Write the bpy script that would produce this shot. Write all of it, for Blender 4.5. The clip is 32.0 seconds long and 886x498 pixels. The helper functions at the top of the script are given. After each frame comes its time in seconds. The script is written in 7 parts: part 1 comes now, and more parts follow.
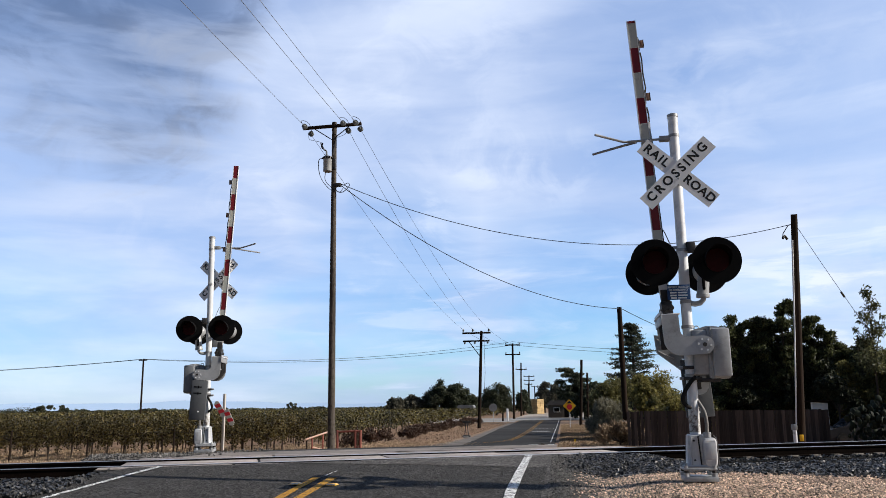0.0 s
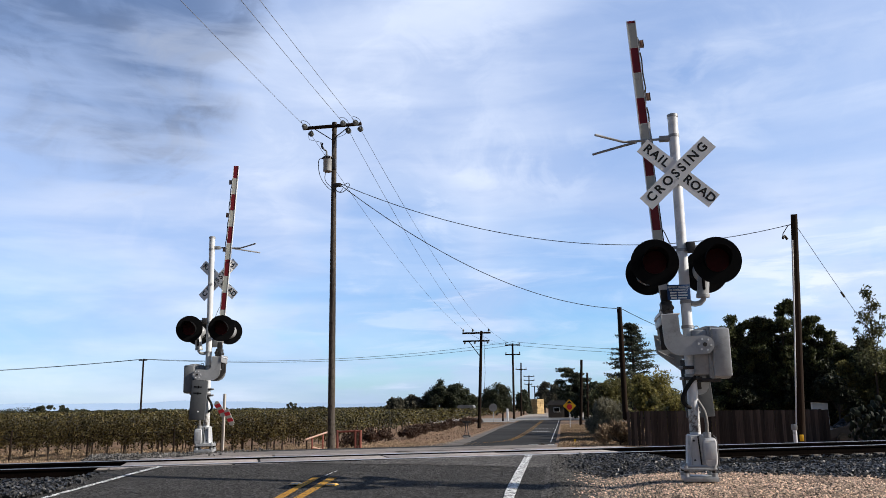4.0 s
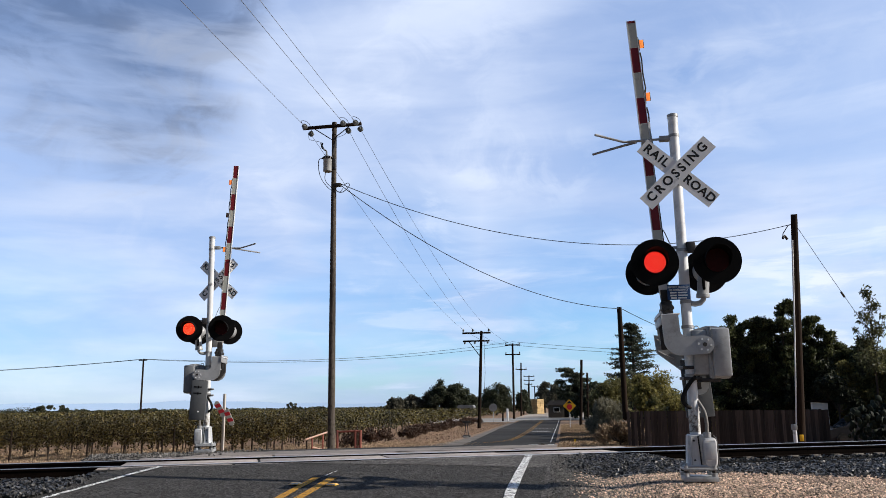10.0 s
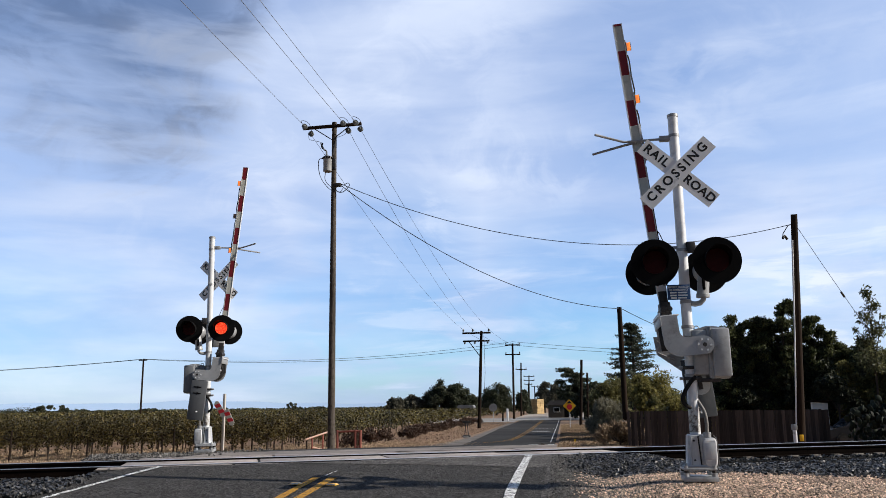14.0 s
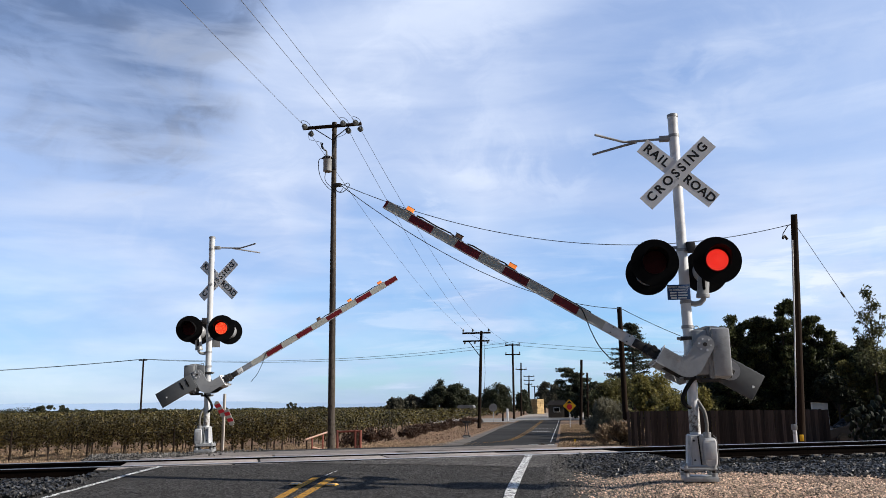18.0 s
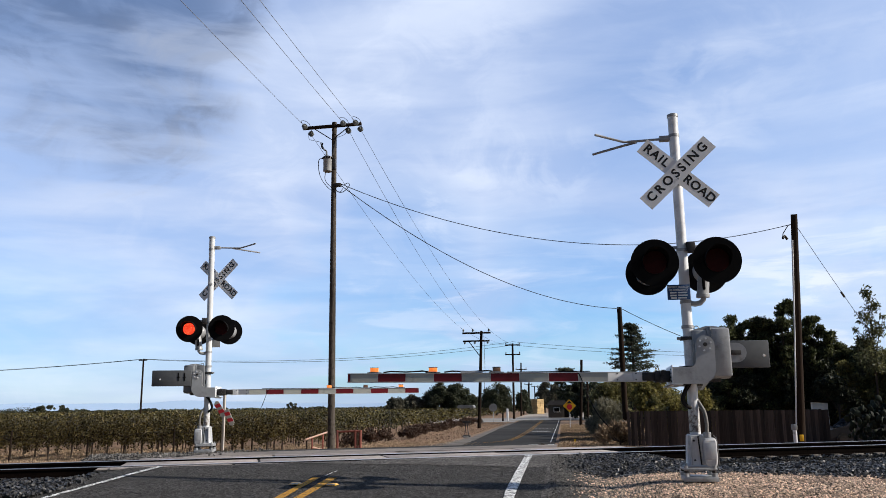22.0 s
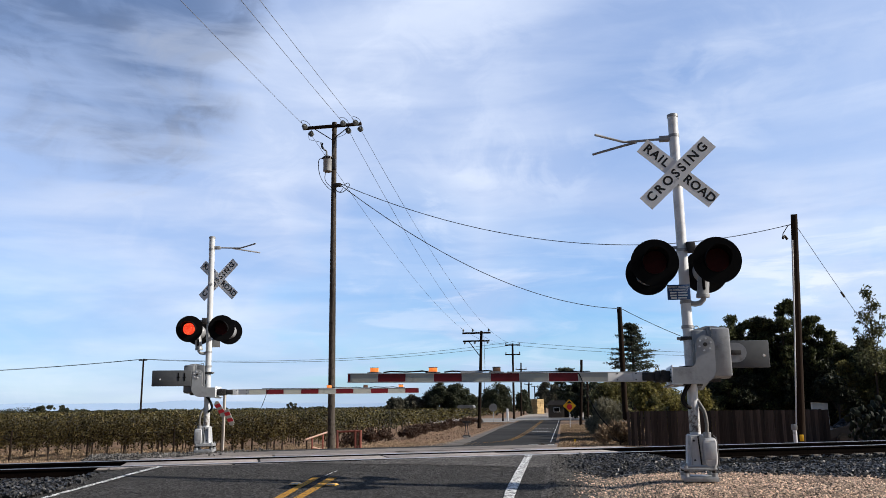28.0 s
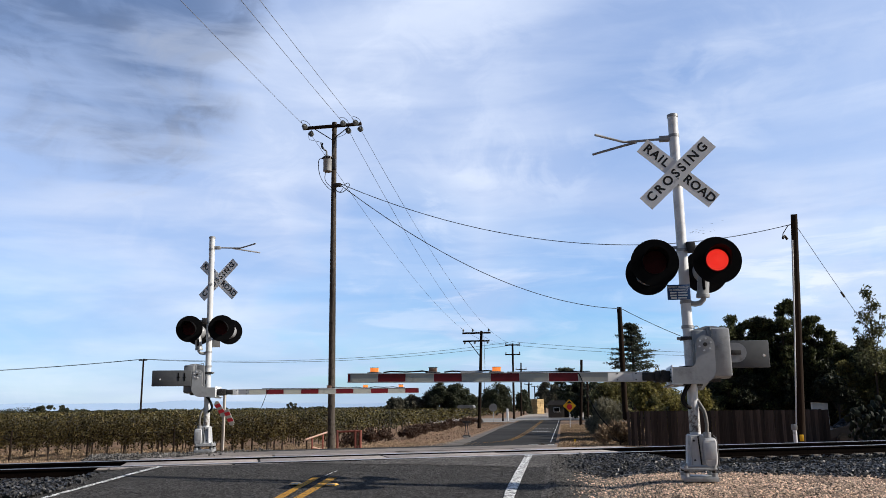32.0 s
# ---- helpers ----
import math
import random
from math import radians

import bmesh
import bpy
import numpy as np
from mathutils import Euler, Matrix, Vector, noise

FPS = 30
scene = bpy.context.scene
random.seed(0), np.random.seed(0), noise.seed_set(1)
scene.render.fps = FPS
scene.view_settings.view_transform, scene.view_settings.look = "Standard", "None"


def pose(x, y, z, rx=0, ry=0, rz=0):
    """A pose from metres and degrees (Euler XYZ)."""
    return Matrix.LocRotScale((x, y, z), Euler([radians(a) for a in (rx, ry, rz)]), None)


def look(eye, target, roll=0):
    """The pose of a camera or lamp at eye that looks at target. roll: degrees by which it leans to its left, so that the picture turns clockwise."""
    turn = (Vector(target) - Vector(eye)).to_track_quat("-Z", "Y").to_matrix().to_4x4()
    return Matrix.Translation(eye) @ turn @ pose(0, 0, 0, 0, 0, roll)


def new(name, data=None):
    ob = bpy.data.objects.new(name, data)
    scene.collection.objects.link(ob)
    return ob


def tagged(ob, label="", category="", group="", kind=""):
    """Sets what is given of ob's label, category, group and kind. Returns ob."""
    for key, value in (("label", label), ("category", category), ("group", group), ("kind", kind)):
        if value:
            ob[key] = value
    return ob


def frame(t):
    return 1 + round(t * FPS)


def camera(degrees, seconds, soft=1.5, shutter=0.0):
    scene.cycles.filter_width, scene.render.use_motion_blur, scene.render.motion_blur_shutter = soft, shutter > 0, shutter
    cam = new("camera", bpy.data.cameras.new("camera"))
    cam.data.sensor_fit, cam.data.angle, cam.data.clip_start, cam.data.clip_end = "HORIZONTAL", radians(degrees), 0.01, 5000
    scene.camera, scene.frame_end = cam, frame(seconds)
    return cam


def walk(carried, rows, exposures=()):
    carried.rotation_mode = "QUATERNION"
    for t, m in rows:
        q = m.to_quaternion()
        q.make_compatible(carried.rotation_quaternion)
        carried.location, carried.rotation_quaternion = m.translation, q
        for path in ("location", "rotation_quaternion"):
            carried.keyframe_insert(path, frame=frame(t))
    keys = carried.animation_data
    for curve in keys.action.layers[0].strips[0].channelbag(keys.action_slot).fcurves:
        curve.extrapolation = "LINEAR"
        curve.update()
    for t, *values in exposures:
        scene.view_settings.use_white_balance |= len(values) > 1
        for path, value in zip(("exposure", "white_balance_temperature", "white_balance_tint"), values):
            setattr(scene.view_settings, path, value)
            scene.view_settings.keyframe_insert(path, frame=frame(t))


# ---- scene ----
# ------------------------------------------------------------------ camera
cam = camera(58.5, 32.0, soft=0.5)
EYE_POSE = Matrix.Translation((0, 0, 0.9)) @ pose(0, 0, 0, 0, 0, 8.4) @ pose(0, 0, 0, 101.27) @ pose(0, 0, 0, 0, 0, -0.7)
walk(cam, [(0.0, EYE_POSE), (32.0, EYE_POSE)], exposures=[(0.0, 0.07), (9.0, 0.07), (12.0, 0.03), (32.0, 0.03)])

# ------------------------------------------------------------------ sky and sun
SUN_AZ, SUN_EL = 93.0, 31.0
CLOUD_WHITE, CLOUD_GREY, CLOUD_DARK = (9.35, 10.25, 12.0), (5.62, 6.95, 10.0), (1.85, 2.28, 3.38)
SKY_TINT = (0.56, 0.6, 0.665)
SKY_GAPS = (0.92, 1.45, 2.0)


def make_world():
    world = bpy.data.worlds.new("sky")
    scene.world = world
    world.use_nodes = True
    nt = world.node_tree
    nt.nodes.clear()
    N = nt.nodes.new
    L = nt.links.new
    out = N("ShaderNodeOutputWorld")
    bg = N("ShaderNodeBackground")
    sky = N("ShaderNodeTexSky")
    sky.sky_type = "NISHITA"
    sky.sun_disc = False
    sky.sun_elevation = radians(SUN_EL)
    sky.sun_rotation = radians(SUN_AZ)
    sky.air_density, sky.dust_density, sky.ozone_density = 1.0, 0.6, 2.5
    tc = N("ShaderNodeTexCoord")
    sep = N("ShaderNodeSeparateXYZ")
    L(tc.outputs["Generated"], sep.inputs[0])
    lift = N("ShaderNodeMath")
    lift.operation = "ADD"
    lift.inputs[1].default_value = 0.2
    L(sep.outputs["Z"], lift.inputs[0])
    clampz = N("ShaderNodeMath")
    clampz.operation = "MAXIMUM"
    clampz.inputs[1].default_value = 0.05
    L(lift.outputs[0], clampz.inputs[0])
    flat = N("ShaderNodeVectorMath")
    flat.operation = "DIVIDE"
    comb = N("ShaderNodeCombineXYZ")
    for k in "XYZ":
        L(clampz.outputs[0], comb.inputs[k])
    L(tc.outputs["Generated"], flat.inputs[0])
    L(comb.outputs[0], flat.inputs[1])

    def noise_layer(scale, loc, rot, stretch, detail, rough, lo, hi, dist=0.6):
        mp = N("ShaderNodeMapping")
        mp.inputs["Location"].default_value = loc
        mp.inputs["Rotation"].default_value = (0, 0, radians(rot))
        mp.inputs["Scale"].default_value = stretch
        L(flat.outputs[0], mp.inputs[0])
        tx = N("ShaderNodeTexNoise")
        tx.inputs["Scale"].default_value = scale
        tx.inputs["Detail"].default_value = detail
        tx.inputs["Roughness"].default_value = rough
        tx.inputs["Distortion"].default_value = dist
        L(mp.outputs[0], tx.inputs["Vector"])
        mr = N("ShaderNodeMapRange")
        mr.interpolation_type = "SMOOTHSTEP"
        mr.inputs["From Min"].default_value = lo
        mr.inputs["From Max"].default_value = hi
        L(tx.outputs["Fac"], mr.inputs["Value"])
        return mr.outputs[0]

    def math_node(op, p, q=None, r=None):
        m = N("ShaderNodeMath")
        m.operation = op
        for k, v in enumerate((p, q, r)):
            if v is None:
                continue
            if isinstance(v, (int, float)):
                m.inputs[k].default_value = v
            else:
                L(v, m.inputs[k])
        return m.outputs[0]

    def ramp(value, lo, hi, to_lo=0.0, to_hi=1.0):
        mr = N("ShaderNodeMapRange")
        mr.interpolation_type = "SMOOTHSTEP"
        mr.inputs["From Min"].default_value, mr.inputs["From Max"].default_value = lo, hi
        mr.inputs["To Min"].default_value, mr.inputs["To Max"].default_value = to_lo, to_hi
        L(value, mr.inputs["Value"])
        return mr.outputs[0]

    def blend(fac, p, q):
        m = N("ShaderNodeMix")
        m.data_type = "RGBA"
        L(fac, m.inputs["Factor"])
        for key, v in (("A", p), ("B", q)):
            if isinstance(v, tuple):
                m.inputs[key].default_value = (*v, 1)
            else:
                L(v, m.inputs[key])
        return m.outputs["Result"]

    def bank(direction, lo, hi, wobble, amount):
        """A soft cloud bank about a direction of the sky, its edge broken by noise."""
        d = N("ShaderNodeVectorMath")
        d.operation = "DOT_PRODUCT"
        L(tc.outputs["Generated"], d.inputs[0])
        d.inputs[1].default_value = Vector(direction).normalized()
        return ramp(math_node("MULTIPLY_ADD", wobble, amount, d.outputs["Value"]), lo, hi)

    # the streaks of the high cloud fan out over the field: level far off, steeper overhead
    az = math_node("ARCTAN2", sep.outputs["X"], sep.outputs["Y"])
    off = math_node("ADD", az, 0.1)
    fan = math_node("MULTIPLY", sep.outputs["Z"], math_node("SUBTRACT", 1.0, math_node("MULTIPLY", math_node("MULTIPLY", off, off), 0.06)))

    def fanned(sx, sz, shift, detail, rough, lo, hi, dist=0.4):
        cv = N("ShaderNodeCombineXYZ")
        L(math_node("MULTIPLY_ADD", az, sx, shift), cv.inputs["X"])
        L(math_node("MULTIPLY", fan, sz), cv.inputs["Y"])
        tx = N("ShaderNodeTexNoise")
        tx.inputs["Scale"].default_value = 1.0
        tx.inputs["Detail"].default_value = detail
        tx.inputs["Roughness"].default_value = rough
        tx.inputs["Distortion"].default_value = dist
        L(cv.outputs[0], tx.inputs["Vector"])
        return ramp(tx.outputs["Fac"], lo, hi)

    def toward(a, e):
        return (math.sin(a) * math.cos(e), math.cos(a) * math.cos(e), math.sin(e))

    # thin high cloud in soft sheets and streaks
    big = noise_layer(0.8, (3.1, 1.4, 0), 20, (1, 1, 0.2), 4, 0.5, 0.3, 0.7)
    streak = fanned(2.6, 17.0, 0.7, 6, 0.52, 0.36, 0.66)
    soft = noise_layer(1.15, (5.2, 0.7, 0), 15, (1, 1.2, 0.2), 5, 0.5, 0.34, 0.66)
    wisp = fanned(7.0, 38.0, 4.1, 6, 0.56, 0.34, 0.7, 0.6)
    curl = fanned(9.0, 15.0, 1.3, 7, 0.6, 0.4, 0.66, 1.1)
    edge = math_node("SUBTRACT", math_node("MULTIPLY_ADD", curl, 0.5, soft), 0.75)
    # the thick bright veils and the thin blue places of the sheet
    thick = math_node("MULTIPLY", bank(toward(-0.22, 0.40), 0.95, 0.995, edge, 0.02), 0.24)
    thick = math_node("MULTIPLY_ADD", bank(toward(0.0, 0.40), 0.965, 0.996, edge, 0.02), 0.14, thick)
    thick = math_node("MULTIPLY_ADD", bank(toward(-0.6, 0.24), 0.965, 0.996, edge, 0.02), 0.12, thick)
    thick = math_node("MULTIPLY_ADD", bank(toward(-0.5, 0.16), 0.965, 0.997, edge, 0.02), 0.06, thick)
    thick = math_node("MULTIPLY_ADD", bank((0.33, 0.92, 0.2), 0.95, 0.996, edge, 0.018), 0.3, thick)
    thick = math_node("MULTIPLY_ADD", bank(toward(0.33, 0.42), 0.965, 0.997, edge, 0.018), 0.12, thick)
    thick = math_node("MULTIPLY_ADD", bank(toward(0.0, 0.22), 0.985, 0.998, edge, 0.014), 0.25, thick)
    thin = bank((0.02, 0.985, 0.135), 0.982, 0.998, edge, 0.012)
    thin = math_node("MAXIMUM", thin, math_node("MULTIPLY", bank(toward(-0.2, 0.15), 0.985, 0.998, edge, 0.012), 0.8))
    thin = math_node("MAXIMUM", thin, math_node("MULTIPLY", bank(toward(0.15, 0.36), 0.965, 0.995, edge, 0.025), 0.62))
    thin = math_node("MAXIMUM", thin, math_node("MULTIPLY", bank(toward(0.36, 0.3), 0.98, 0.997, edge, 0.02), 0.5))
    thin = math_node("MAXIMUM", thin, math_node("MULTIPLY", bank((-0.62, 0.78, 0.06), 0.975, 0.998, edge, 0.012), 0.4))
    low = ramp(sep.outputs["Z"], 0.02, 0.2, 1.0, 0.0)
    veil = math_node("MULTIPLY_ADD", big, 0.16, math_node("MULTIPLY_ADD", streak, 0.16, 0.56))
    veil = math_node("MULTIPLY_ADD", curl, 0.03, veil)
    veil = math_node("MULTIPLY_ADD", thick, 0.5, veil)
    veil = math_node("SUBTRACT", veil, math_node("MULTIPLY", thin, 0.46))
    puff = math_node("MULTIPLY", fanned(5.0, 30.0, 2.2, 6, 0.58, 0.5, 0.64, 0.7), math_node("MULTIPLY", ramp(sep.outputs["Z"], 0.13, 0.24, 1.0, 0.0), ramp(az, -0.42, -0.2)))
    veil = math_node("MULTIPLY_ADD", puff, 0.17, veil)
    cover = N("ShaderNodeClamp")
    cover.inputs["Min"].default_value, cover.inputs["Max"].default_value = 0.12, 0.97
    L(veil, cover.inputs[0])
    white = math_node("MULTIPLY_ADD", low, 0.04, math_node("MULTIPLY_ADD", soft, 0.22, math_node("MULTIPLY_ADD", wisp, 0.1, thick)))
    white = math_node("MULTIPLY_ADD", curl, 0.045, white)
    white = math_node("MULTIPLY_ADD", math_node("MULTIPLY", ramp(sep.outputs["Z"], 0.1, 0.32, 1.0, 0.3), streak), 0.52, math_node("SUBTRACT", white, 0.2))
    white = math_node("MULTIPLY_ADD", puff, 0.34, white)
    whiten = N("ShaderNodeClamp")
    L(white, whiten.inputs[0])
    bright = blend(whiten.outputs[0], CLOUD_GREY, CLOUD_WHITE)
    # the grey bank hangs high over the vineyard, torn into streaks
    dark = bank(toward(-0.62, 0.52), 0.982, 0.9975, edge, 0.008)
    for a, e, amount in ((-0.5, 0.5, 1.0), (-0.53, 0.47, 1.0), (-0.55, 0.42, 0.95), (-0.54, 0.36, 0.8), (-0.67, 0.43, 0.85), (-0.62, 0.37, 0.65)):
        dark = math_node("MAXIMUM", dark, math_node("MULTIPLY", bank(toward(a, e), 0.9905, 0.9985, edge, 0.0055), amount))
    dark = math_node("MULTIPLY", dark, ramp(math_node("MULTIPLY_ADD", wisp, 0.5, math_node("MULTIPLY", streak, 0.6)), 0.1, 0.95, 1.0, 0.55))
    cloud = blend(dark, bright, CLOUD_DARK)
    def tinted(colour):
        m = N("ShaderNodeMix")
        m.data_type = "RGBA"
        m.blend_type = "MULTIPLY"
        m.inputs["Factor"].default_value = 1.0
        m.inputs["B"].default_value = (*colour, 1)
        L(sky.outputs[0], m.inputs["A"])
        return m.outputs["Result"]

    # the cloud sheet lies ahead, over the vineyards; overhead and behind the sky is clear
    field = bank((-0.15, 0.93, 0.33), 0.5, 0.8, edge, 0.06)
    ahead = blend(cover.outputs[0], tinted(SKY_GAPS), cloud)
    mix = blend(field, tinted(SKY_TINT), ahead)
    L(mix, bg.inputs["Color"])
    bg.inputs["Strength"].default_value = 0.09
    L(bg.outputs[0], out.inputs[0])


make_world()
sun = new("sun", bpy.data.lights.new("sun", "SUN"))
sun.data.energy, sun.data.angle, sun.data.color = 5.6, radians(0.53), (1.0, 0.93, 0.83)
az, el = radians(SUN_AZ), radians(SUN_EL)
TO_SUN = Vector((math.cos(el) * math.sin(az), math.cos(el) * math.cos(az), math.sin(el)))
sun.matrix_world = look(TO_SUN * 100, (0, 0, 0))


# ------------------------------------------------------------------ materials
def material(name, a, b=None, rough=0.7, metal=0.0, scale=6.0, bump=0.15, stretch=(1, 1, 1), rand=0.0, spec=0.4, detail=5,
             dirt=None, dirt_amount=0.0, crisp=0.0, emit=0.0, island=0.0, trans=0.0, grit=0.0):
    """Two tones mixed by fine and coarse noise, optional dirt patches, relief and variation from piece to piece."""
    m = bpy.data.materials.new(name)
    m.use_nodes = True
    nt = m.node_tree
    bs = nt.nodes["Principled BSDF"]
    N, L = nt.nodes.new, nt.links.new
    tc = N("ShaderNodeTexCoord")
    mp = N("ShaderNodeMapping")
    mp.inputs["Scale"].default_value = stretch
    L(tc.outputs["Object"], mp.inputs[0])
    fine = N("ShaderNodeTexNoise")
    fine.inputs["Scale"].default_value = scale
    fine.inputs["Detail"].default_value = detail
    fine.inputs["Roughness"].default_value = 0.65
    L(mp.outputs[0], fine.inputs["Vector"])
    coarse = N("ShaderNodeTexNoise")
    coarse.inputs["Scale"].default_value = scale * 0.13
    coarse.inputs["Detail"].default_value = 3
    L(mp.outputs[0], coarse.inputs["Vector"])
    add = N("ShaderNodeMath")
    add.operation = "ADD"
    L(fine.outputs["Fac"], add.inputs[0])
    L(coarse.outputs["Fac"], add.inputs[1])
    mr = N("ShaderNodeMapRange")
    mr.inputs["From Min"].default_value = 0.7
    mr.inputs["From Max"].default_value = 1.3
    L(add.outputs[0], mr.inputs["Value"])
    mix = N("ShaderNodeMix")
    mix.data_type = "RGBA"
    mix.inputs["A"].default_value = (*a, 1)
    mix.inputs["B"].default_value = (*(b or a), 1)
    L(mr.outputs[0], mix.inputs["Factor"])
    col = mix.outputs["Result"]
    if dirt:
        dn = N("ShaderNodeTexNoise")
        dn.inputs["Scale"].default_value = scale * 0.5
        dn.inputs["Detail"].default_value = 8
        dn.inputs["Roughness"].default_value = 0.7
        L(tc.outputs["Object"], dn.inputs["Vector"])
        dr = N("ShaderNodeMapRange")
        dr.inputs["From Min"].default_value = 0.62 - dirt_amount * 0.3
        dr.inputs["From Max"].default_value = 0.62 - dirt_amount * 0.3 + crisp if crisp else 0.72
        L(dn.outputs["Fac"], dr.inputs["Value"])
        dm = N("ShaderNodeMix")
        dm.data_type = "RGBA"
        dm.inputs["B"].default_value = (*dirt, 1)
        L(dr.outputs[0], dm.inputs["Factor"])
        L(col, dm.inputs["A"])
        col = dm.outputs["Result"]
    if grit:
        # single stones of the aggregate, some pale and some dark
        vo = N("ShaderNodeTexVoronoi")
        vo.inputs["Scale"].default_value = 42
        L(tc.outputs["Object"], vo.inputs["Vector"])
        sp = N("ShaderNodeSeparateColor")
        L(vo.outputs["Color"], sp.inputs[0])
        gr = N("ShaderNodeMapRange")
        gr.interpolation_type = "SMOOTHSTEP"
        gr.inputs["From Min"].default_value, gr.inputs["From Max"].default_value = 0.35, 1.0
        gr.inputs["To Min"].default_value, gr.inputs["To Max"].default_value = 1.0 - grit * 0.5, 1.0 + grit * 2.2
        L(sp.outputs[0], gr.inputs["Value"])
        gm = N("ShaderNodeVectorMath")
        gm.operation = "SCALE"
        L(col, gm.inputs[0])
        L(gr.outputs[0], gm.inputs["Scale"])
        col = gm.outputs[0]
    if rand or island:
        if rand:
            src = N("ShaderNodeObjectInfo").outputs["Random"]
        else:
            src = N("ShaderNodeNewGeometry").outputs["Random Per Island"]
        amount = rand or island
        rr = N("ShaderNodeMapRange")
        rr.inputs["To Min"].default_value = 1 - amount
        rr.inputs["To Max"].default_value = 1 + amount
        L(src, rr.inputs["Value"])
        vm = N("ShaderNodeVectorMath")
        vm.operation = "SCALE"
        L(col, vm.inputs[0])
        L(rr.outputs[0], vm.inputs["Scale"])
        col = vm.outputs[0]
    L(col, bs.inputs["Base Color"])
    bs.inputs["Roughness"].default_value = rough
    bs.inputs["Metallic"].default_value = metal
    bs.inputs["Specular IOR Level"].default_value = spec
    if trans:
        # thin leaves let some light through
        out = nt.nodes["Material Output"]
        tr = N("ShaderNodeBsdfTranslucent")
        L(col, tr.inputs["Color"])
        ms = N("ShaderNodeMixShader")
        ms.inputs[0].default_value = trans
        L(bs.outputs[0], ms.inputs[1])
        L(tr.outputs[0], ms.inputs[2])
        L(ms.outputs[0], out.inputs["Surface"])
    if emit:
        L(col, bs.inputs["Emission Color"])
        bs.inputs["Emission Strength"].default_value = emit
    if bump:
        bp = N("ShaderNodeBump")
        bp.inputs["Strength"].default_value = bump
        bp.inputs["Distance"].default_value = 0.02
        L(fine.outputs["Fac"], bp.inputs["Height"])
        L(bp.outputs[0], bs.inputs["Normal"])
    return m


ASPHALT = material("asphalt", (0.027, 0.0258, 0.0245), (0.05, 0.047, 0.0445), 0.95, scale=32, bump=0.6, dirt=(0.045, 0.043, 0.04), dirt_amount=0.1, detail=3, grit=0.7, spec=0.12)
ASPHALT_OLD = material("old_asphalt", (0.06, 0.056, 0.052), (0.11, 0.102, 0.095), 0.95, scale=50, bump=0.8, dirt=(0.025, 0.025, 0.025), dirt_amount=0.4, grit=0.6, spec=0.12)
ASPHALT_FAR = material("far_asphalt", (0.03, 0.0295, 0.029), (0.055, 0.0535, 0.052), 1.0, scale=1.2, bump=0.2, spec=0.05, dirt=(0.024, 0.024, 0.024), dirt_amount=0.4)
APRON_FAR = material("dusty_asphalt", (0.17, 0.15, 0.135), (0.3, 0.265, 0.24), 0.95, scale=5, bump=0.4, stretch=(0.3, 2, 1), dirt=(0.07, 0.064, 0.06), dirt_amount=0.4, spec=0.1)
SIDE_ROAD = material("side_road", (0.22, 0.215, 0.2), (0.3, 0.29, 0.27), 0.9, scale=3, bump=0.1)
YARD = material("dusty_yard", (0.26, 0.22, 0.18), (0.38, 0.33, 0.28), 0.95, scale=0.3, bump=0.1)
WHITE_LINE = material("white_line", (0.7, 0.7, 0.68), (0.85, 0.85, 0.83), 0.75, scale=44, bump=0.3, dirt=(0.06, 0.058, 0.055), dirt_amount=0.42, crisp=0.05)
YELLOW_LINE = material("yellow_line", (0.42, 0.205, 0.022), (0.53, 0.28, 0.036), 0.85, spec=0.15, scale=60, bump=0.2, dirt=(0.05, 0.04, 0.03), dirt_amount=0.33, crisp=0.06)
CONCRETE = material("concrete", (0.27, 0.225, 0.2), (0.44, 0.385, 0.345), 0.85, scale=9, bump=0.3, stretch=(0.35, 2.5, 1), dirt=(0.085, 0.07, 0.062), dirt_amount=0.5, rand=0.22)
RUBBER = material("rubber_gap", (0.012, 0.012, 0.012), (0.03, 0.03, 0.03), 0.9, scale=20)
# rusty brown, blackened further for the shade under the rail head
SHADED_RAIL = material("shaded_rail_side", (0.002, 0.0015, 0.0013), (0.006, 0.004, 0.0034), 0.95, scale=25, bump=0.3, spec=0.02)
RAIL_TOP = material("rail_head", (0.5, 0.49, 0.48), (0.62, 0.61, 0.6), 0.36, metal=1.0, scale=12, bump=0.03)
PLATE = material("worn_tie_plate", (0.1, 0.085, 0.075), (0.2, 0.175, 0.155), 0.6, metal=0.3, scale=25, bump=0.3)
TIE = material("tie_wood", (0.008, 0.0065, 0.0055), (0.026, 0.021, 0.018), 0.9, scale=14, bump=0.5, stretch=(1, 6, 1), rand=0.3)
BALLAST = material("ballast_stone", (0.005, 0.005, 0.0052), (0.05, 0.049, 0.049), 0.45, scale=18, bump=0.2, island=0.95)
BALLAST_GREY = material("grey_ballast", (0.05, 0.048, 0.045), (0.15, 0.142, 0.133), 0.85, scale=18, bump=0.2, island=0.8)
BALLAST_BED = material("ballast_bed", (0.005, 0.005, 0.005), (0.018, 0.0175, 0.0175), 0.95, scale=22, bump=0.9, spec=0.1)
GRAVEL = material("pea_gravel", (0.27, 0.19, 0.138), (0.8, 0.6, 0.455), 0.85, scale=20, bump=0.1, island=0.95)
SHOULDER = material("gritty_shoulder", (0.045, 0.042, 0.039), (0.1, 0.092, 0.084), 0.95, scale=30, bump=0.9, grit=0.7, spec=0.12)
GRAVEL_BED = material("gravel_bed", (0.12, 0.085, 0.061), (0.26, 0.187, 0.135), 0.95, scale=40, bump=0.9)
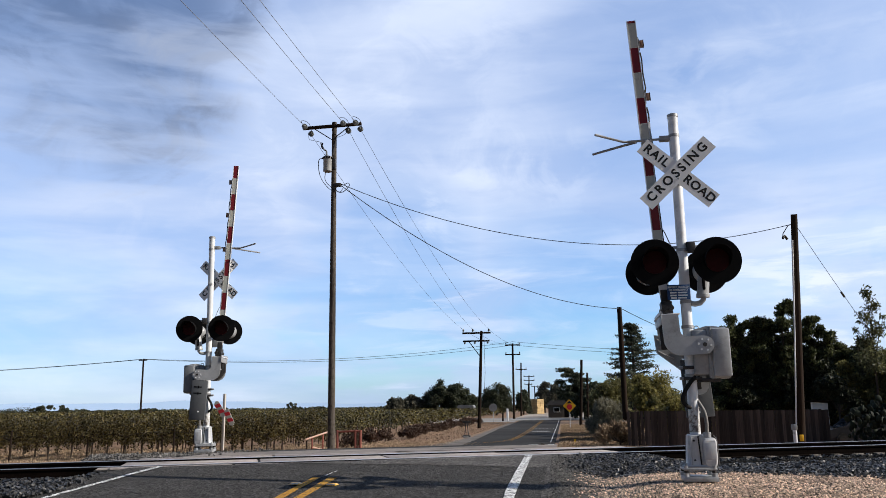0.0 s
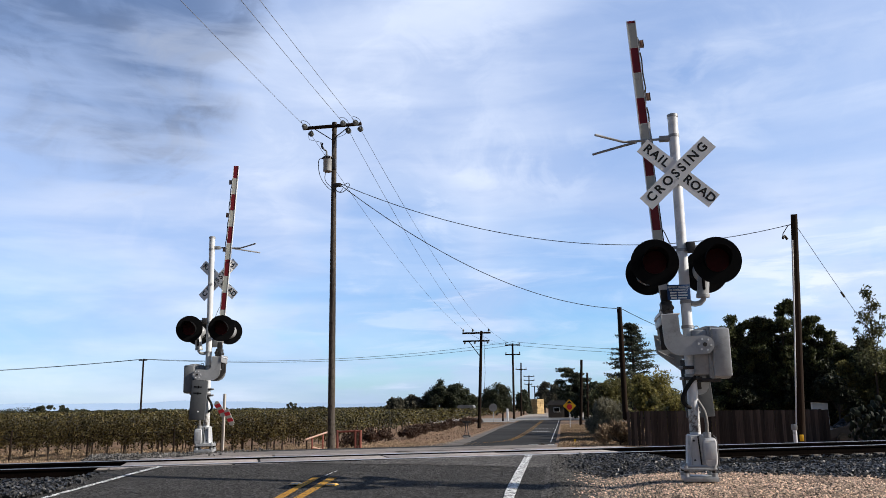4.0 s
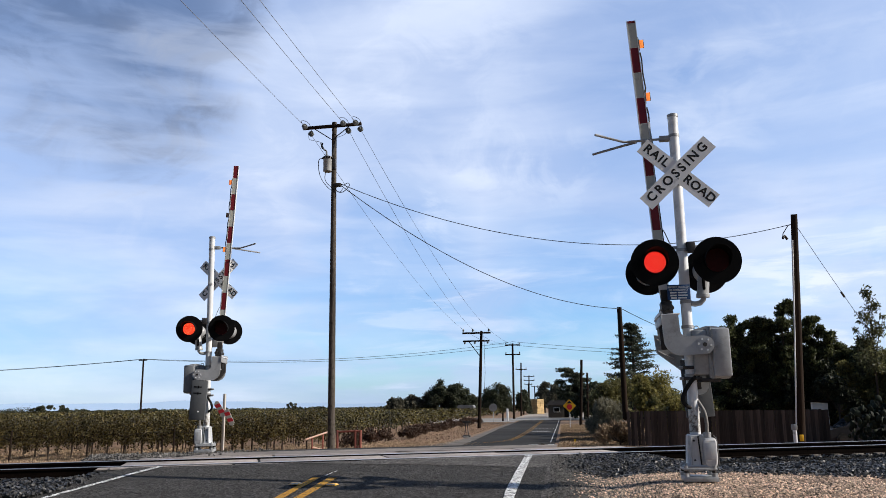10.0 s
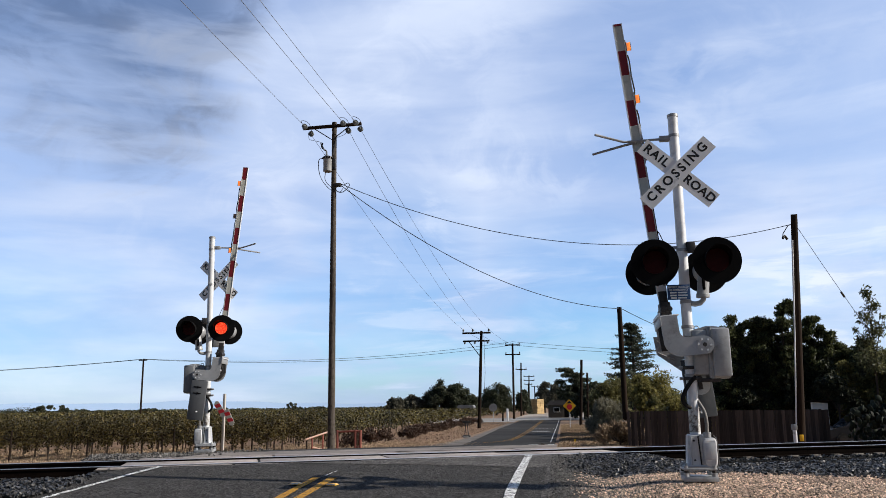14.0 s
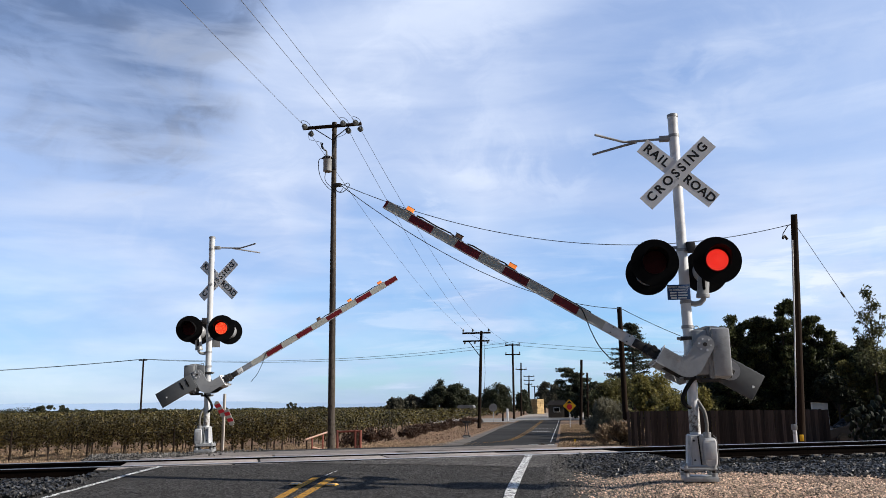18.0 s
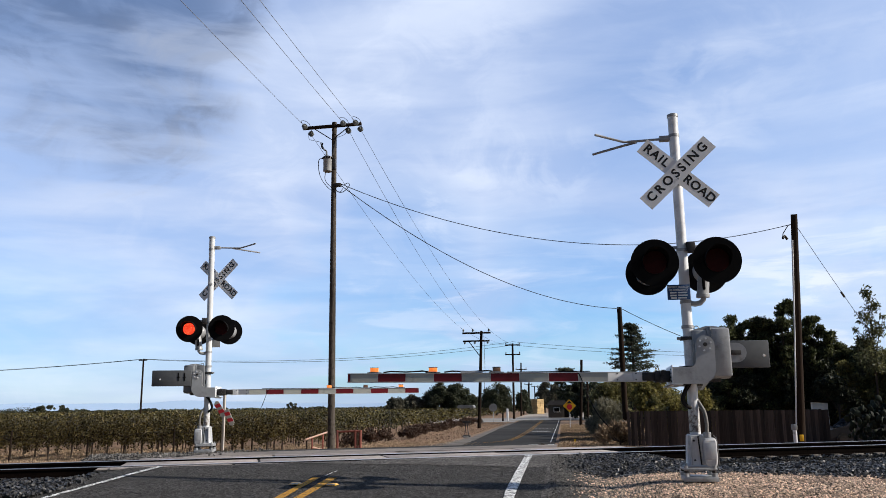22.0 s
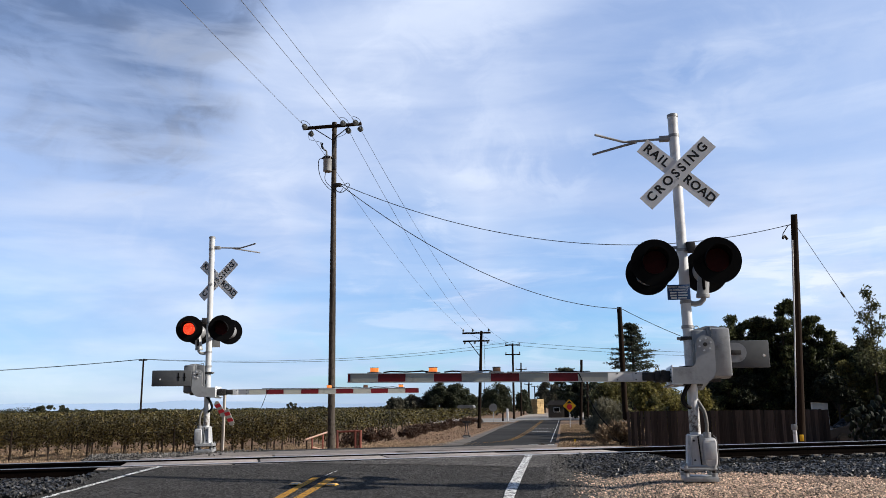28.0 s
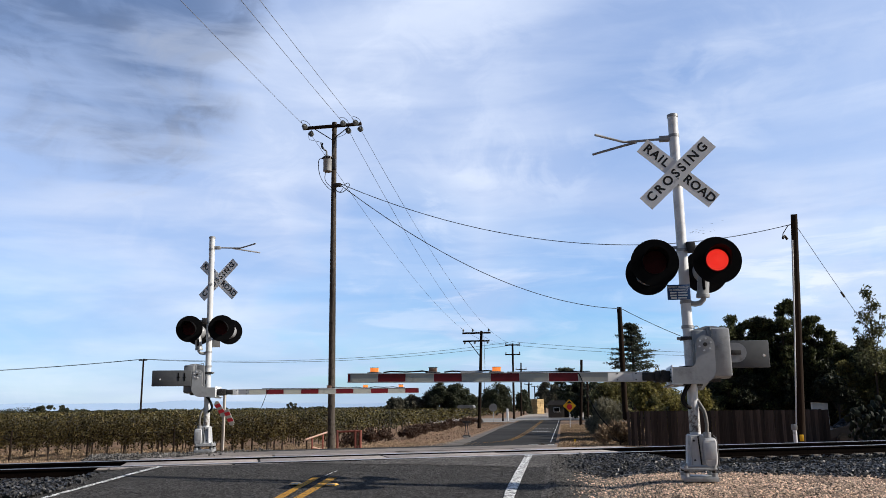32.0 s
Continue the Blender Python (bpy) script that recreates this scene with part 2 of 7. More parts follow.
COUNTER = material("dull_grey_plate", (0.065, 0.07, 0.077), (0.105, 0.11, 0.117), 0.6, scale=6, bump=0.06, dirt=(0.065, 0.066, 0.068), dirt_amount=0.3)
SCUFF = material("scuffed_paint", (0.5, 0.5, 0.49), (0.62, 0.62, 0.61), 0.6, scale=16, bump=0.2, dirt=(0.13, 0.11, 0.095), dirt_amount=0.42, crisp=0.09)
SOIL = material("soil", (0.11, 0.064, 0.036), (0.29, 0.178, 0.1), 0.95, scale=1.7, bump=1.0, dirt=(0.34, 0.22, 0.13), dirt_amount=0.45)
WEED = material("dry_weeds", (0.16, 0.112, 0.07), (0.36, 0.265, 0.17), 0.9, scale=0.6, bump=0.0, island=0.6)
STRAW = material("dry_grass", (0.24, 0.17, 0.11), (0.44, 0.33, 0.22), 0.9, scale=8, bump=0.3, island=0.6)
MAST = material("galvanised_paint", (0.72, 0.74, 0.77), (0.82, 0.83, 0.85), 0.38, metal=0.0, scale=5, bump=0.05, stretch=(1, 1, 0.4), dirt=(0.33, 0.33, 0.33), dirt_amount=0.35)
MAST_WHITE = material("white_mast_paint", (0.56, 0.58, 0.6), (0.68, 0.7, 0.72), 0.5, scale=5, bump=0.05, dirt=(0.45, 0.42, 0.38), dirt_amount=0.3)
GREY = material("grey_casting", (0.28, 0.287, 0.3), (0.42, 0.43, 0.445), 0.42, metal=0.15, scale=7, bump=0.15, dirt=(0.15, 0.147, 0.14), dirt_amount=0.4)
BASE_GREY = material("base_paint", (0.4, 0.41, 0.43), (0.54, 0.55, 0.57), 0.5, metal=0.05, scale=9, bump=0.12, dirt=(0.22, 0.215, 0.21), dirt_amount=0.35)
# casting grey darkened: shade on the far signal's case is in the colour
SHADED_CASE = material("shaded_grey_paint", (0.13, 0.138, 0.15), (0.2, 0.21, 0.225), 0.5, metal=0.1, scale=7, bump=0.12, dirt=(0.09, 0.09, 0.09), dirt_amount=0.35)
FLEX = material("flexible_conduit", (0.12, 0.115, 0.11), (0.2, 0.195, 0.185), 0.6, scale=30, bump=0.4)
DARK_STEEL = material("dark_steel", (0.03, 0.03, 0.032), (0.075, 0.07, 0.068), 0.6, metal=0.6, scale=14, bump=0.2)
BLACK = material("matt_black_paint", (0.004, 0.004, 0.0045), (0.007, 0.007, 0.0075), 0.8, scale=8, bump=0.03, spec=0.08)
CABLE = material("black_cable", (0.008, 0.008, 0.008), (0.016, 0.016, 0.016), 0.7, scale=20, bump=0.0, spec=0.15)
WIRE = material("weathered_wire", (0.03, 0.032, 0.036), (0.055, 0.058, 0.062), 0.5, metal=0.4, scale=4, bump=0.0)
BARE_WIRE = material("bare_wire", (0.13, 0.135, 0.14), (0.2, 0.205, 0.21), 0.5, metal=0.2, scale=4, bump=0.0)
SIGN_WHITE = material("white_sheeting", (0.84, 0.84, 0.84), (0.9, 0.9, 0.9), 0.55, scale=7, bump=0.02, dirt=(0.55, 0.54, 0.52), dirt_amount=0.15)
SIGN_PALE = material("pale_blue_print", (0.45, 0.52, 0.6), (0.55, 0.6, 0.66), 0.6, scale=9, bump=0.0)
SIGN_BLACK = material("black_lettering", (0.008, 0.008, 0.009), (0.015, 0.015, 0.015), 0.6, scale=9, bump=0.0)
SIGN_BACK = material("bare_aluminium", (0.24, 0.24, 0.245), (0.33, 0.33, 0.33), 0.5, metal=0.5, scale=5, bump=0.03)
BLUE = material("blue_sheeting", (0.006, 0.04, 0.135), (0.009, 0.052, 0.165), 0.5, scale=9, bump=0.0)
BOOM_WHITE = material("white_stripe", (0.42, 0.42, 0.38), (0.52, 0.52, 0.47), 0.5, scale=10, bump=0.02, dirt=(0.24, 0.235, 0.21), dirt_amount=0.3)
BOOM_RED = material("red_stripe", (0.13, 0.006, 0.011), (0.19, 0.01, 0.017), 0.5, scale=10, bump=0.02)
BOOM_ALU = material("boom_aluminium", (0.6, 0.605, 0.61), (0.72, 0.72, 0.725), 0.45, metal=0.1, scale=9, bump=0.03)
AMBER_OFF = material("amber_lens", (0.17, 0.09, 0.055), (0.25, 0.15, 0.1), 0.3, scale=20, bump=0.1)
AMBER_ON = material("amber_glow", (1.0, 0.19, 0.035), (1.0, 0.36, 0.08), 0.3, scale=60, bump=0.0, emit=0.7, stretch=(1, 0.05, 0.05))
RED_OFF = material("dark_red_lens", (0.016, 0.001, 0.0015), (0.03, 0.0015, 0.002), 0.5, scale=30, bump=0.1, spec=0.1)
RED_LED = material("red_led", (1.0, 0.06, 0.035), (1.0, 0.08, 0.045), 0.3, scale=20, bump=0.0, emit=1.7)
RED_PLATE = material("red_led_plate", (1.0, 0.004, 0.004), (1.0, 0.008, 0.008), 0.3, scale=20, bump=0.0, emit=0.14)
ORANGE_LED = material("orange_red_led", (1.0, 0.15, 0.045), (1.0, 0.2, 0.07), 0.3, scale=20, bump=0.0, emit=1.5)
ORANGE_PLATE = material("orange_red_plate", (1.0, 0.025, 0.008), (1.0, 0.035, 0.012), 0.3, scale=20, bump=0.0, emit=0.4)
POLE_WOOD = material("pole_wood", (0.008, 0.0056, 0.0044), (0.028, 0.0185, 0.0135), 0.95, scale=10, bump=0.6, stretch=(2, 2, 0.08), rand=0.25, spec=0.12)
POLE_GREY = material("weathered_pole_wood", (0.026, 0.022, 0.019), (0.13, 0.112, 0.098), 0.95, scale=14, bump=0.9, stretch=(2.4, 2.4, 0.12), spec=0.12, dirt=(0.02, 0.017, 0.015), dirt_amount=0.35)
FENCE_WOOD = material("fence_board", (0.022, 0.0165, 0.0145), (0.105, 0.079, 0.067), 0.9, scale=7, bump=0.6, stretch=(3, 3, 0.2), rand=0.65)
POST_WOOD = material("grey_post_wood", (0.34, 0.31, 0.28), (0.52, 0.49, 0.45), 0.9, scale=10, bump=0.4, stretch=(2, 2, 0.2))
PORCELAIN = material("porcelain", (0.09, 0.1, 0.1), (0.18, 0.19, 0.19), 0.3, scale=9, bump=0.0)
TANK = material("transformer_tank", (0.24, 0.25, 0.26), (0.34, 0.345, 0.35), 0.5, scale=6, bump=0.05)
GATE_RED = material("rusty_red_pipe", (0.17, 0.045, 0.035), (0.27, 0.085, 0.06), 0.7, scale=10, bump=0.2)
GATE_PALE = material("faded_pink_pipe", (0.6, 0.36, 0.28), (0.72, 0.5, 0.4), 0.7, scale=10, bump=0.2)
SIGN_YELLOW = material("yellow_sheeting", (0.75, 0.4, 0.01), (0.82, 0.46, 0.02), 0.5, scale=6, bump=0.0)
SIGN_RED = material("red_sheeting", (0.55, 0.02, 0.03), (0.62, 0.03, 0.04), 0.5, scale=6, bump=0.0)
BARK = material("bark", (0.03, 0.022, 0.017), (0.085, 0.062, 0.047), 0.95, scale=8, bump=0.7, stretch=(1, 1, 0.3))
# no haze in the air: its pale blue is painted into the hills
HAZE_HILL = material("hazed_hills", (0.33, 0.455, 0.64), (0.37, 0.49, 0.67), 1.0, scale=0.004, bump=0.0, spec=0.0)


def leaf_material(name, a, b, rough=0.6, trans=0.42, island=0.45):
    return material(name, a, b, rough, scale=0.8, bump=0.0, island=island, trans=trans, spec=0.25)


VINE = leaf_material("vine_leaf", (0.013, 0.0135, 0.0045), (0.196, 0.147, 0.053), 0.45, trans=0.18, island=0.98)
VINE_FAR = leaf_material("far_vine_leaf", (0.012, 0.014, 0.0045), (0.14, 0.115, 0.04), 0.45, trans=0.18, island=0.95)
DARK_LEAF = leaf_material("dark_leaf", (0.016, 0.024, 0.009), (0.125, 0.135, 0.058), trans=0.3, island=0.9)
OAK_LEAF = leaf_material("oak_leaf", (0.022, 0.03, 0.018), (0.078, 0.083, 0.047), trans=0.18, island=0.75)
GREY_OAK = leaf_material("grey_green_leaf", (0.05, 0.052, 0.038), (0.13, 0.12, 0.088), trans=0.2, island=0.6)
CONIFER = leaf_material("conifer_needles", (0.035, 0.048, 0.034), (0.07, 0.082, 0.052), trans=0.1)
OLIVE = leaf_material("yellow_green_leaf", (0.13, 0.122, 0.042), (0.29, 0.25, 0.085), trans=0.5, island=0.6)
SAGE = leaf_material("sage_leaf", (0.12, 0.115, 0.082), (0.27, 0.25, 0.178))
BROWN_BUSH = leaf_material("brown_bush_leaf", (0.045, 0.027, 0.02), (0.1, 0.06, 0.042), trans=0.15)
SAPLING_LEAF = leaf_material("sapling_leaf", (0.05, 0.06, 0.03), (0.17, 0.17, 0.085), trans=0.4, island=0.8)
DRAB = leaf_material("drab_olive_leaf", (0.07, 0.07, 0.028), (0.22, 0.2, 0.078), trans=0.4, island=0.7)
# leaf colour taken very dark to hold the deep shade inside the shrubs
SHADE_LEAF = leaf_material("shaded_leaf", (0.014, 0.018, 0.01), (0.038, 0.044, 0.023), trans=0.1, island=0.8)
CACTUS = material("cactus_pad", (0.008, 0.012, 0.008), (0.022, 0.03, 0.02), 0.7, scale=10, bump=0.2, rand=0.6, spec=0.15)


# ------------------------------------------------------------------ mesh tools
class Geo:
    """Collects vertices and faces for one mesh."""

    def __init__(self):
        self.v, self.f = [], []

    def add(self, verts, faces):
        n = len(self.v)
        self.v.extend(tuple(p) for p in verts)
        self.f.extend(tuple(i + n for i in f) for f in faces)
        return self

    def box(self, x0, x1, y0, y1, z0, z1, b=0.0):
        if b <= 0:
            p = [(x, y, z) for x in (x0, x1) for y in (y0, y1) for z in (z0, z1)]
            return self.add(p, [(0, 1, 3, 2), (4, 6, 7, 5), (0, 4, 5, 1), (2, 3, 7, 6), (0, 2, 6, 4), (1, 5, 7, 3)])
        bm = bmesh.new()
        bmesh.ops.create_cube(bm, size=1)
        for w in bm.verts:
            w.co = Vector(((x0 + x1) / 2 + w.co.x * (x1 - x0), (y0 + y1) / 2 + w.co.y * (y1 - y0), (z0 + z1) / 2 + w.co.z * (z1 - z0)))
        bmesh.ops.bevel(bm, geom=bm.edges[:], offset=b, segments=2, affect="EDGES", profile=0.5)
        return self.take(bm)

    def take(self, bm):
        bm.verts.index_update()
        self.add([w.co for w in bm.verts], [[w.index for w in f.verts] for f in bm.faces])
        bm.free()
        return self

    def tube(self, pts, r, seg=10, r1=None, cap=True):
        pts = [Vector(p) for p in pts]
        n = len(pts)
        start = len(self.v)
        ref = None
        for i, p in enumerate(pts):
            d = (pts[min(i + 1, n - 1)] - pts[max(i - 1, 0)]).normalized()
            if ref is None:
                ref = Vector((0, 0, 1)) if abs(d.z) < 0.9 else Vector((1, 0, 0))
            a = d.cross(ref).normalized()
            b = d.cross(a).normalized()
            ref = -b
            rr = r if r1 is None else r + (r1 - r) * i / (n - 1)
            if isinstance(r, (list, tuple)):
                rr = r[i]
            for k in range(seg):
                t = 2 * math.pi * k / seg
                self.v.append(tuple(p + (a * math.cos(t) + b * math.sin(t)) * rr))
        for i in range(n - 1):
            for k in range(seg):
                q = start + i * seg
                self.f.append((q + k, q + (k + 1) % seg, q + seg + (k + 1) % seg, q + seg + k))
        if cap:
            self.f.append(tuple(start + k for k in range(seg))[::-1])
            self.f.append(tuple(start + (n - 1) * seg + k for k in range(seg)))
        return self

    def prism(self, outline, y0, y1):
        """An outline in x and z, drawn out along y."""
        n = len(outline)
        p = [(x, y0, z) for x, z in outline] + [(x, y1, z) for x, z in outline]
        f = [tuple(range(n)), tuple(range(2 * n - 1, n - 1, -1))]
        f += [(k, n + k, n + (k + 1) % n, (k + 1) % n) for k in range(n)]
        return self.add(p, f)

    def moved(self, m):
        self.v = [tuple(m @ Vector(p)) for p in self.v]
        return self


def mesh_of(name, geo, mat, smooth=38):
    me = bpy.data.meshes.new(name)
    me.from_pydata(geo.v, [], geo.f)
    me.validate()
    if smooth:
        me.polygons.foreach_set("use_smooth", [True] * len(me.polygons))
        me.set_sharp_from_angle(angle=radians(smooth))
    me.materials.append(mat)
    return me


def part(name, geo, mat, parent=None, label="", smooth=38, flip=False, at=None):
    if flip:
        geo.v = [(-x, y, z) for x, y, z in geo.v]
        geo.f = [f[::-1] for f in geo.f]
    ob = new(name, mesh_of(name, geo, mat, smooth))
    if parent is not None:
        ob.parent = parent
    if at is not None:
        ob.matrix_basis = at
    if label:
        ob["label"] = label
    return ob


def thing(name, label, category, at=None, group="", kind=""):
    ob = new(name)
    ob.empty_display_size = 0.2
    if at is not None:
        ob.matrix_basis = at
    return tagged(ob, label, category, group, kind)


def arc(cx, cz, r, a0, a1, n):
    return [(cx + r * math.cos(radians(a0 + (a1 - a0) * k / n)), cz + r * math.sin(radians(a0 + (a1 - a0) * k / n))) for k in range(n + 1)]


def bent(pts, per=5):
    """A smooth course through the points."""
    p = [Vector(q) for q in pts]
    p = [p[0] * 2 - p[1]] + p + [p[-1] * 2 - p[-2]]
    out = []
    for a, b, c, d in zip(p, p[1:], p[2:], p[3:]):
        for k in range(per):
            t = k / per
            out.append(0.5 * (2 * b + (c - a) * t + (2 * a - 5 * b + 4 * c - d) * t * t + (3 * b - a - 3 * c + d) * t ** 3))
    return out + [p[-2]]


def text_geo(words, size, spacing=1.0):
    """Flat letters in x and z, centred, facing -y."""
    cu = bpy.data.curves.new("letters", "FONT")
    cu.body, cu.size, cu.align_x, cu.align_y = words, size, "CENTER", "CENTER"
    cu.space_character, cu.offset, cu.resolution_u = spacing, size * 0.03, 4
    ob = bpy.data.objects.new("letters", cu)
    scene.collection.objects.link(ob)
    me = bpy.data.meshes.new_from_object(ob.evaluated_get(bpy.context.evaluated_depsgraph_get()))
    g = Geo().add([(w.co.x, 0.0, w.co.y) for w in me.vertices], [tuple(p.vertices) for p in me.polygons])
    bpy.data.objects.remove(ob)
    bpy.data.curves.remove(cu)
    bpy.data.meshes.remove(me)
    return g


# ------------------------------------------------------------------ the lie of the land
SKEW = radians(22.76)
NX, NY = -math.sin(SKEW), math.cos(SKEW)
TX, TY = math.cos(SKEW), math.sin(SKEW)
TRACK = 15.15


def across(x, y):
    return NX * x + NY * y - TRACK


def from_track(u, v):
    """World x and y of a point u metres across the track and v along it."""
    return NX * (u + TRACK) + TX * v, NY * (u + TRACK) + TY * v


def step(a, b, x):
    t = np.clip((x - a) / (b - a), 0, 1)
    return t * t * (3 - 2 * t)


def road_z(x, y):
    u = across(x, y)
    near = 0.045 * np.minimum(u + 1.3, 0)
    near = np.maximum(near, -0.8)
    far = np.interp(u, [1.3, 4, 7, 20, 27, 60], [0, -0.03, -0.2, -1.05, -1.3, -1.42])
    return np.where(u < 0, near, far)


def ground_z(x, y):
    u = across(x, y)
    r = road_z(x, y)
    pad = np.interp(u, [-22, -14, -9, -7, -5, -3.4, -2.4, -1.6], [-0.85, -0.65, -0.3, -0.13, -0.1, -0.16, -0.1, -0.04])
    pad = pad - 0.3 * step(1.2, 3.0, x) * step(-3.2, -1.7, u) - 0.09 * np.exp(-((x - 0.5) / 0.45) ** 2) * step(-3.0, -3.8, u)
    left = np.interp(u, [-22, -9, -5, -3.2, -2.0, -1.5], [-0.9, -0.6, -0.4, -0.32, -0.22, -0.19])
    near = np.where(x > -3, r + (pad - r) * step(-0.35, 0.9, x), r + (left - r) * step(-6.7, -7.6, x))
    far = np.interp(u, [1.4, 2.0, 3, 5.2, 8, 20, 27, 60], [-0.2, -0.2, -0.12, -0.1, -0.38, -1.08, -1.33, -1.44])
    drop = np.interp(u, [1.4, 2.0, 4, 10, 27, 60], [-0.2, -0.25, -0.6, -1.1, -1.33, -1.44])
    far = far + (drop - far) * np.maximum(step(-0.6, 0.5, x), step(0.2, -0.8, x + 0.63 * y))
    z = np.where(u < 0, near, far)
    bed = np.abs(u) < 1.4
    z = np.where(bed, -0.45, z)
    on_road = (x > -6.9) & (x < -0.25)
    return np.where(on_road, np.minimum(z, r) - 0.05, z)


def sheet(name, xs, ys, zf, mat, label, kind="structure", category="ground", lift=0.0, smooth=60):
    X, Y = np.meshgrid(xs, ys)
    Z = zf(X, Y) + lift
    nx, ny = len(xs), len(ys)
    v = np.stack([X, Y, Z], -1).reshape(-1, 3)
    i = np.arange(nx * ny).reshape(ny, nx)
    f = np.stack([i[:-1, :-1], i[:-1, 1:], i[1:, 1:], i[1:, :-1]], -1).reshape(-1, 4)
    g = Geo()
    g.v, g.f = v.tolist(), f.tolist()
    ob = part(name, g, mat, smooth=smooth)
    return tagged(ob, label, category, kind=kind)


def steps(*ranges):
    out = []
    for a, b, d in ranges:
        out += list(np.arange(a, b, d))
    return np.array(out + [ranges[-1][1]])


sheet("ground", steps((-4000, -600, 400), (-600, -100, 50), (-100, -20, 2.5), (-20, 12, 0.25), (12, 60, 2), (60, 600, 50), (600, 4000, 400)),
      steps((-300, -20, 40), (-20, 4, 2), (4, 30, 0.25), (30, 70, 1), (70, 200, 10), (200, 4200, 400)), ground_z, SOIL,
      "dry brown soil with pale straw patches", category="ground")


def strip(name, x0, x1, ys, mat, label, lift, category="road", nx=9, zf=road_z):
    return sheet(name, np.linspace(x0, x1, nx), ys, zf, mat, label, lift=lift, category=category)


def road_piece(name, u0, u1, x0, x1, mat, label, lift, far=False, nx=25, ny=30):
    """A piece of roadway bounded by two lines parallel to the track."""
    g = Geo()
    for i in range(ny + 1):
        for k in range(nx + 1):
            x = x0 + (x1 - x0) * k / nx
            u = u0 + (u1 - u0) * i / ny
            y = (u + TRACK - NX * x) / NY
            g.v.append((x, y, float(road_z(x, y)) + lift))
    for i in range(ny):
        for k in range(nx):
            q = i * (nx + 1) + k
            g.f.append((q, q + 1, q + nx + 2, q + nx + 1))
    return tagged(part(name, g, mat, smooth=60), label, "road", kind="structure")


road_piece("road", -180, -1.16, -6.95, -0.15, ASPHALT, "dark grey asphalt of a two-lane road", 0.0, ny=400)


def apron():
    """Paler asphalt between the crossing panels and a seam straight across the road."""
    g = Geo()
    nx, ny = 30, 12
    rnd = random.Random(77)
    for k in range(nx + 1):
        x = -6.6 + 6.9 * k / nx
        y0 = 13.2 + 0.05 * math.sin(x * 2.1) + rnd.uniform(-0.03, 0.03)
        y1 = (-1.16 + TRACK - NX * x) / NY
        y0 = min(y0, y1 - 0.05)
        for i in range(ny + 1):
            y = y0 + (y1 - y0) * i / ny
            g.v.append((x, y, float(road_z(x, y)) + 0.007))
    for k in range(nx):
        for i in range(ny):
            q = k * (ny + 1) + i
            g.f.append((q, q + ny + 1, q + ny + 2, q + 1))
    return tagged(part("road_apron", g, ASPHALT_OLD, smooth=60), "paler worn asphalt beside the crossing panels", "road", kind="structure")


apron()
road_piece("road_apron_beyond", 1.42, 3.1, -7.4, -0.2, APRON_FAR, "pale dusty asphalt beyond the crossing panels", 0.004)
def ballast_edge(x):
    """How far the dark ballast reaches out from the track on the near right."""
    return np.interp(x, [0.3, 0.9, 2, 4, 5, 7, 10], [-3.6, -4.0, -4.6, -6.0, -7.6, -9.5, -10])


def shoulder_piece(name, u0, u1, x0, x1, mat, label, lift, nx, ny):
    g = Geo()
    rnd = random.Random(name)
    for i in range(ny + 1):
        for k in range(nx + 1):
            x = x0 + (x1 - x0) * k / nx + (rnd.uniform(-0.12, 0.12) if k in (0, nx) else 0)
            ua, ub = (float(q(x)) if callable(q) else q for q in (u0, u1))
            u = ua + (ub - ua) * i / ny + (rnd.uniform(-0.15, 0.15) if i == ny else 0)
            y = (u + TRACK - NX * x) / NY
            g.v.append((x, y, float(ground_z(x, y)) + lift))
    for i in range(ny):
        for k in range(nx):
            q = i * (nx + 1) + k
            g.f.append((q, q + 1, q + nx + 2, q + nx + 1))
    return tagged(part(name, g, mat, smooth=60), label, "ground", kind="structure")


shoulder_piece("shoulder", -40, -1.5, -0.65, 1.6, SHOULDER, "grey gritty shoulder where the asphalt crumbles", 0.026, 10, 150)
shoulder_piece("shoulder", -40, -1.5, -7.5, -6.5, SHOULDER, "grey gritty shoulder where the asphalt crumbles", 0.026, 6, 150)
shoulder_piece("ballast_skirt", ballast_edge, -1.5, 0.5, 14, BALLAST_BED, "dark stony slope beside the rails", 0.034, 50, 30)
shoulder_piece("ballast_skirt", -5.5, -1.5, -22, -7.35, BALLAST_BED, "dark stony slope beside the rails", 0.034, 50, 30)
shoulder_piece("gravel_bed", -14, ballast_edge, 1.2, 12, GRAVEL_BED, "packed tan gravel beside the road", 0.03, 40, 50)
road_piece("road_beyond", 1.42, 150, -6.9, -0.6, ASPHALT_FAR, "weathered grey asphalt leading away to a junction", 0.0, ny=160, nx=8)
strip("side_road", -60, 120, np.linspace(128, 152, 5), SIDE_ROAD, "pale sunlit side road", 0.05, nx=5, zf=lambda X, Y: np.full_like(X, -1.42))
strip("yard", -9.5, 60, np.linspace(152, 262, 6), YARD, "pale dusty yard beyond the junction", 0.03, nx=6, zf=lambda X, Y: np.full_like(X, -1.42))
strip("dirt_track", -60, -7.2, np.linspace(118, 128, 3), SIDE_ROAD, "pale dirt track beside the vineyard", 0.03, nx=5, zf=lambda X, Y: np.full_like(X, -1.42))


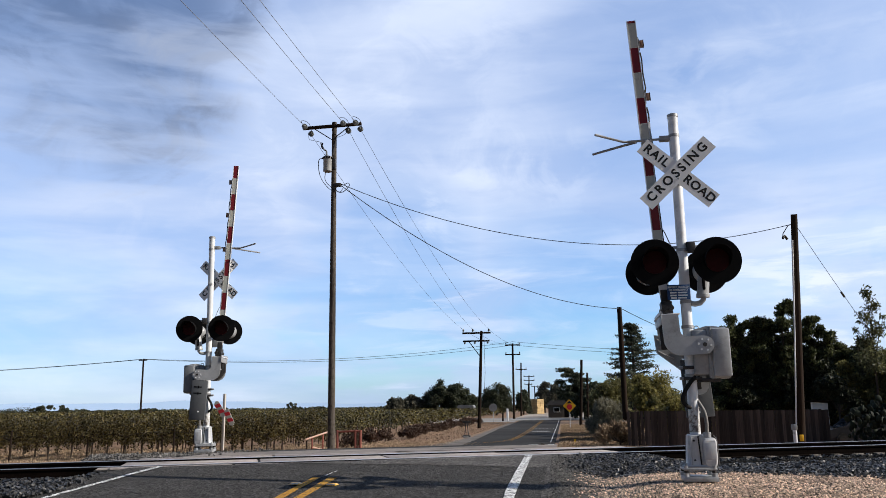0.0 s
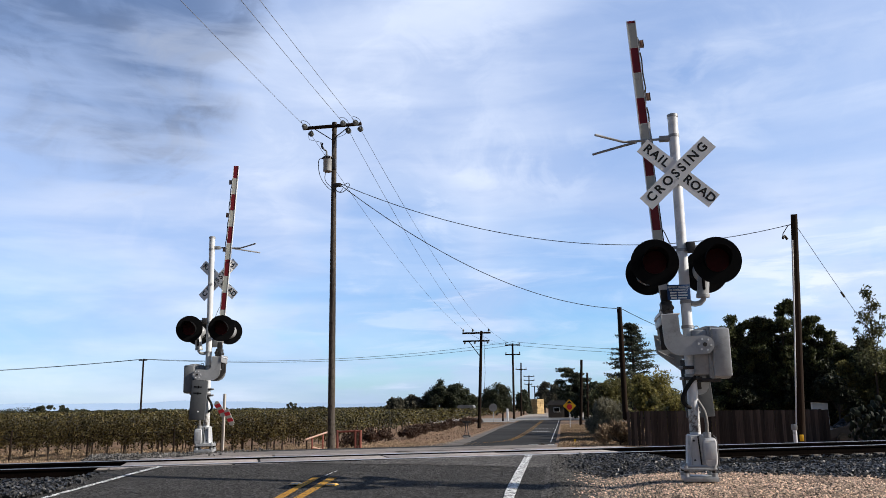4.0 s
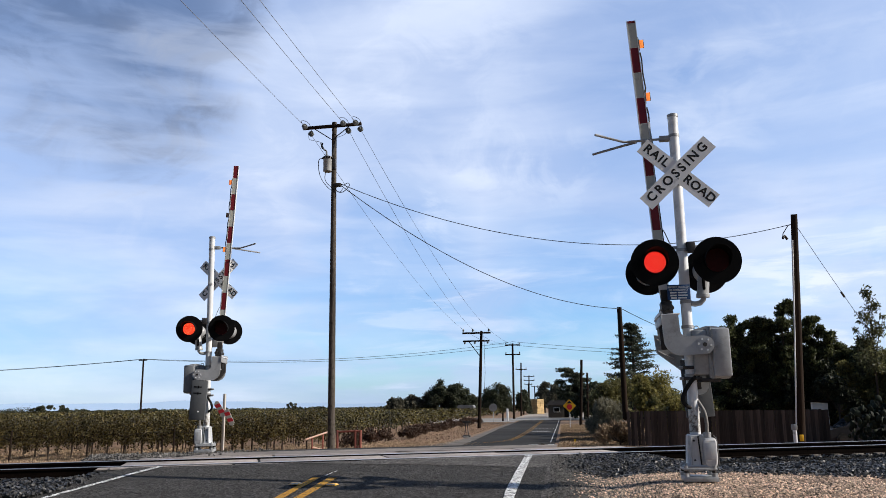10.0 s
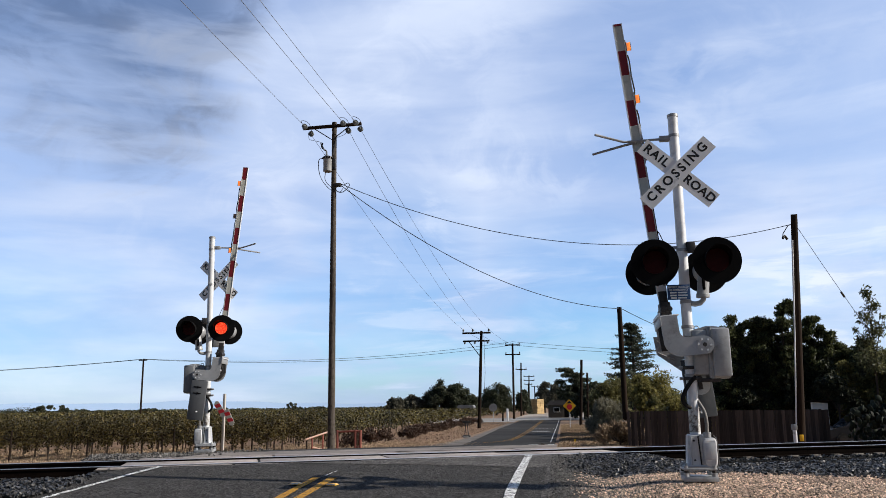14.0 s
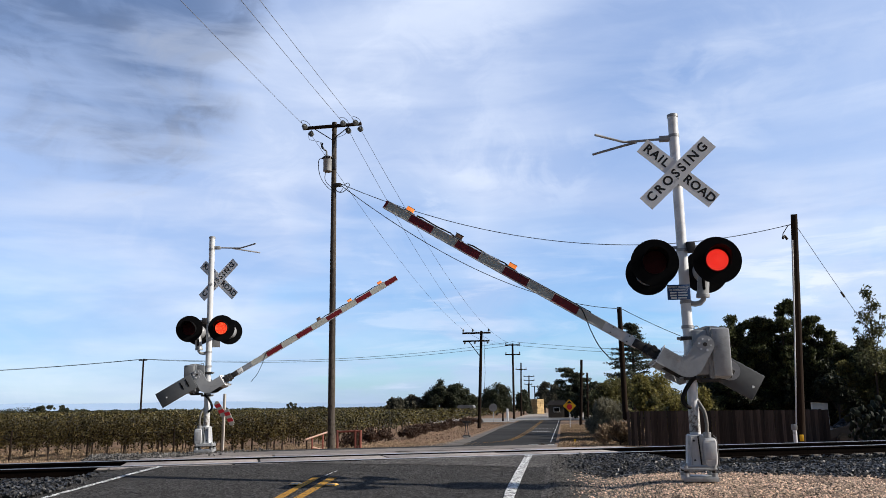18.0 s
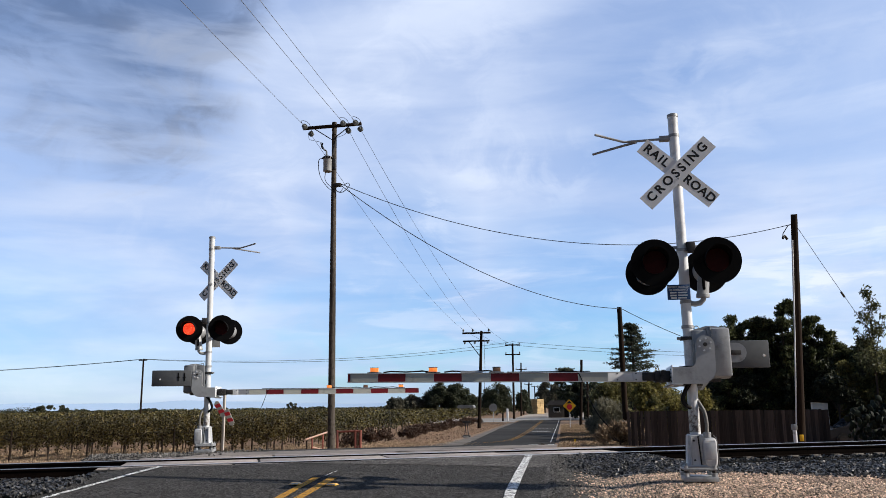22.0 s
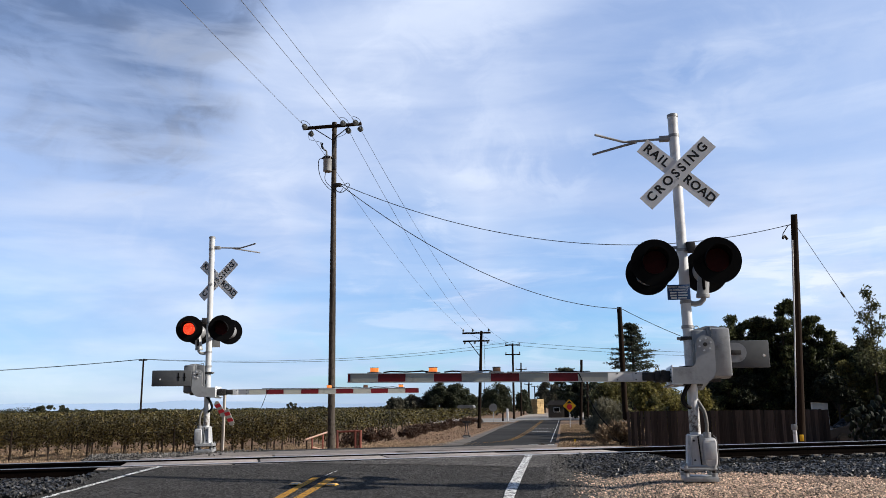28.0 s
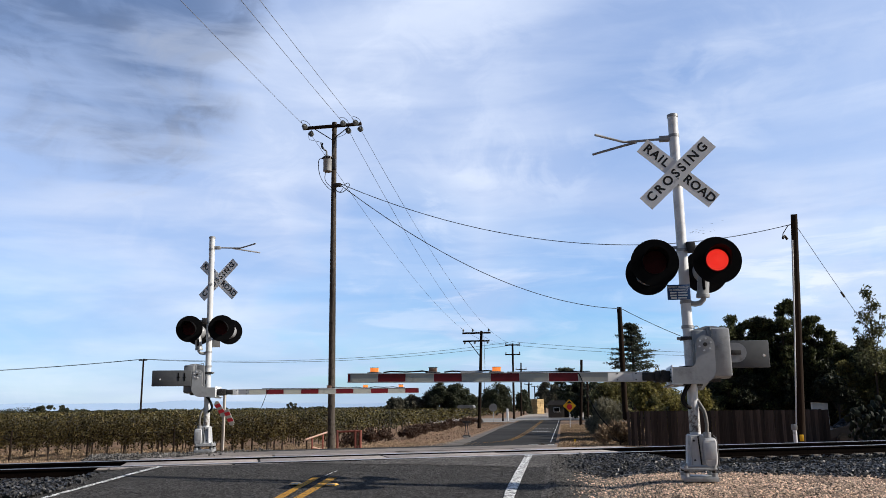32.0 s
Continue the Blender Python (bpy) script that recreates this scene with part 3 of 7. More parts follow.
def line(name, course, w, y0, y1, mat, label, n=120, lift=0.012):
    """A painted line; course: its x, or pairs (y, x) that it passes."""
    g = Geo()
    rnd = random.Random(name + str(w) + str(y0))
    for i in range(n + 1):
        y = y0 + (y1 - y0) * i / n
        c = float(np.interp(y, [p[0] for p in course], [p[1] for p in course])) if isinstance(course, list) else course
        for s in (-1, 1):
            xx = c + s * w / 2 + rnd.uniform(-0.008, 0.008)
            g.v.append((xx, y, float(road_z(xx, y)) + lift))
    for i in range(n):
        g.f.append((2 * i, 2 * i + 1, 2 * i + 3, 2 * i + 2))
    return tagged(part(name, g, mat, smooth=0), label, "road marking", kind="structure")


line("edge_line_1", [(9, -0.7), (11.5, -0.715), (15.1, -0.67)], 0.14, -60, 15.0, WHITE_LINE, "worn white edge line on asphalt")
line("edge_line_2", [(8.5, -6.22), (12.5, -6.5)], 0.085, -60, 12.45, WHITE_LINE, "worn white edge line on asphalt")
for k, off in enumerate((-0.12, 0.12)):
    line("centre_line_%d" % (k + 1), [(9.5, -3.335 + off), (11.4, -3.445 + off)], 0.112, -60, 11.42, YELLOW_LINE, "faded double yellow centre line")


def ribbon(name, course, w, mat, label, lift=0.014, n=90):
    """A painted line along a bending course of (x, y)."""
    d = np.concatenate([[0], np.cumsum([math.dist(p, q) for p, q in zip(course, course[1:])])])
    s = np.linspace(0, d[-1], n + 1)
    xs, ys = np.interp(s, d, [p[0] for p in course]), np.interp(s, d, [p[1] for p in course])
    g = Geo()
    for k in range(n + 1):
        a, b = max(k - 1, 0), min(k + 1, n)
        t = Vector((xs[b] - xs[a], ys[b] - ys[a])).normalized()
        for side in (-1, 1):
            x, y = xs[k] + side * t.y * w / 2, ys[k] - side * t.x * w / 2
            g.v.append((x, y, float(road_z(x, y)) + lift))
    g.f = [(2 * k, 2 * k + 1, 2 * k + 3, 2 * k + 2) for k in range(n)]
    return tagged(part(name, g, mat, smooth=0), label, "road marking", kind="structure")


BEND = [(-6.2, 49.1), (-5.6, 49.5), (-4.8, 50.1), (-4.2, 51.2), (-3.78, 52.9), (-3.5, 55.5), (-3.38, 60), (-3.33, 72), (-3.38, 106), (-3.4, 127)]
for k, off in enumerate((-0.13, 0.13)):
    ribbon("centre_line_%d" % (k + 3), [(x + off, y - off * 0.6) for x, y in BEND], 0.06, YELLOW_LINE, "faded double yellow centre line")
ribbon("edge_line_3", [(-0.9, 50), (-0.9, 60), (-0.88, 127)], 0.06, WHITE_LINE, "worn white edge line on asphalt")
word = text_geo("STOP", 0.66)
word.v = [(-2.15 + p[0], 73.2 + p[2] * 4.6, float(road_z(-2.15 + p[0], 73.2 + p[2] * 4.6)) + 0.015) for p in word.v]
tagged(part("road_word", word, WHITE_LINE, smooth=0), "word STOP painted in white on asphalt", "road marking", kind="structure")
for j in range(7):
    line("dash_line_%d" % (j + 1), -1.1 - j * 0.36, 0.18, 82.8, 83.3, WHITE_LINE, "short white dash across the lane", n=2)
for k in range(3):
    line("guide_dash_%d" % (k + 1), -3.5 + 0.005 * k, 0.025, 11.62 + 0.22 * k, 11.75 + 0.22 * k, WHITE_LINE, "tiny faded white guide dash", n=2)
line("stop_line_1", -0.75, 0.22, 19.05, 19.4, WHITE_LINE, "worn white stop line", n=3)
line("stop_line_2", -0.35, 0.16, 19.2, 19.5, WHITE_LINE, "worn white stop line", n=3)
line("stop_line_3", -7.1, 0.8, 17.9, 18.15, WHITE_LINE, "worn white stop line", n=3)
shoulder_far = Geo()
for k in range(81):
    y = 44 + 70 * (k / 80) ** 1.3
    inner = float(np.interp(y, [44, 48, 54, 70, 82, 114], [-5.9, -5.95, -6.0, -6.4, -6.7, -6.8])) + 0.08 * math.sin(y * 3.1)
    outer = float(np.interp(y, [44, 50, 60, 80, 114], [-8.4, -7.4, -6.9, -7.2, -7.5])) + 0.15 * math.sin(y * 2.3)
    for x in (outer, inner):
        shoulder_far.v.append((x, y, float(road_z(x, y)) + 0.02))
shoulder_far.f = [(2 * k, 2 * k + 1, 2 * k + 3, 2 * k + 2) for k in range(80)]
GREY_GRIT = material("grey_grit", (0.1, 0.09, 0.08), (0.2, 0.18, 0.16), 0.95, scale=9, bump=0.9, spec=0.1)
tagged(part("shoulder", shoulder_far, GREY_GRIT, smooth=0), "grey gravel shoulder beside the far roadway", "ground", kind="structure")


# ------------------------------------------------------------------ track and crossing
def along_track(outline, v0, v1, n, u_shift=0.0):
    """A profile of (u, z) drawn out along the track."""
    g = Geo()
    m = len(outline)
    for i in range(n + 1):
        v = v0 + (v1 - v0) * i / n
        for u, z in outline:
            x, y = from_track(u + u_shift, v)
            g.v.append((x, y, z))
    for i in range(n):
        for k in range(m):
            q = i * m
            g.f.append((q + k, q + m + k, q + m + (k + 1) % m, q + (k + 1) % m))
    g.f.append(tuple(range(m)))
    g.f.append(tuple(n * m + k for k in range(m))[::-1])
    return g


RAIL = [(-0.07, -0.17), (0.07, -0.17), (0.07, -0.158), (0.012, -0.14), (0.01, -0.05), (0.035, -0.035), (0.036, -0.004), (-0.036, -0.004), (-0.035, -0.035), (-0.01, -0.05), (-0.012, -0.14), (-0.07, -0.158)]
HEAD = [(-0.034, -0.006), (0.034, -0.006), (0.034, 0.0), (0.026, 0.004), (-0.026, 0.004), (-0.034, 0.0)]
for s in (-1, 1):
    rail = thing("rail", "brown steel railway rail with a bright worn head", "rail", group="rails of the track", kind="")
    part("rail_body", along_track(RAIL, -70, 150, 4, s * 0.7525), SHADED_RAIL, rail, smooth=0)
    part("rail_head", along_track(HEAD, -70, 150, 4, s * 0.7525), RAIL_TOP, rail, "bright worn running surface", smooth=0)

track_bed = along_track([(-1.5, -0.6), (1.5, -0.6), (1.5, -0.19), (-1.5, -0.19)], -70, 150, 4)
tagged(part("track_bed", track_bed, BALLAST_BED, smooth=0), "dark stone bed under the rails", "track bed", kind="structure")

tie_mesh = mesh_of("tie", Geo().box(-0.115, 0.115, -1.3, 1.3, -0.1, 0.0, 0.012), TIE)
plate_mesh = mesh_of("tie_plate", Geo().box(-0.09, 0.09, -0.19, 0.19, 0, 0.02, 0.004), PLATE)
for k in range(-16, 60):
    v = k * 0.52
    if -2.0 < v < 7.3:
        continue
    x, y = from_track(0, v)
    t = thing("railway_tie", "dark creosoted wooden railway tie", "railway tie", pose(x, y, -0.172, 0, 0, math.degrees(SKEW)), "ties under the rails")
    o = new("timber", tie_mesh)
    o.parent = t
    for s in (-1, 1):
        o = new("tie_plate", plate_mesh)
        o.parent, o.location = t, (0, s * 0.7525, 0)


def panel_geo(u0, u1, length):
    g = Geo()
    b = 0.012
    g.box(-length / 2, length / 2, u0, u1, -0.18, 0.0, b)
    return g


crossing = thing("crossing_panels", "worn concrete level crossing panels between the rails", "crossing panels", None, kind="structure")
rows = [(-1.1, -0.8, -2.2, 6.4), (-0.66, 0.66, -1.95, 7.45), (0.82, 1.4, -1.8, 8.2)]
sunk = (-0.012, -0.024, 0.0)
for a0, b0, v0, v1 in rows:
    part("rubber_bed", along_track([(a0 - 0.06, -0.2), (b0 + 0.06, -0.2), (b0 + 0.06, -0.05), (a0 - 0.06, -0.05)], v0, v1, 1), RUBBER, crossing, smooth=0)
    for e0, e1 in ((a0 - 0.05, a0 - 0.004), (b0 + 0.004, b0 + 0.05)):
        part("flangeway_strip", along_track([(e0, -0.12), (e1, -0.12), (e1, -0.03), (e0, -0.03)], v0, v1, 1), RUBBER, crossing, smooth=0)
for r, (a0, b0, v0, v1) in enumerate(rows):
    length = (v1 - v0) / 4
    me = mesh_of("concrete_panel", panel_geo(a0, b0, length - 0.04), CONCRETE)
    for j in range(4):
        x, y = from_track(0, v0 + (j + 0.5) * length)
        o = new("concrete_panel", me)
        o.parent = crossing
        o.matrix_basis = pose(x, y, sunk[r] + (0.003, -0.004, 0.001)[(j + r) % 3], 0, 0.15 * ((j + r) % 2) - 0.07, math.degrees(SKEW))


# ------------------------------------------------------------------ stones
def stones(name, n, place, size, mat, label, seed, flat=0.7, shape=""):
    rng = np.random.default_rng(seed)
    base = np.array([(1, 0, 0), (-1, 0, 0), (0, 1, 0), (0, -1, 0), (0, 0, 1), (0, 0, -1)], float)
    tri = np.array([(0, 2, 4), (2, 1, 4), (1, 3, 4), (3, 0, 4), (2, 0, 5), (1, 2, 5), (3, 1, 5), (0, 3, 5)])
    if shape == "chip":
        base, tri = base[:5], tri[:4]
    if shape == "block":
        base = np.array([(x, y, z) for x in (-0.7, 0.7) for y in (-0.62, 0.62) for z in (-0.7, 0.7)])
        tri = np.array([(0, 1, 3), (0, 3, 2), (4, 6, 7), (4, 7, 5), (0, 4, 5), (0, 5, 1), (2, 3, 7), (2, 7, 6), (0, 2, 6), (0, 6, 4), (1, 5, 7), (1, 7, 3)])
    m = len(base)
    P = place(rng, n)
    n = len(P)
    s = size * rng.uniform(0.55, 1.35, (n, 1, 1))
    V = base[None] * rng.uniform(0.65, 1.2, (n, m, 1)) + rng.normal(0, 0.16, (n, m, 3))
    V[:, :, 2] *= flat
    a = rng.uniform(0, 2 * math.pi, n)
    b = rng.normal(0, 0.5, n)
    ca, sa, cb, sb = np.cos(a), np.sin(a), np.cos(b), np.sin(b)
    x, y, z = V[..., 0], V[..., 1], V[..., 2]
    x, z = x * cb[:, None] - z * sb[:, None], x * sb[:, None] + z * cb[:, None]
    x, y = x * ca[:, None] - y * sa[:, None], x * sa[:, None] + y * ca[:, None]
    V = np.stack([x, y, z], -1) * s + P[:, None, :]
    F = (tri[None] + (np.arange(n) * m)[:, None, None]).reshape(-1, 3)
    g = Geo()
    g.v, g.f = V.reshape(-1, 3).tolist(), F.tolist()
    return tagged(part(name, g, mat, smooth=0), label, "stones", kind="stuff")


def in_band(u0, u1, v0, v1, cond=None, lift=0.0):
    def place(rng, n):
        u, v = rng.uniform(u0, u1, n), rng.uniform(v0, v1, n)
        x, y = from_track(u, v)
        if cond is not None:
            k = cond(x, y, u, v, rng)
            x, y, u, v = x[k], y[k], u[k], v[k]
        z = np.maximum(ground_z(x, y), np.where((x > -6.95) & (x < -6), road_z(x, y), -9))
        z = np.maximum(z, np.where(np.abs(u) < 1.48, -0.19, -9)) + lift
        return np.stack([x, y, z + rng.uniform(0.01, 0.05, len(x))], -1)
    return place


stones("ballast", 72000, in_band(-9, -1.36, 3.0, 22, lambda x, y, u, v, rng: (x > 0.15 + rng.normal(0, 0.12, len(x))) & ((u < -1.4) | (v > 6.4)) & (u > ballast_edge(x) + rng.normal(0, 0.16, len(x)))), 0.027, BALLAST,
       "dark bluish-grey crushed stone ballast", 3, 0.75, "block")
stones("ballast", 36000, in_band(-4.2, -0.86, -14, 1.5, lambda x, y, u, v, rng: (x < np.interp(y, [9.0, 9.8, 11, 12.5, 14], [-6.42, -6.52, -6.88, -7.35, -8.2]) + rng.normal(0, 0.08, len(x))) & ((u < -1.45) | (v < -2.2))), 0.026, BALLAST,
       "dark bluish-grey crushed stone ballast", 4, 0.75, "block")
stones("ballast", 20000, in_band(0.86, 4.6, -14, 2.0, lambda x, y, u, v, rng: (x < -7.1 + rng.normal(0, 0.15, len(x))) & (x > -0.63 * y + rng.normal(0, 0.3, len(x))) & ((u > 1.45) | (v < -2.2))), 0.034, BALLAST_GREY,
       "grey crushed stone beside the far rail", 5)
stones("gauge_ballast", 5000, in_band(-0.66, 0.66, -14, 26, lambda x, y, u, v, rng: (v < -2.1) | (v > 7.5), 0.0), 0.04, BALLAST, "dark stones between the rails", 6)


def gravel_place(rng, n):
    x, y = rng.uniform(0.0, 6.5, n), rng.uniform(8.0, 15.5, n)
    u = across(x, y)
    k = (u < ballast_edge(x) + rng.normal(0, 0.18, n)) & (x > 0.4 + rng.normal(0, 0.25, n)) & (x < 0.45 * y + 0.4)
    x, y = x[k], y[k]
    return np.stack([x, y, ground_z(x, y) + rng.uniform(0.018, 0.036, len(x))], -1)


stones("shoulder_grit", 26000, lambda rng, n: (lambda x, y: np.stack([x, y, ground_z(x, y) + 0.03], -1))(rng.normal(0.55, 0.42, n).clip(-0.5, 1.7), rng.uniform(8.5, 15.0, n)), 0.011, BALLAST_GREY, "loose grey grit along the road edge", 8)
stones("gravel", 120000, gravel_place, 0.015, GRAVEL, "pale tan pea gravel round the signal base", 7)


def on_road(rng, n):
    """Spots on the near roadway, thinner farther off."""
    x, y = rng.uniform(-6.9, 0.2, n), 8.2 + 7.0 * rng.uniform(0, 1, n) ** 1.3
    k = across(x, y) < -1.5
    x, y = x[k], y[k]
    return np.stack([x, y, road_z(x, y) + rng.uniform(-0.003, 0.002, len(x))], -1)


def verge_place(rng, n):
    y = 42 + 62 * rng.uniform(0, 1, n) ** 1.5
    x = -7.6 - 4.4 * rng.uniform(0, 1, n)
    return np.stack([x, y, ground_z(x, y) + rng.uniform(-0.03, 0.05, n)], -1)


CLOD = material("soil_clod", (0.13, 0.078, 0.052), (0.3, 0.2, 0.14), 0.95, scale=9, bump=0.3, island=0.7)
stones("soil_clods", 3500, verge_place, 0.05, CLOD, "loose reddish clods of earth on the verge", 15)
AGGREGATE = material("road_stone", (0.016, 0.016, 0.016), (0.09, 0.088, 0.086), 0.8, scale=40, bump=0.0, island=0.9)
stones("road_aggregate", 70000, on_road, 0.0075, AGGREGATE, "pale chips of stone in the asphalt surface", 12, 0.8, "chip")


# ------------------------------------------------------------------ crossing signals
def crossbuck(parent, at):
    """Two crossed white blades with black letters; the CROSSING blade lies in front."""
    board = part("crossbuck", Geo().prism([(-0.03, -0.05), (0.03, -0.05), (0.03, 0.05), (-0.03, 0.05)], 0.015, 0.06), SIGN_BACK, parent, at=at)
    half = 0.61
    for ang, y, name in ((-43, 0.0, "rear"), (43, -0.012, "front")):
        turn = Matrix.Rotation(-radians(ang), 4, "Y")
        b = Geo().box(-half, half, y, y + 0.004, -0.114, 0.114).moved(turn)
        part("blade", b, SIGN_WHITE, board, smooth=0)
    turn = Matrix.Rotation(-radians(43), 4, "Y")
    part("lettering", text_geo("CROSSING", 0.172, 1.42).moved(Matrix.Translation((0, -0.0129, 0)) @ turn @ Matrix.Translation((0, 0, 0.01))), SIGN_BLACK, board, "black word CROSSING", smooth=0)
    turn = Matrix.Rotation(radians(43), 4, "Y")
    for words, x in (("RAIL", -0.37), ("ROAD", 0.36)):
        g = text_geo(words, 0.168, 1.2 if words == "RAIL" else 1.06).moved(turn @ Matrix.Translation((x, -0.0009, 0.008)))
        part("lettering", g, SIGN_BLACK, board, "black word " + words, smooth=0)
    for x, z in ((0, 0.085), (0, -0.085)):
        part("bolt", Geo().tube([(x, -0.02, z), (x, 0.02, z)], 0.012, 8), GREY, board)
    return board


def led_disc(r, y):
    plate = Geo().tube([(0, y + 0.004, 0), (0, y + 0.012, 0)], r, 32)
    dots = Geo()
    for ring in range(7):
        n = 1 if ring == 0 else ring * 6
        for k in range(n):
            a = 2 * math.pi * k / n + ring * 0.3
            x, z = ring / 6.4 * r * math.cos(a), ring / 6.4 * r * math.sin(a)
            dots.tube([(x, y, z), (x, y + 0.006, z)], r * (0.07 if ring == 0 else 0.042), 6)
    return plate, dots


def signal_lamp(parent, x, y, z, front, lit, orange=False, yaw=0.0):
    """A round black background with a hooded red light; front: faces -y."""
    at = pose(x, y, z, 0, 0, (0 if front else 180) + yaw)
    g = Geo()
    outer = arc(0, 0, 0.305, 0, 360, 40)[:-1]
    g.prism(outer, 0.0, 0.006)
    lamp = part("signal_lamp", g, BLACK, parent, "black round background of a flashing light", at=at)
    part("lamp_housing", Geo().tube([(0, 0.006, 0), (0, 0.05, 0), (0, 0.12, 0), (0, 0.16, 0)], [0.17, 0.17, 0.14, 0.08], 24), GREY, lamp)
    part("lens", Geo().tube([(0, -0.014, 0), (0, -0.001, 0)], 0.15, 32), RED_OFF, lamp, "dark red lens")
    hood = Geo()
    n = 22
    for j, yy in enumerate((0.0, -0.1, -0.24)):
        for k in range(n + 1):
            a = radians(-25 + 230 * k / n)
            if j == 2:
                yy = -0.1 - 0.17 * max(0, math.sin(a)) ** 0.6
            for r in (0.16, 0.165):
                hood.v.append((r * math.cos(a), yy, r * math.sin(a)))
    w = 2 * (n + 1)
    for j in range(2):
        for k in range(n):
            q = j * w + 2 * k
            hood.f.append((q, q + 2, q + w + 2, q + w))
            hood.f.append((q + 1, q + w + 1, q + w + 3, q + 3))
    for k in range(n):
        q = 2 * w + 2 * k
        hood.f.append((q, q + 2, q + 3, q + 1))
    part("hood", hood, BLACK, lamp)
    if lit:
        plate, dots = led_disc(0.137, -0.03)
        g = Geo().add(plate.v, plate.f)
        ob = part("red_light", g, ORANGE_PLATE if orange else RED_PLATE, lamp, "glowing red light cluster")
        n = len(ob.data.polygons)
        both = Geo().add(plate.v, plate.f).add(dots.v, dots.f)
        me = mesh_of("red_light", both, ORANGE_PLATE if orange else RED_PLATE)
        me.materials.append(ORANGE_LED if orange else RED_LED)
        me.polygons.foreach_set("material_index", [0 if i < n else 1 for i in range(len(me.polygons))])
        ob.data = me
        return lamp, ob
    return lamp, None


def crossing_signal(label, at, m, top, pivot, boom_end, tip, stripes, lights, weight_front, orange, fork_z, cross_at, lamp_y, lamp_xs, drop, weight_end):
    """m = 1: the arm reaches towards -x; m = -1: mirrored."""
    fl = m < 0
    sig = thing("crossing_signal", label, "crossing signal", at, "signals of the level crossing")
    P = lambda name, geo, mat, label="", parent=sig, smooth=38: part(name, geo, mat, parent, label, smooth, flip=fl)
    # mast and base
    P("mast", Geo().tube([(0, 0, 0.42), (0, 0, top)], 0.068, 24), MAST_WHITE if orange else MAST, "pale painted steel mast")
    P("worn_band", Geo().tube([(0, 0, 0.6), (0, 0, 0.92)], 0.0688, 24), SCUFF, "scuffed and stained foot of the mast")
    P("mast_cap", Geo().tube([(0, 0, top - 0.03), (0, 0, top + 0.01), (0, 0, top + 0.022)], [0.075, 0.075, 0.05], 24), GREY)
    for z, r in ((top - 0.3, 0.074), (1.95, 0.08), (1.32, 0.08), (2.98, 0.08), (2.28, 0.076)):
        P("clamp_band", Geo().tube([(0, 0, z - 0.02), (0, 0, z + 0.02)], r, 20), GREY)
    P("foundation_plate", Geo().box(-0.195, 0.22, -0.19, 0.19, 0.0, 0.06, 0.006), GREY)
    P("base_flange", Geo().box(-0.195, 0.215, -0.175, 0.175, 0.135, 0.165, 0.012), GREY)
    P("flange_rim", Geo().box(-0.175, 0.2, -0.165, 0.165, 0.165, 0.19, 0.01), GREY)
    for x in (-0.16, 0.18):
        for y in (-0.14, 0.14):
            P("anchor_bolt", Geo().tube([(x, y, 0.05), (x, y, 0.225)], 0.017, 8), GREY)
            P("anchor_nut", Geo().tube([(x, y, 0.06), (x, y, 0.1)], 0.042, 6), GREY)
            P("anchor_nut", Geo().tube([(x, y, 0.105), (x, y, 0.135)], 0.034, 6), DARK_STEEL)
            P("anchor_nut", Geo().tube([(x, y, 0.165), (x, y, 0.195)], 0.034, 6), GREY)
    col = Geo()
    col.add(*loft([(0.15, 0.15, 0.185), (0.128, 0.135, 0.215), (0.122, 0.13, 0.32), (0.114, 0.122, 0.46), (0.108, 0.115, 0.56), (0.09, 0.1, 0.575)], 0.03))
    P("base_casting", col, BASE_GREY, "cast split base of the mast")
    P("base_seam", Geo().prism([(0.022, 0.19), (0.04, 0.19), (0.016, 0.56), (0.003, 0.56)], -0.142, -0.1), RUBBER, smooth=0)
    P("base_lip", Geo().prism([(0.042, 0.2), (0.062, 0.2), (0.034, 0.565), (0.018, 0.565)], -0.15, -0.1), GREY, smooth=0)
    P("base_rib", Geo().box(-0.085, -0.07, -0.145, -0.1, 0.2, 0.55, 0.005), GREY)
    for z in (0.26, 0.5):
        P("base_screw", Geo().tube([(-0.045, -0.14, z), (-0.045, -0.12, z)], 0.014, 6), DARK_STEEL)
    P("junction_box", Geo().add(*loft([(0.07, 0.088, 0.195), (0.08, 0.098, 0.225), (0.083, 0.1, 0.27), (0.083, 0.1, 0.49), (0.072, 0.09, 0.52), (0.05, 0.07, 0.535)], 0.016, 0.145, -0.07)), BASE_GREY)
    P("box_lid_edge", Geo().box(0.072, 0.218, -0.176, -0.166, 0.27, 0.475, 0.004), BASE_GREY)
    P("box_cable", Geo().tube([(0.2, -0.12, 0.56), (0.235, -0.12, 0.5), (0.243, -0.12, 0.36), (0.24, -0.12, 0.2)], 0.012, 6), DARK_STEEL)
    P("conduit_collar", Geo().tube([(0.13, -0.09, 0.48), (0.13, -0.09, 0.6)], 0.05, 16).tube([(0.13, -0.09, 0.52), (0.13, -0.09, 0.54)], 0.058, 16), GREY)
    P("conduit", Geo().tube(bent([(0.13, -0.09, 0.58), (0.135, -0.09, 0.72), (0.115, -0.08, 0.86), (0.06, -0.03, 0.98), (0.02, 0.02, 1.06)]), 0.024, 10), FLEX)
    P("cable_loop", Geo().tube(bent([(0.04, -0.06, 1.3), (-0.02, -0.09, 1.24), (-0.08, -0.1, 1.16), (-0.13, -0.1, 1.06), (-0.13, -0.08, 0.98), (-0.07, -0.06, 0.92), (0.0, 0.0, 0.9)]), 0.027, 10), CABLE)
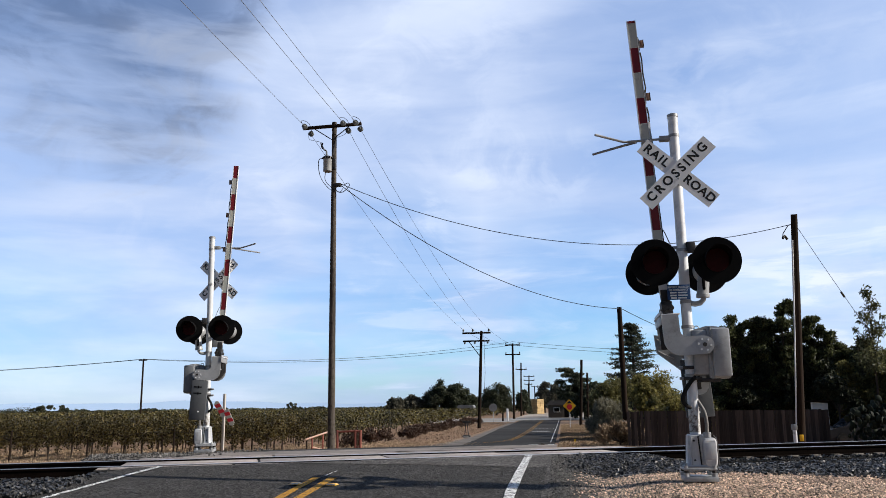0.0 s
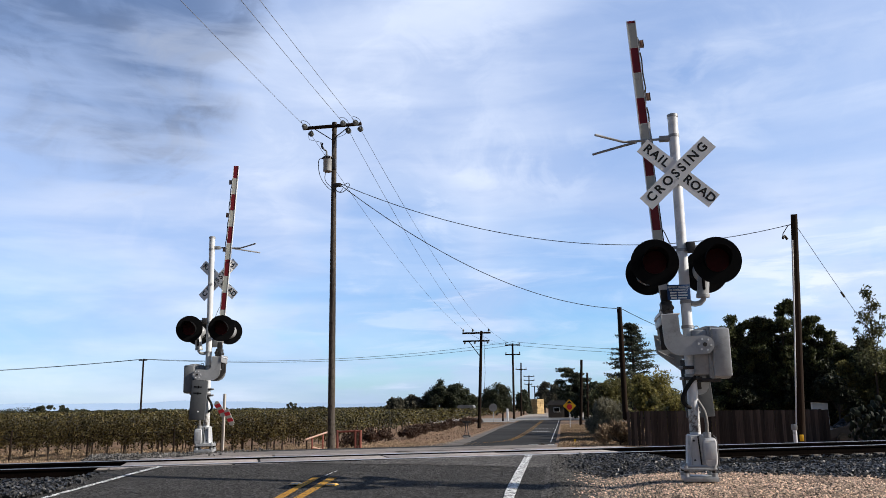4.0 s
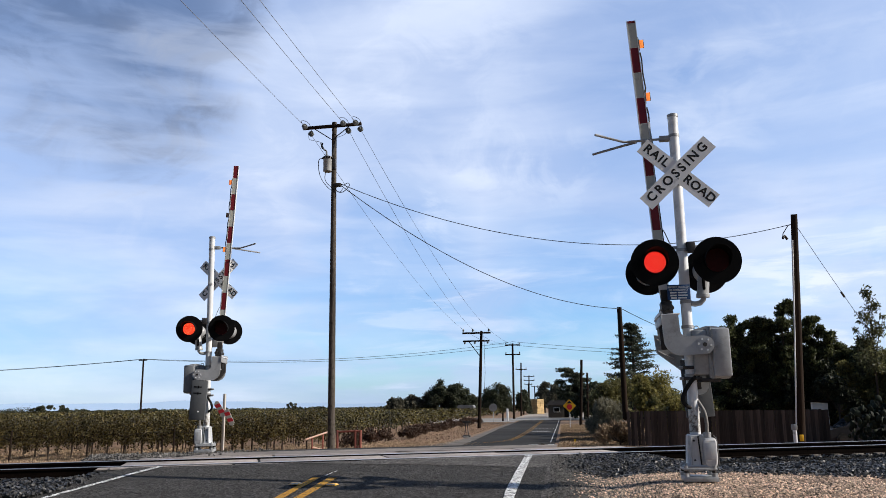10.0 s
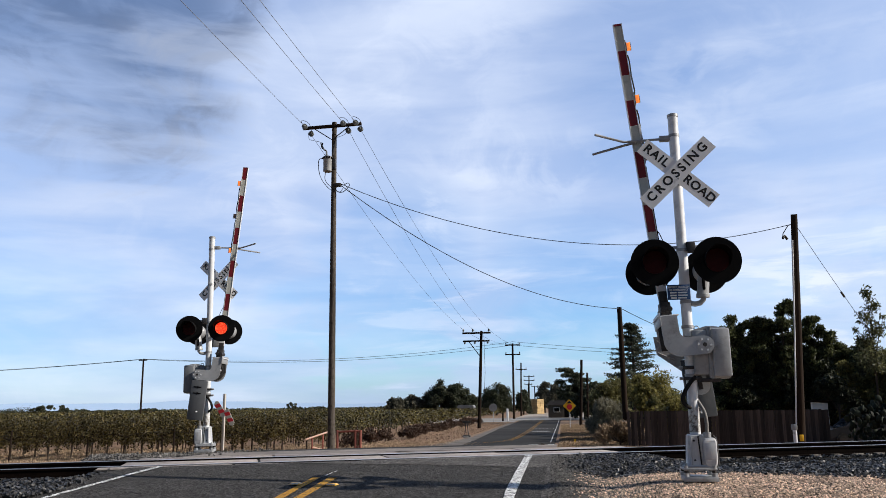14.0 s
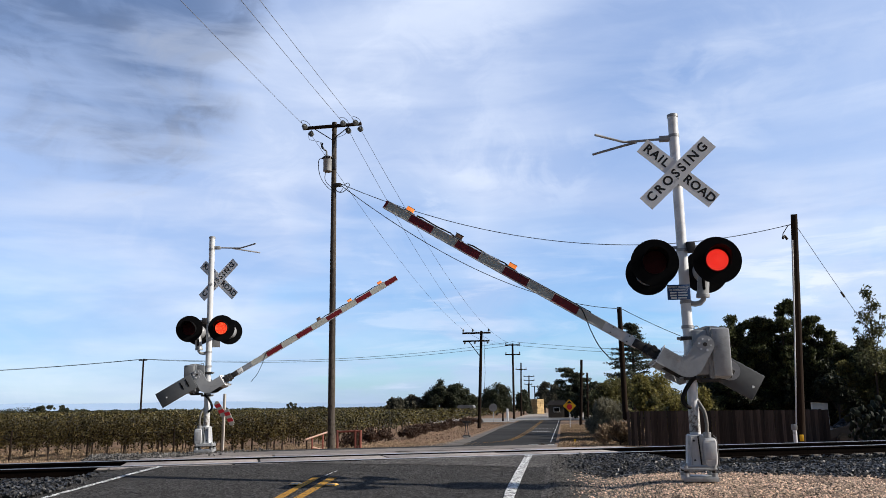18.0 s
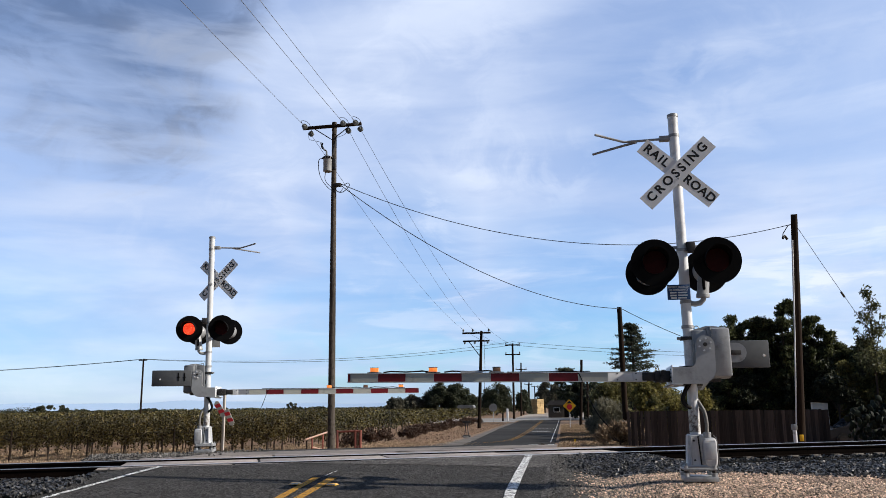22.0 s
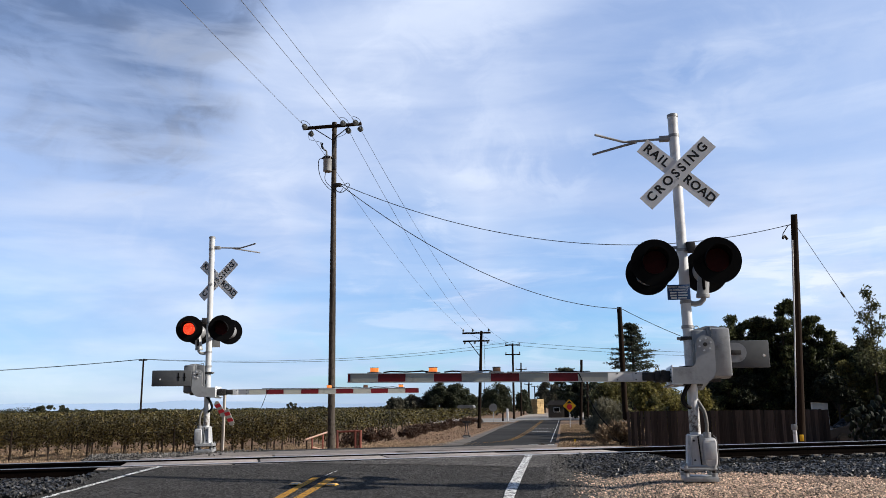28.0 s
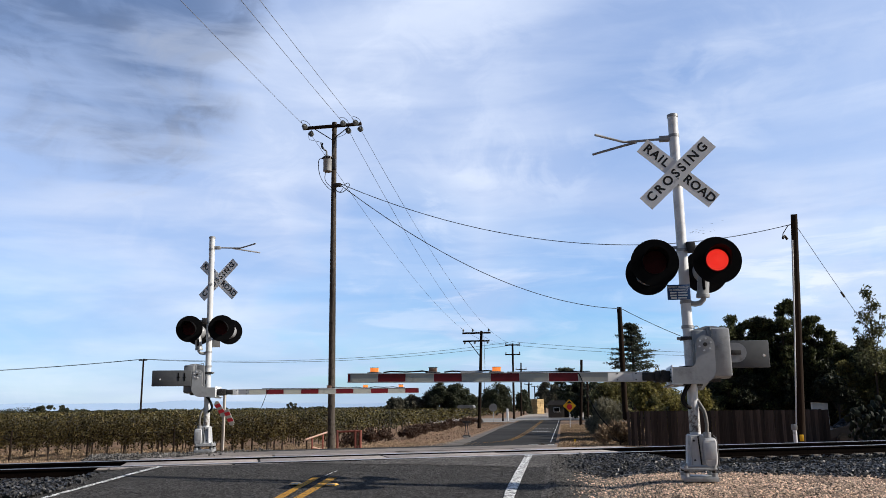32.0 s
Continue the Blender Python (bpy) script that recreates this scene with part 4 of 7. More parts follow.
    # forked rest for the raised arm
    g = Geo()
    z = fork_z
    g.tube([(-0.06, 0.03, z), (-0.45, 0.0, z - 0.02), (-0.68, -0.02, z - 0.03), (-1.08, -0.2, z + 0.04)], 0.018, 8)
    g.tube([(-0.5, 0.03, z - 0.025), (-0.75, 0.1, z - 0.06), (-1.1, 0.28, z - 0.09)], 0.018, 8)
    P("arm_rest", g, GREY, "forked steel arm rest")
    P("rest_bracket", Geo().box(-0.2, -0.05, -0.03, 0.05, z - 0.045, z + 0.03, 0.01), GREY)
    # crossbuck
    crossbuck(sig, cross_at)
    P("sign_bracket", Geo().box(-0.05, 0.05, -0.1, 0.0, cross_at.translation.z - 0.16, cross_at.translation.z - 0.1, 0.008), GREY)
    # lights
    g = Geo().tube([(-0.42, 0, 3.02), (0.5, 0, 3.02)], 0.024, 10)
    P("lamp_crossarm", g, GREY)
    P("lamp_junction_box", Geo().box(0.045, 0.16, -0.1, 0.08, 2.95, 3.08, 0.012), DARK_STEEL)
    lamps = []
    for x in lamp_xs:
        for front in (True, False):
            lamp, led = signal_lamp(sig, x, (-lamp_y if front else lamp_y) - (0.0 if front else 0.03), 2.79 if orange else 2.75, front, front, orange)
            if led is not None:
                lamps.append(led)
        xa = x * m
        if xa > 0:
            xs = xa * 0.62
            P("lamp_arm", Geo().tube([(0.06, 0, 2.26), (0.12, -0.02, 2.25), (xs - 0.04, -0.04, 2.26), (xs, -0.05, 2.3), (xs, -0.05, 2.38)], 0.036, 12), GREY)
            P("lamp_bracket", Geo().tube([(xs, -0.05, 2.33), (xs, -0.05, 2.37), (xs, -0.05, 2.38), (xs + 0.02, -0.05, 2.55), (xs + 0.05, -0.05, 2.8)], [0.09, 0.09, 0.08, 0.075, 0.07], 16), GREY)
            P("bracket_slot", Geo().box(xs - 0.012, xs + 0.026, -0.132, -0.11, 2.42, 2.58, 0.008), BLACK)
        P("lamp_yoke", Geo().tube([(xa, -lamp_y + 0.12, 2.8), (xa, lamp_y - 0.12, 2.8)], 0.05, 12), GREY)
    # mechanism
    px, pz = pivot
    ph = pz - 1.66 + 0.03
    P("mechanism_case", Geo().box(px + 0.05, px + 0.315, -0.14, 0.19, 1.21 + ph, 1.86 + ph, 0.03), SHADED_CASE if orange else GREY, "grey cast gate mechanism case")
    P("case_door", Geo().box(px + 0.1, px + 0.325, -0.2, -0.135, 1.23 + ph, 1.85 + ph, 0.025), SHADED_CASE if orange else GREY)
    P("case_side", Geo().box(px - 0.13, px + 0.06, -0.12, 0.17, 1.26 + ph, 1.84 + ph, 0.02), SHADED_CASE if orange else GREY)
    P("case_rim", Geo().box(px + 0.088, px + 0.1, -0.16, 0.2, 1.2 + ph, 1.875 + ph, 0.004), GREY)
    P("case_groove", Geo().box(px + 0.315, px + 0.322, -0.14, 0.19, 1.215 + ph, 1.855 + ph, 0.002), DARK_STEEL, smooth=0)
    for z in (1.3, 1.7):
        P("case_hinge", Geo().tube([(px + 0.095, -0.15, z + ph), (px + 0.095, -0.15, z + 0.1 + ph)], 0.014, 8), GREY)
    P("case_latch", Geo().box(px - 0.16, px - 0.125, -0.06, 0.02, 1.42 + ph, 1.5 + ph, 0.006), DARK_STEEL)
    P("case_cap", Geo().prism([(px - 0.12, 1.84 + ph), (px + 0.3, 1.855 + ph), (px + 0.15, 1.885 + ph), (px + 0.05, 1.885 + ph)], -0.1, 0.16), GREY)
    P("case_foot", Geo().box(px - 0.05, px + 0.2, -0.1, 0.15, 1.17 + ph, 1.22 + ph, 0.01), DARK_STEEL)
    P("lifting_eye", Geo().tube([(px - 0.05 + 0.03 * math.cos(a), 0, 1.87 + ph + 0.03 * math.sin(a)) for a in [k * math.pi / 5 for k in range(11)]], 0.008, 6, cap=False), GREY)
    for z in (1.8, 1.42, 1.28):
        P("case_clamp", Geo().box(-0.105, 0.13, -0.085, 0.09, z - 0.022, z + 0.022, 0.012), DARK_STEEL)
        P("clamp_bolt", Geo().tube([(-0.15, -0.03, z), (-0.1, -0.03, z)], 0.02, 8), GREY)
        P("clamp_bolt", Geo().tube([(-0.13, 0.04, z + 0.01), (-0.1, 0.04, z + 0.01)], 0.014, 6), DARK_STEEL)
    # arm
    base = pose(m * px, 0, pz)
    arm = part("gate_arm", Geo().box(-tip + 0.004, -0.86, -0.024, 0.024, -0.457 - drop, -0.343 - drop, 0.004), BOOM_ALU, sig, "red and white striped gate arm with a grey bracket", flip=fl, at=base)

    def A(name, geo, mat, label="", smooth=38):
        return part(name, geo, mat, arm, label, smooth, flip=fl)

    def B(name, geo, mat, label="", smooth=38):
        return part(name, geo.moved(Matrix.Translation((0, 0, -drop))), mat, arm, label, smooth, flip=fl)

    shape = arc(0, 0, 0.118, 180, 0, 12) + [(0.118, -0.3)] + arc(-0.085, -0.305 - drop, 0.205, 0, -90, 8) + [(-0.42, -0.51 - drop), (-0.42, -0.295 - drop), (-0.2, -0.295 - drop)] + arc(-0.2, -0.215 - drop, 0.08, -90, 0, 5)
    for y0, y1 in ((-0.25, -0.225), (0.33, 0.355)):
        A("side_bracket", Geo().prism(shape, y0, y1), GREY)
        yb = y0 - 0.008 if y0 < 0 else y1
        A("hub_disc", Geo().tube([(0, y0 - 0.005, 0), (0, y0 + 0.004, 0)], 0.102, 28), GREY)
        A("hub", Geo().tube([(0, yb, 0), (0, yb + 0.03, 0)], 0.05, 18), GREY)
        A("shaft_nut", Geo().tube([(0, y0 - 0.02, 0), (0, y0, 0)], 0.028, 6), DARK_STEEL)
        for k in range(6):
            a = radians(60 * k + 20)
            A("bolt", Geo().tube([(0.076 * math.cos(a), y0 - 0.014, 0.076 * math.sin(a)), (0.076 * math.cos(a), y0, 0.076 * math.sin(a))], 0.014, 6), MAST)
    A("cross_plate", Geo().box(-0.43, -0.415, -0.25, 0.355, -0.54 - drop, -0.27 - drop, 0.004), MAST)
    web = [(-0.22, -0.56), (0.02, -0.55), (0.1, -0.46), (0.33, -0.2), (0.25, -0.13), (0.02, -0.32), (-0.2, -0.41)]
    if orange:
        A("curved_web", Geo().prism([(-0.4, -0.5), (-0.1, -0.52), (0.05, -0.42), (0.12, -0.2), (0.04, -0.2), (-0.03, -0.34), (-0.4, -0.36)], 0.2, 0.32), DARK_STEEL)
    else:
        A("laced_plate", Geo().prism(web, 0.27, 0.29), GREY)
        for (xa, za), (xb, zb) in (((-0.18, -0.54), (-0.05, -0.42)), ((-0.05, -0.54), (-0.18, -0.42)), ((0.0, -0.53), (0.12, -0.33)), ((0.08, -0.46), (0.03, -0.36))):
            A("lacing_bar", Geo().tube([(xa, 0.262, za), (xb, 0.262, zb)], 0.009, 6), GREY)
    A("flange_plate", Geo().box(-0.47, -0.3, -0.27, 0.375, -0.522 - drop, -0.508 - drop, 0.003), GREY)
    for k in range(4):
        A("plate_bolt", Geo().tube([(-0.44, -0.2 + 0.03 * (k % 2), -0.47 - drop + 0.05 * k), (-0.425, -0.2 + 0.03 * (k % 2), -0.47 - drop + 0.05 * k)], 0.012, 6), DARK_STEEL)
    A("brace_bar", Geo().tube([(-0.35, -0.2, -0.49 - drop), (-0.1, 0.3, -0.44 - drop)], 0.018, 6), DARK_STEEL)
    for k in range(3):
        z = -0.47 - drop + 0.02
        A("lacing_bar", Geo().tube([(-0.36 + 0.09 * k, -0.22, z), (-0.3 + 0.09 * k, 0.33, z)], 0.014, 6), GREY)
        A("lacing_bar", Geo().tube([(-0.3 + 0.09 * k, -0.22, z), (-0.36 + 0.09 * k, 0.33, z)], 0.014, 6), GREY)
    A("web_plate", Geo().box(-0.42, 0.0, 0.1, 0.115, -0.5, -0.31, 0.003), DARK_STEEL)
    B("shear_adapter", Geo().box(-0.62, -0.43, -0.1, 0.1, -0.47, -0.33, 0.01), DARK_STEEL, "dark breakaway adapter")
    for z in (-0.44, -0.36):
        B("adapter_roller", Geo().tube([(-0.52, -0.16, z), (-0.52, 0.16, z)], 0.04, 14).tube([(-0.52, -0.175, z), (-0.52, -0.16, z)], 0.018, 8), DARK_STEEL)
    B("adapter_tongue", Geo().box(-0.78, -0.6, -0.05, 0.05, -0.455, -0.345, 0.008), DARK_STEEL)
    B("mounting_sleeve", Geo().box(-0.9, -0.72, -0.034, 0.034, -0.462, -0.338, 0.005), BOOM_ALU)
    for x in (-0.75, -0.86, -1.1):
        for z in (-0.44, -0.36):
            B("rivet", Geo().tube([(x, -0.045, z), (x, -0.03, z)], 0.009, 8), DARK_STEEL)
    x = -tip
    for length, red in stripes:
        g = Geo().box(x + 0.002, x + length - 0.002, -0.029, 0.029, -0.453, -0.347, 0.002)
        B("red_stripe" if red else "white_stripe", g, BOOM_RED if red else BOOM_WHITE, smooth=0)
        x += length
    B("boom_flange", Geo().box(-tip, -0.75, -0.036, 0.036, -0.463, -0.456), BOOM_ALU, smooth=0)
    B("boom_flange", Geo().box(-tip, -0.75, -0.036, 0.036, -0.344, -0.337), BOOM_ALU, smooth=0)
    yw = -0.24 if weight_front else 0.29
    A("counterweight", Geo().box(0.13, weight_end, yw - 0.03, yw + 0.03, -0.26, 0.1, 0.012), COUNTER, "flat grey counterweight plate")
    if weight_front:
        for x in (0.28, 0.42):
            A("counterweight_mark", Geo().box(x - 0.012, x + 0.012, yw - 0.036, yw - 0.031, -0.14, 0.04).box(x - 0.03, x + 0.03, yw - 0.036, yw - 0.031, -0.07, -0.05), BLACK, smooth=0)
    else:
        A("counterweight_arm", Geo().prism(arc(0.48, -0.06, 0.13, -90, 90, 8) + [(-0.05, 0.07), (-0.05, -0.19)], yw - 0.055, yw - 0.028), GREY)
        A("counterweight_slot", Geo().box(0.28, 0.54, yw - 0.066, yw - 0.05, -0.09, -0.03, 0.006), DARK_STEEL)
    A("counterweight_bolt", Geo().tube([(0.83, yw - 0.04, -0.1), (0.83, yw + 0.03, -0.1)], 0.018, 10), SIGN_WHITE)
    leds = []
    for dist in lights:
        c = -tip + dist
        B("light_frame", Geo().prism([(c - 0.085, -0.337), (c + 0.085, -0.337), (c + 0.06, -0.318), (c - 0.06, -0.318)], -0.0275, 0.0275), GREY)
        B("light_cap", Geo().box(c - 0.06, c + 0.06, -0.022, 0.022, -0.266, -0.258, 0.003), DARK_STEEL)
        B("light_foot", Geo().box(c - 0.1, c + 0.1, -0.03, 0.03, -0.337, -0.325, 0.004), DARK_STEEL)
        B("arm_light", Geo().box(c - 0.053, c + 0.053, -0.021, 0.021, -0.325, -0.269, 0.006), AMBER_OFF, "small amber arm light")
        leds.append(B("arm_light_glow", Geo().box(c - 0.056, c + 0.056, -0.0235, 0.0235, -0.32, -0.266, 0.004), AMBER_ON, "glowing amber lens"))
    for a, b in ((0.5, 1.15), (1.35, 2.05)):
        B("arm_cable", Geo().tube([(-tip + a, 0, -0.325), (-tip + a + 0.1, 0, -0.312), (-tip + (a + b) / 2, 0.005, -0.32), (-tip + b - 0.1, 0, -0.308), (-tip + b, 0, -0.325)], 0.011, 6), CABLE)
    c = -tip + 1.72
    B("cable_cover", Geo().box(c - 0.15, c + 0.15, -0.02, 0.02, -0.338, -0.315, 0.008), GREY)
    B("arm_cable", Geo().tube([(-tip + 2.2, 0, -0.33), (-1.6, 0, -0.325), (-1.45, 0, -0.325)], 0.007, 6), CABLE)
    hang = B("hanging_cable", Geo().tube(bent([(-0.06, 0, 0.02), (0.02, -0.03, -0.03), (0.07, -0.03, -0.14), (0.14, -0.03, -0.34), (0.24, -0.02, -0.55), (0.38, 0.0, -0.72)]), 0.007, 6), CABLE)
    hang_at = Vector((-1.62 * m, 0, -0.33))
    hang.matrix_basis = Matrix.Translation(hang_at)
    return sig, arm, base, lamps, leds, hang, hang_at


def loft(rows, bevel, cx=0.0, cy=0.0):
    """A chamfered rectangular tower through (half x, half y, z) rows."""
    v, f = [], []
    for hx, hy, z in rows:
        for x, y in ((hx - bevel, -hy), (hx, -hy + bevel), (hx, hy - bevel), (hx - bevel, hy), (-hx + bevel, hy), (-hx, hy - bevel), (-hx, -hy + bevel), (-hx + bevel, -hy)):
            v.append((cx + x, cy + y, z))
    for i in range(len(rows) - 1):
        for k in range(8):
            f.append((i * 8 + k, i * 8 + (k + 1) % 8, i * 8 + 8 + (k + 1) % 8, i * 8 + 8 + k))
    f.append(tuple(range(8))[::-1])
    f.append(tuple((len(rows) - 1) * 8 + k for k in range(8)))
    return v, f


S = 0.388
near_stripes = [(0.04, True)] + [(S, i % 2 == 1) for i in range(9)]
far_stripes = [(0.32, True)] + [(0.405, i % 2 == 1) for i in range(9)]
NEAR = crossing_signal("grey crossing signal with crossbuck, red lights and striped gate arm", pose(1.652, 10.79, -0.06), 1, 4.89, (0.16, 1.692), 0.8, 4.75,
                       near_stripes, (0.37, 1.19, 2.06), False, False, 4.57, pose(0.0, -0.11, 4.03), 0.46, (-0.42, 0.352), -0.012, 0.9)
FAR = crossing_signal("white-masted crossing signal with gate arm standing beyond the track", pose(-8.17, 17.68, -0.06, 0, -0.8, 11.5), -1, 5.04, (0.185, 1.755), 0.8, 5.105,
                      far_stripes, (0.42, 1.25, 2.1), True, True, 4.79, pose(0.15, 0.14, 4.02, 0, 0, -18), 0.46, (-0.35, 0.38), 0.0, 1.02)

blue_sign = part("notice_plate", Geo().box(-0.145, 0.145, -0.004, 0.0, -0.1, 0.1, 0.0015), BLUE, NEAR[0], "small blue plate with white lines of writing", at=pose(-0.1, -0.12, 2.4))
g = text_geo("REPORT PROBLEM", 0.034).moved(Matrix.Translation((0, -0.0055, 0.066)))
part("lettering", g, SIGN_PALE, blue_sign, "white words REPORT PROBLEM", smooth=0)
g = text_geo("OR EMERGENCY", 0.034).moved(Matrix.Translation((0, -0.0055, 0.03)))
part("lettering", g, SIGN_PALE, blue_sign, "white words OR EMERGENCY", smooth=0)
for z, w in ((-0.006, 0.11), (-0.042, 0.11), (-0.076, 0.1)):
    for x0, x1 in ((-w, -w * 0.25), (-w * 0.1, w)):
        part("writing_bar", Geo().box(x0, x1, -0.0055, -0.004, z - 0.009, z + 0.009), SIGN_PALE, blue_sign, "white bar of small writing", smooth=0)
back_plate = part("notice_plate", Geo().box(-0.13, 0.13, -0.004, 0.0, -0.1, 0.1, 0.0015), SIGN_BACK, FAR[0], "bare back of a small plate", at=pose(0.1, 0.12, 2.5))


# ------------------------------------------------------------------ poles and wires
def pole_body(parent, base, top, r0, r1, mat):
    n = 8
    pts = [Vector(base).lerp(Vector(top), k / n) for k in range(n + 1)]
    o = Vector(base)
    g = Geo().tube([p - o for p in pts], [r0 + (r1 - r0) * k / n for k in range(n + 1)], 14)
    return part("pole_shaft", g, mat, parent, "weathered wooden pole")


def insulator(parent, p, h=0.2, lying=None):
    p = Vector(p)
    d = Vector(lying) if lying else Vector((0, 0, 1))
    d.normalize()
    g = Geo().tube([p, p + d * h * 0.3, p + d * h * 0.32, p + d * h * 0.5, p + d * h * 0.52, p + d * h * 0.75, p + d * h * 0.77, p + d * h], [0.03, 0.05, 0.13, 0.125, 0.06, 0.12, 0.065, 0.03], 14)
    return part("insulator", g, PORCELAIN, parent)


def pole(label, base, top, r0=0.17, r1=0.12, group="wooden poles", mat=POLE_WOOD):
    t = thing("utility_pole", label, "utility pole", Matrix.Translation(base), group)
    pole_body(t, base, top, r0, r1, mat)
    return t


def crossarm(parent, base, c, half, tilt=0.0, size=0.06, y=-0.17):
    """c: the arm's centre in the world."""
    c = Vector(c) - Vector(base)
    g = Geo().box(-half, half, y - size, y + size, -size, size, 0.01)
    g.moved(Matrix.Translation(c) @ Matrix.Rotation(-radians(tilt), 4, "Y"))
    return part("crossarm", g, POLE_WOOD, parent)


P1B, P1T = (-10.15, 34.5, -1.2), (-9.78, 33.0, 13.62)
p1 = pole("tall dark wooden utility pole with crossarm and transformer", P1B, P1T, 0.165, 0.105, mat=POLE_GREY)
o = Vector(P1B)
crossarm(p1, P1B, (-9.84, 33.0, 13.37), 1.36, 1.05, 0.065)
TOPS1 = [(-11.03, 32.8, 13.41), (-9.25, 32.8, 13.45), (-8.68, 32.8, 13.44)]
for (x, y, z), (bx, bz) in zip(TOPS1, ((0.13, -0.23), (0.1, -0.24), (0.08, -0.18))):
    c = Vector((x, y, z)) - o
    f, r = c + Vector((0, -0.12, -0.1)), c + Vector((bx, 0.1, bz))
    insulator(p1, f, 0.26, (0, -1, 0.15))
    insulator(p1, r, 0.26, (0.2, 1, -0.3))
    part("jumper", Geo().tube(bent([f + Vector((0, -0.22, 0.03)), f + Vector((-0.16, -0.16, 0.26)), f + Vector((-0.05, 0.0, 0.34)), f + Vector((0.14, 0.15, 0.2)), r + Vector((0.05, 0.25, -0.05))]), 0.012, 6), CABLE, p1)
for s in (-1, 1):
    a = Vector((-9.86 + s * 0.85, 32.82, 13.33)) - o
    b = Vector((-9.85, 32.9, 12.75)) - o
    part("arm_brace", Geo().tube([a, b], 0.022, 6), DARK_STEEL, p1)
tank = Vector((-10.0, 32.8, 11.58)) - o
part("transformer", Geo().tube([tank + Vector((0, 0, z)) for z in (-0.35, -0.33, 0.3, 0.33, 0.36)], [0.17, 0.2, 0.2, 0.22, 0.17], 20), TANK, p1, "grey cylindrical pole transformer")
part("transformer_bushing", Geo().tube([tank + Vector((-0.05, -0.05, 0.34)), tank + Vector((-0.05, -0.05, 0.62))], [0.05, 0.035], 10), PORCELAIN, p1)
part("fuse_cutout", Geo().tube(bent([tank + Vector((-0.05, -0.05, 0.6)), tank + Vector((-0.16, -0.1, 0.68)), tank + Vector((-0.26, -0.1, 0.8)), tank + Vector((-0.22, -0.1, 0.98))]), 0.035, 8), DARK_STEEL, p1)
part("fuse_tube", Geo().tube([tank + Vector((-0.12, -0.12, 0.62)), tank + Vector((-0.3, -0.12, 0.95))], 0.03, 8), PORCELAIN, p1)
part("lead_wire", Geo().tube(bent([tank + Vector((-0.22, -0.1, 0.98)), tank + Vector((-0.5, -0.1, 1.08)), tank + Vector((-0.85, -0.05, 1.2)), tank + Vector((-0.95, 0.0, 1.5))]), 0.01, 5), CABLE, p1)
part("lead_wire", Geo().tube(bent([tank + Vector((0.45, -0.1, 1.2)), tank + Vector((0.75, -0.1, 1.3)), tank + Vector((0.95, -0.05, 1.5))]), 0.01, 5), CABLE, p1)
part("arrester", Geo().tube([tank + Vector((0.3, -0.25, 0.35)), tank + Vector((0.34, -0.25, 0.6)), tank + Vector((0.44, -0.25, 1.1))], [0.05, 0.06, 0.03], 8), DARK_STEEL, p1)
for k in range(5):
    a = radians(200 + 35 * k)
    part("lid_lug", Geo().box(-0.03, 0.03, -0.03, 0.03, -0.03, 0.04, 0.008).moved(Matrix.Translation(tank + Vector((0.22 * math.cos(a), 0.22 * math.sin(a), 0.27)))), DARK_STEEL, p1)
part("down_lead", Geo().tube(bent([tank + Vector((-0.12, -0.1, 0.22)), tank + Vector((-0.34, -0.1, 0.24)), tank + Vector((-0.4, -0.1, 0.0)), tank + Vector((-0.33, -0.1, -0.5)), tank + Vector((-0.08, -0.15, -0.95)), tank + Vector((0.25, -0.15, -1.25)), tank + Vector((0.55, -0.15, -1.05))]), 0.016, 6), CABLE, p1)
part("down_lead", Geo().tube(bent([tank + Vector((0.0, -0.2, -0.3)), tank + Vector((-0.05, -0.22, -0.75)), tank + Vector((0.2, -0.2, -1.1)), tank + Vector((0.6, -0.15, -1.35)), tank + Vector((0.75, -0.15, -1.2))]), 0.014, 6), CABLE, p1)
part("bracket", Geo().box(tank.x + 0.2, tank.x + 0.35, tank.y - 0.05, tank.y + 0.1, tank.z - 0.25, tank.z + 0.25, 0.01), DARK_STEEL, p1)
part("wire_clevis", Geo().box(0.35, 0.65, -1.35, -1.15, 11.85, 12.0, 0.02), DARK_STEEL, p1)
part("service_loop", Geo().tube(bent([(0.45, -1.2, 12.0), (0.75, -1.3, 11.9), (0.98, -1.3, 11.98), (1.02, -1.25, 11.85), (0.75, -1.25, 11.6), (0.5, -1.2, 11.62), (0.35, -1.2, 11.8)]), 0.016, 6), CABLE, p1)

P2B, P2T = (-9.04, 86.0, -1.42), (-8.58, 86.0, 8.95)
p2 = pole("wooden utility pole with two crossarms beside the road", P2B, P2T, 0.19, 0.14)
crossarm(p2, P2B, (-9.1, 86.0, 8.72), 1.55, 0.0, 0.09)
crossarm(p2, P2B, (-9.15, 86.0, 7.85), 1.45, 0.0, 0.08)
TOPS2 = [(-10.55, 85.8, 9.0), (-9.5, 85.8, 9.0), (-7.75, 85.8, 9.0)]
for q in TOPS2:
    insulator(p2, Vector(q) - Vector(P2B) + Vector((0, 0, -0.2)), 0.4)
for x in (-10.4, -9.3, -7.9):
    insulator(p2, Vector((x, 85.8, 7.85)) - Vector(P2B), 0.35, (0, 0, -1))
part("arm_brace", Geo().tube([Vector((-9.9, 85.8, 7.75)) - Vector(P2B), Vector((-8.7, 85.9, 6.1)) - Vector(P2B)], 0.05, 6), POLE_WOOD, p2)
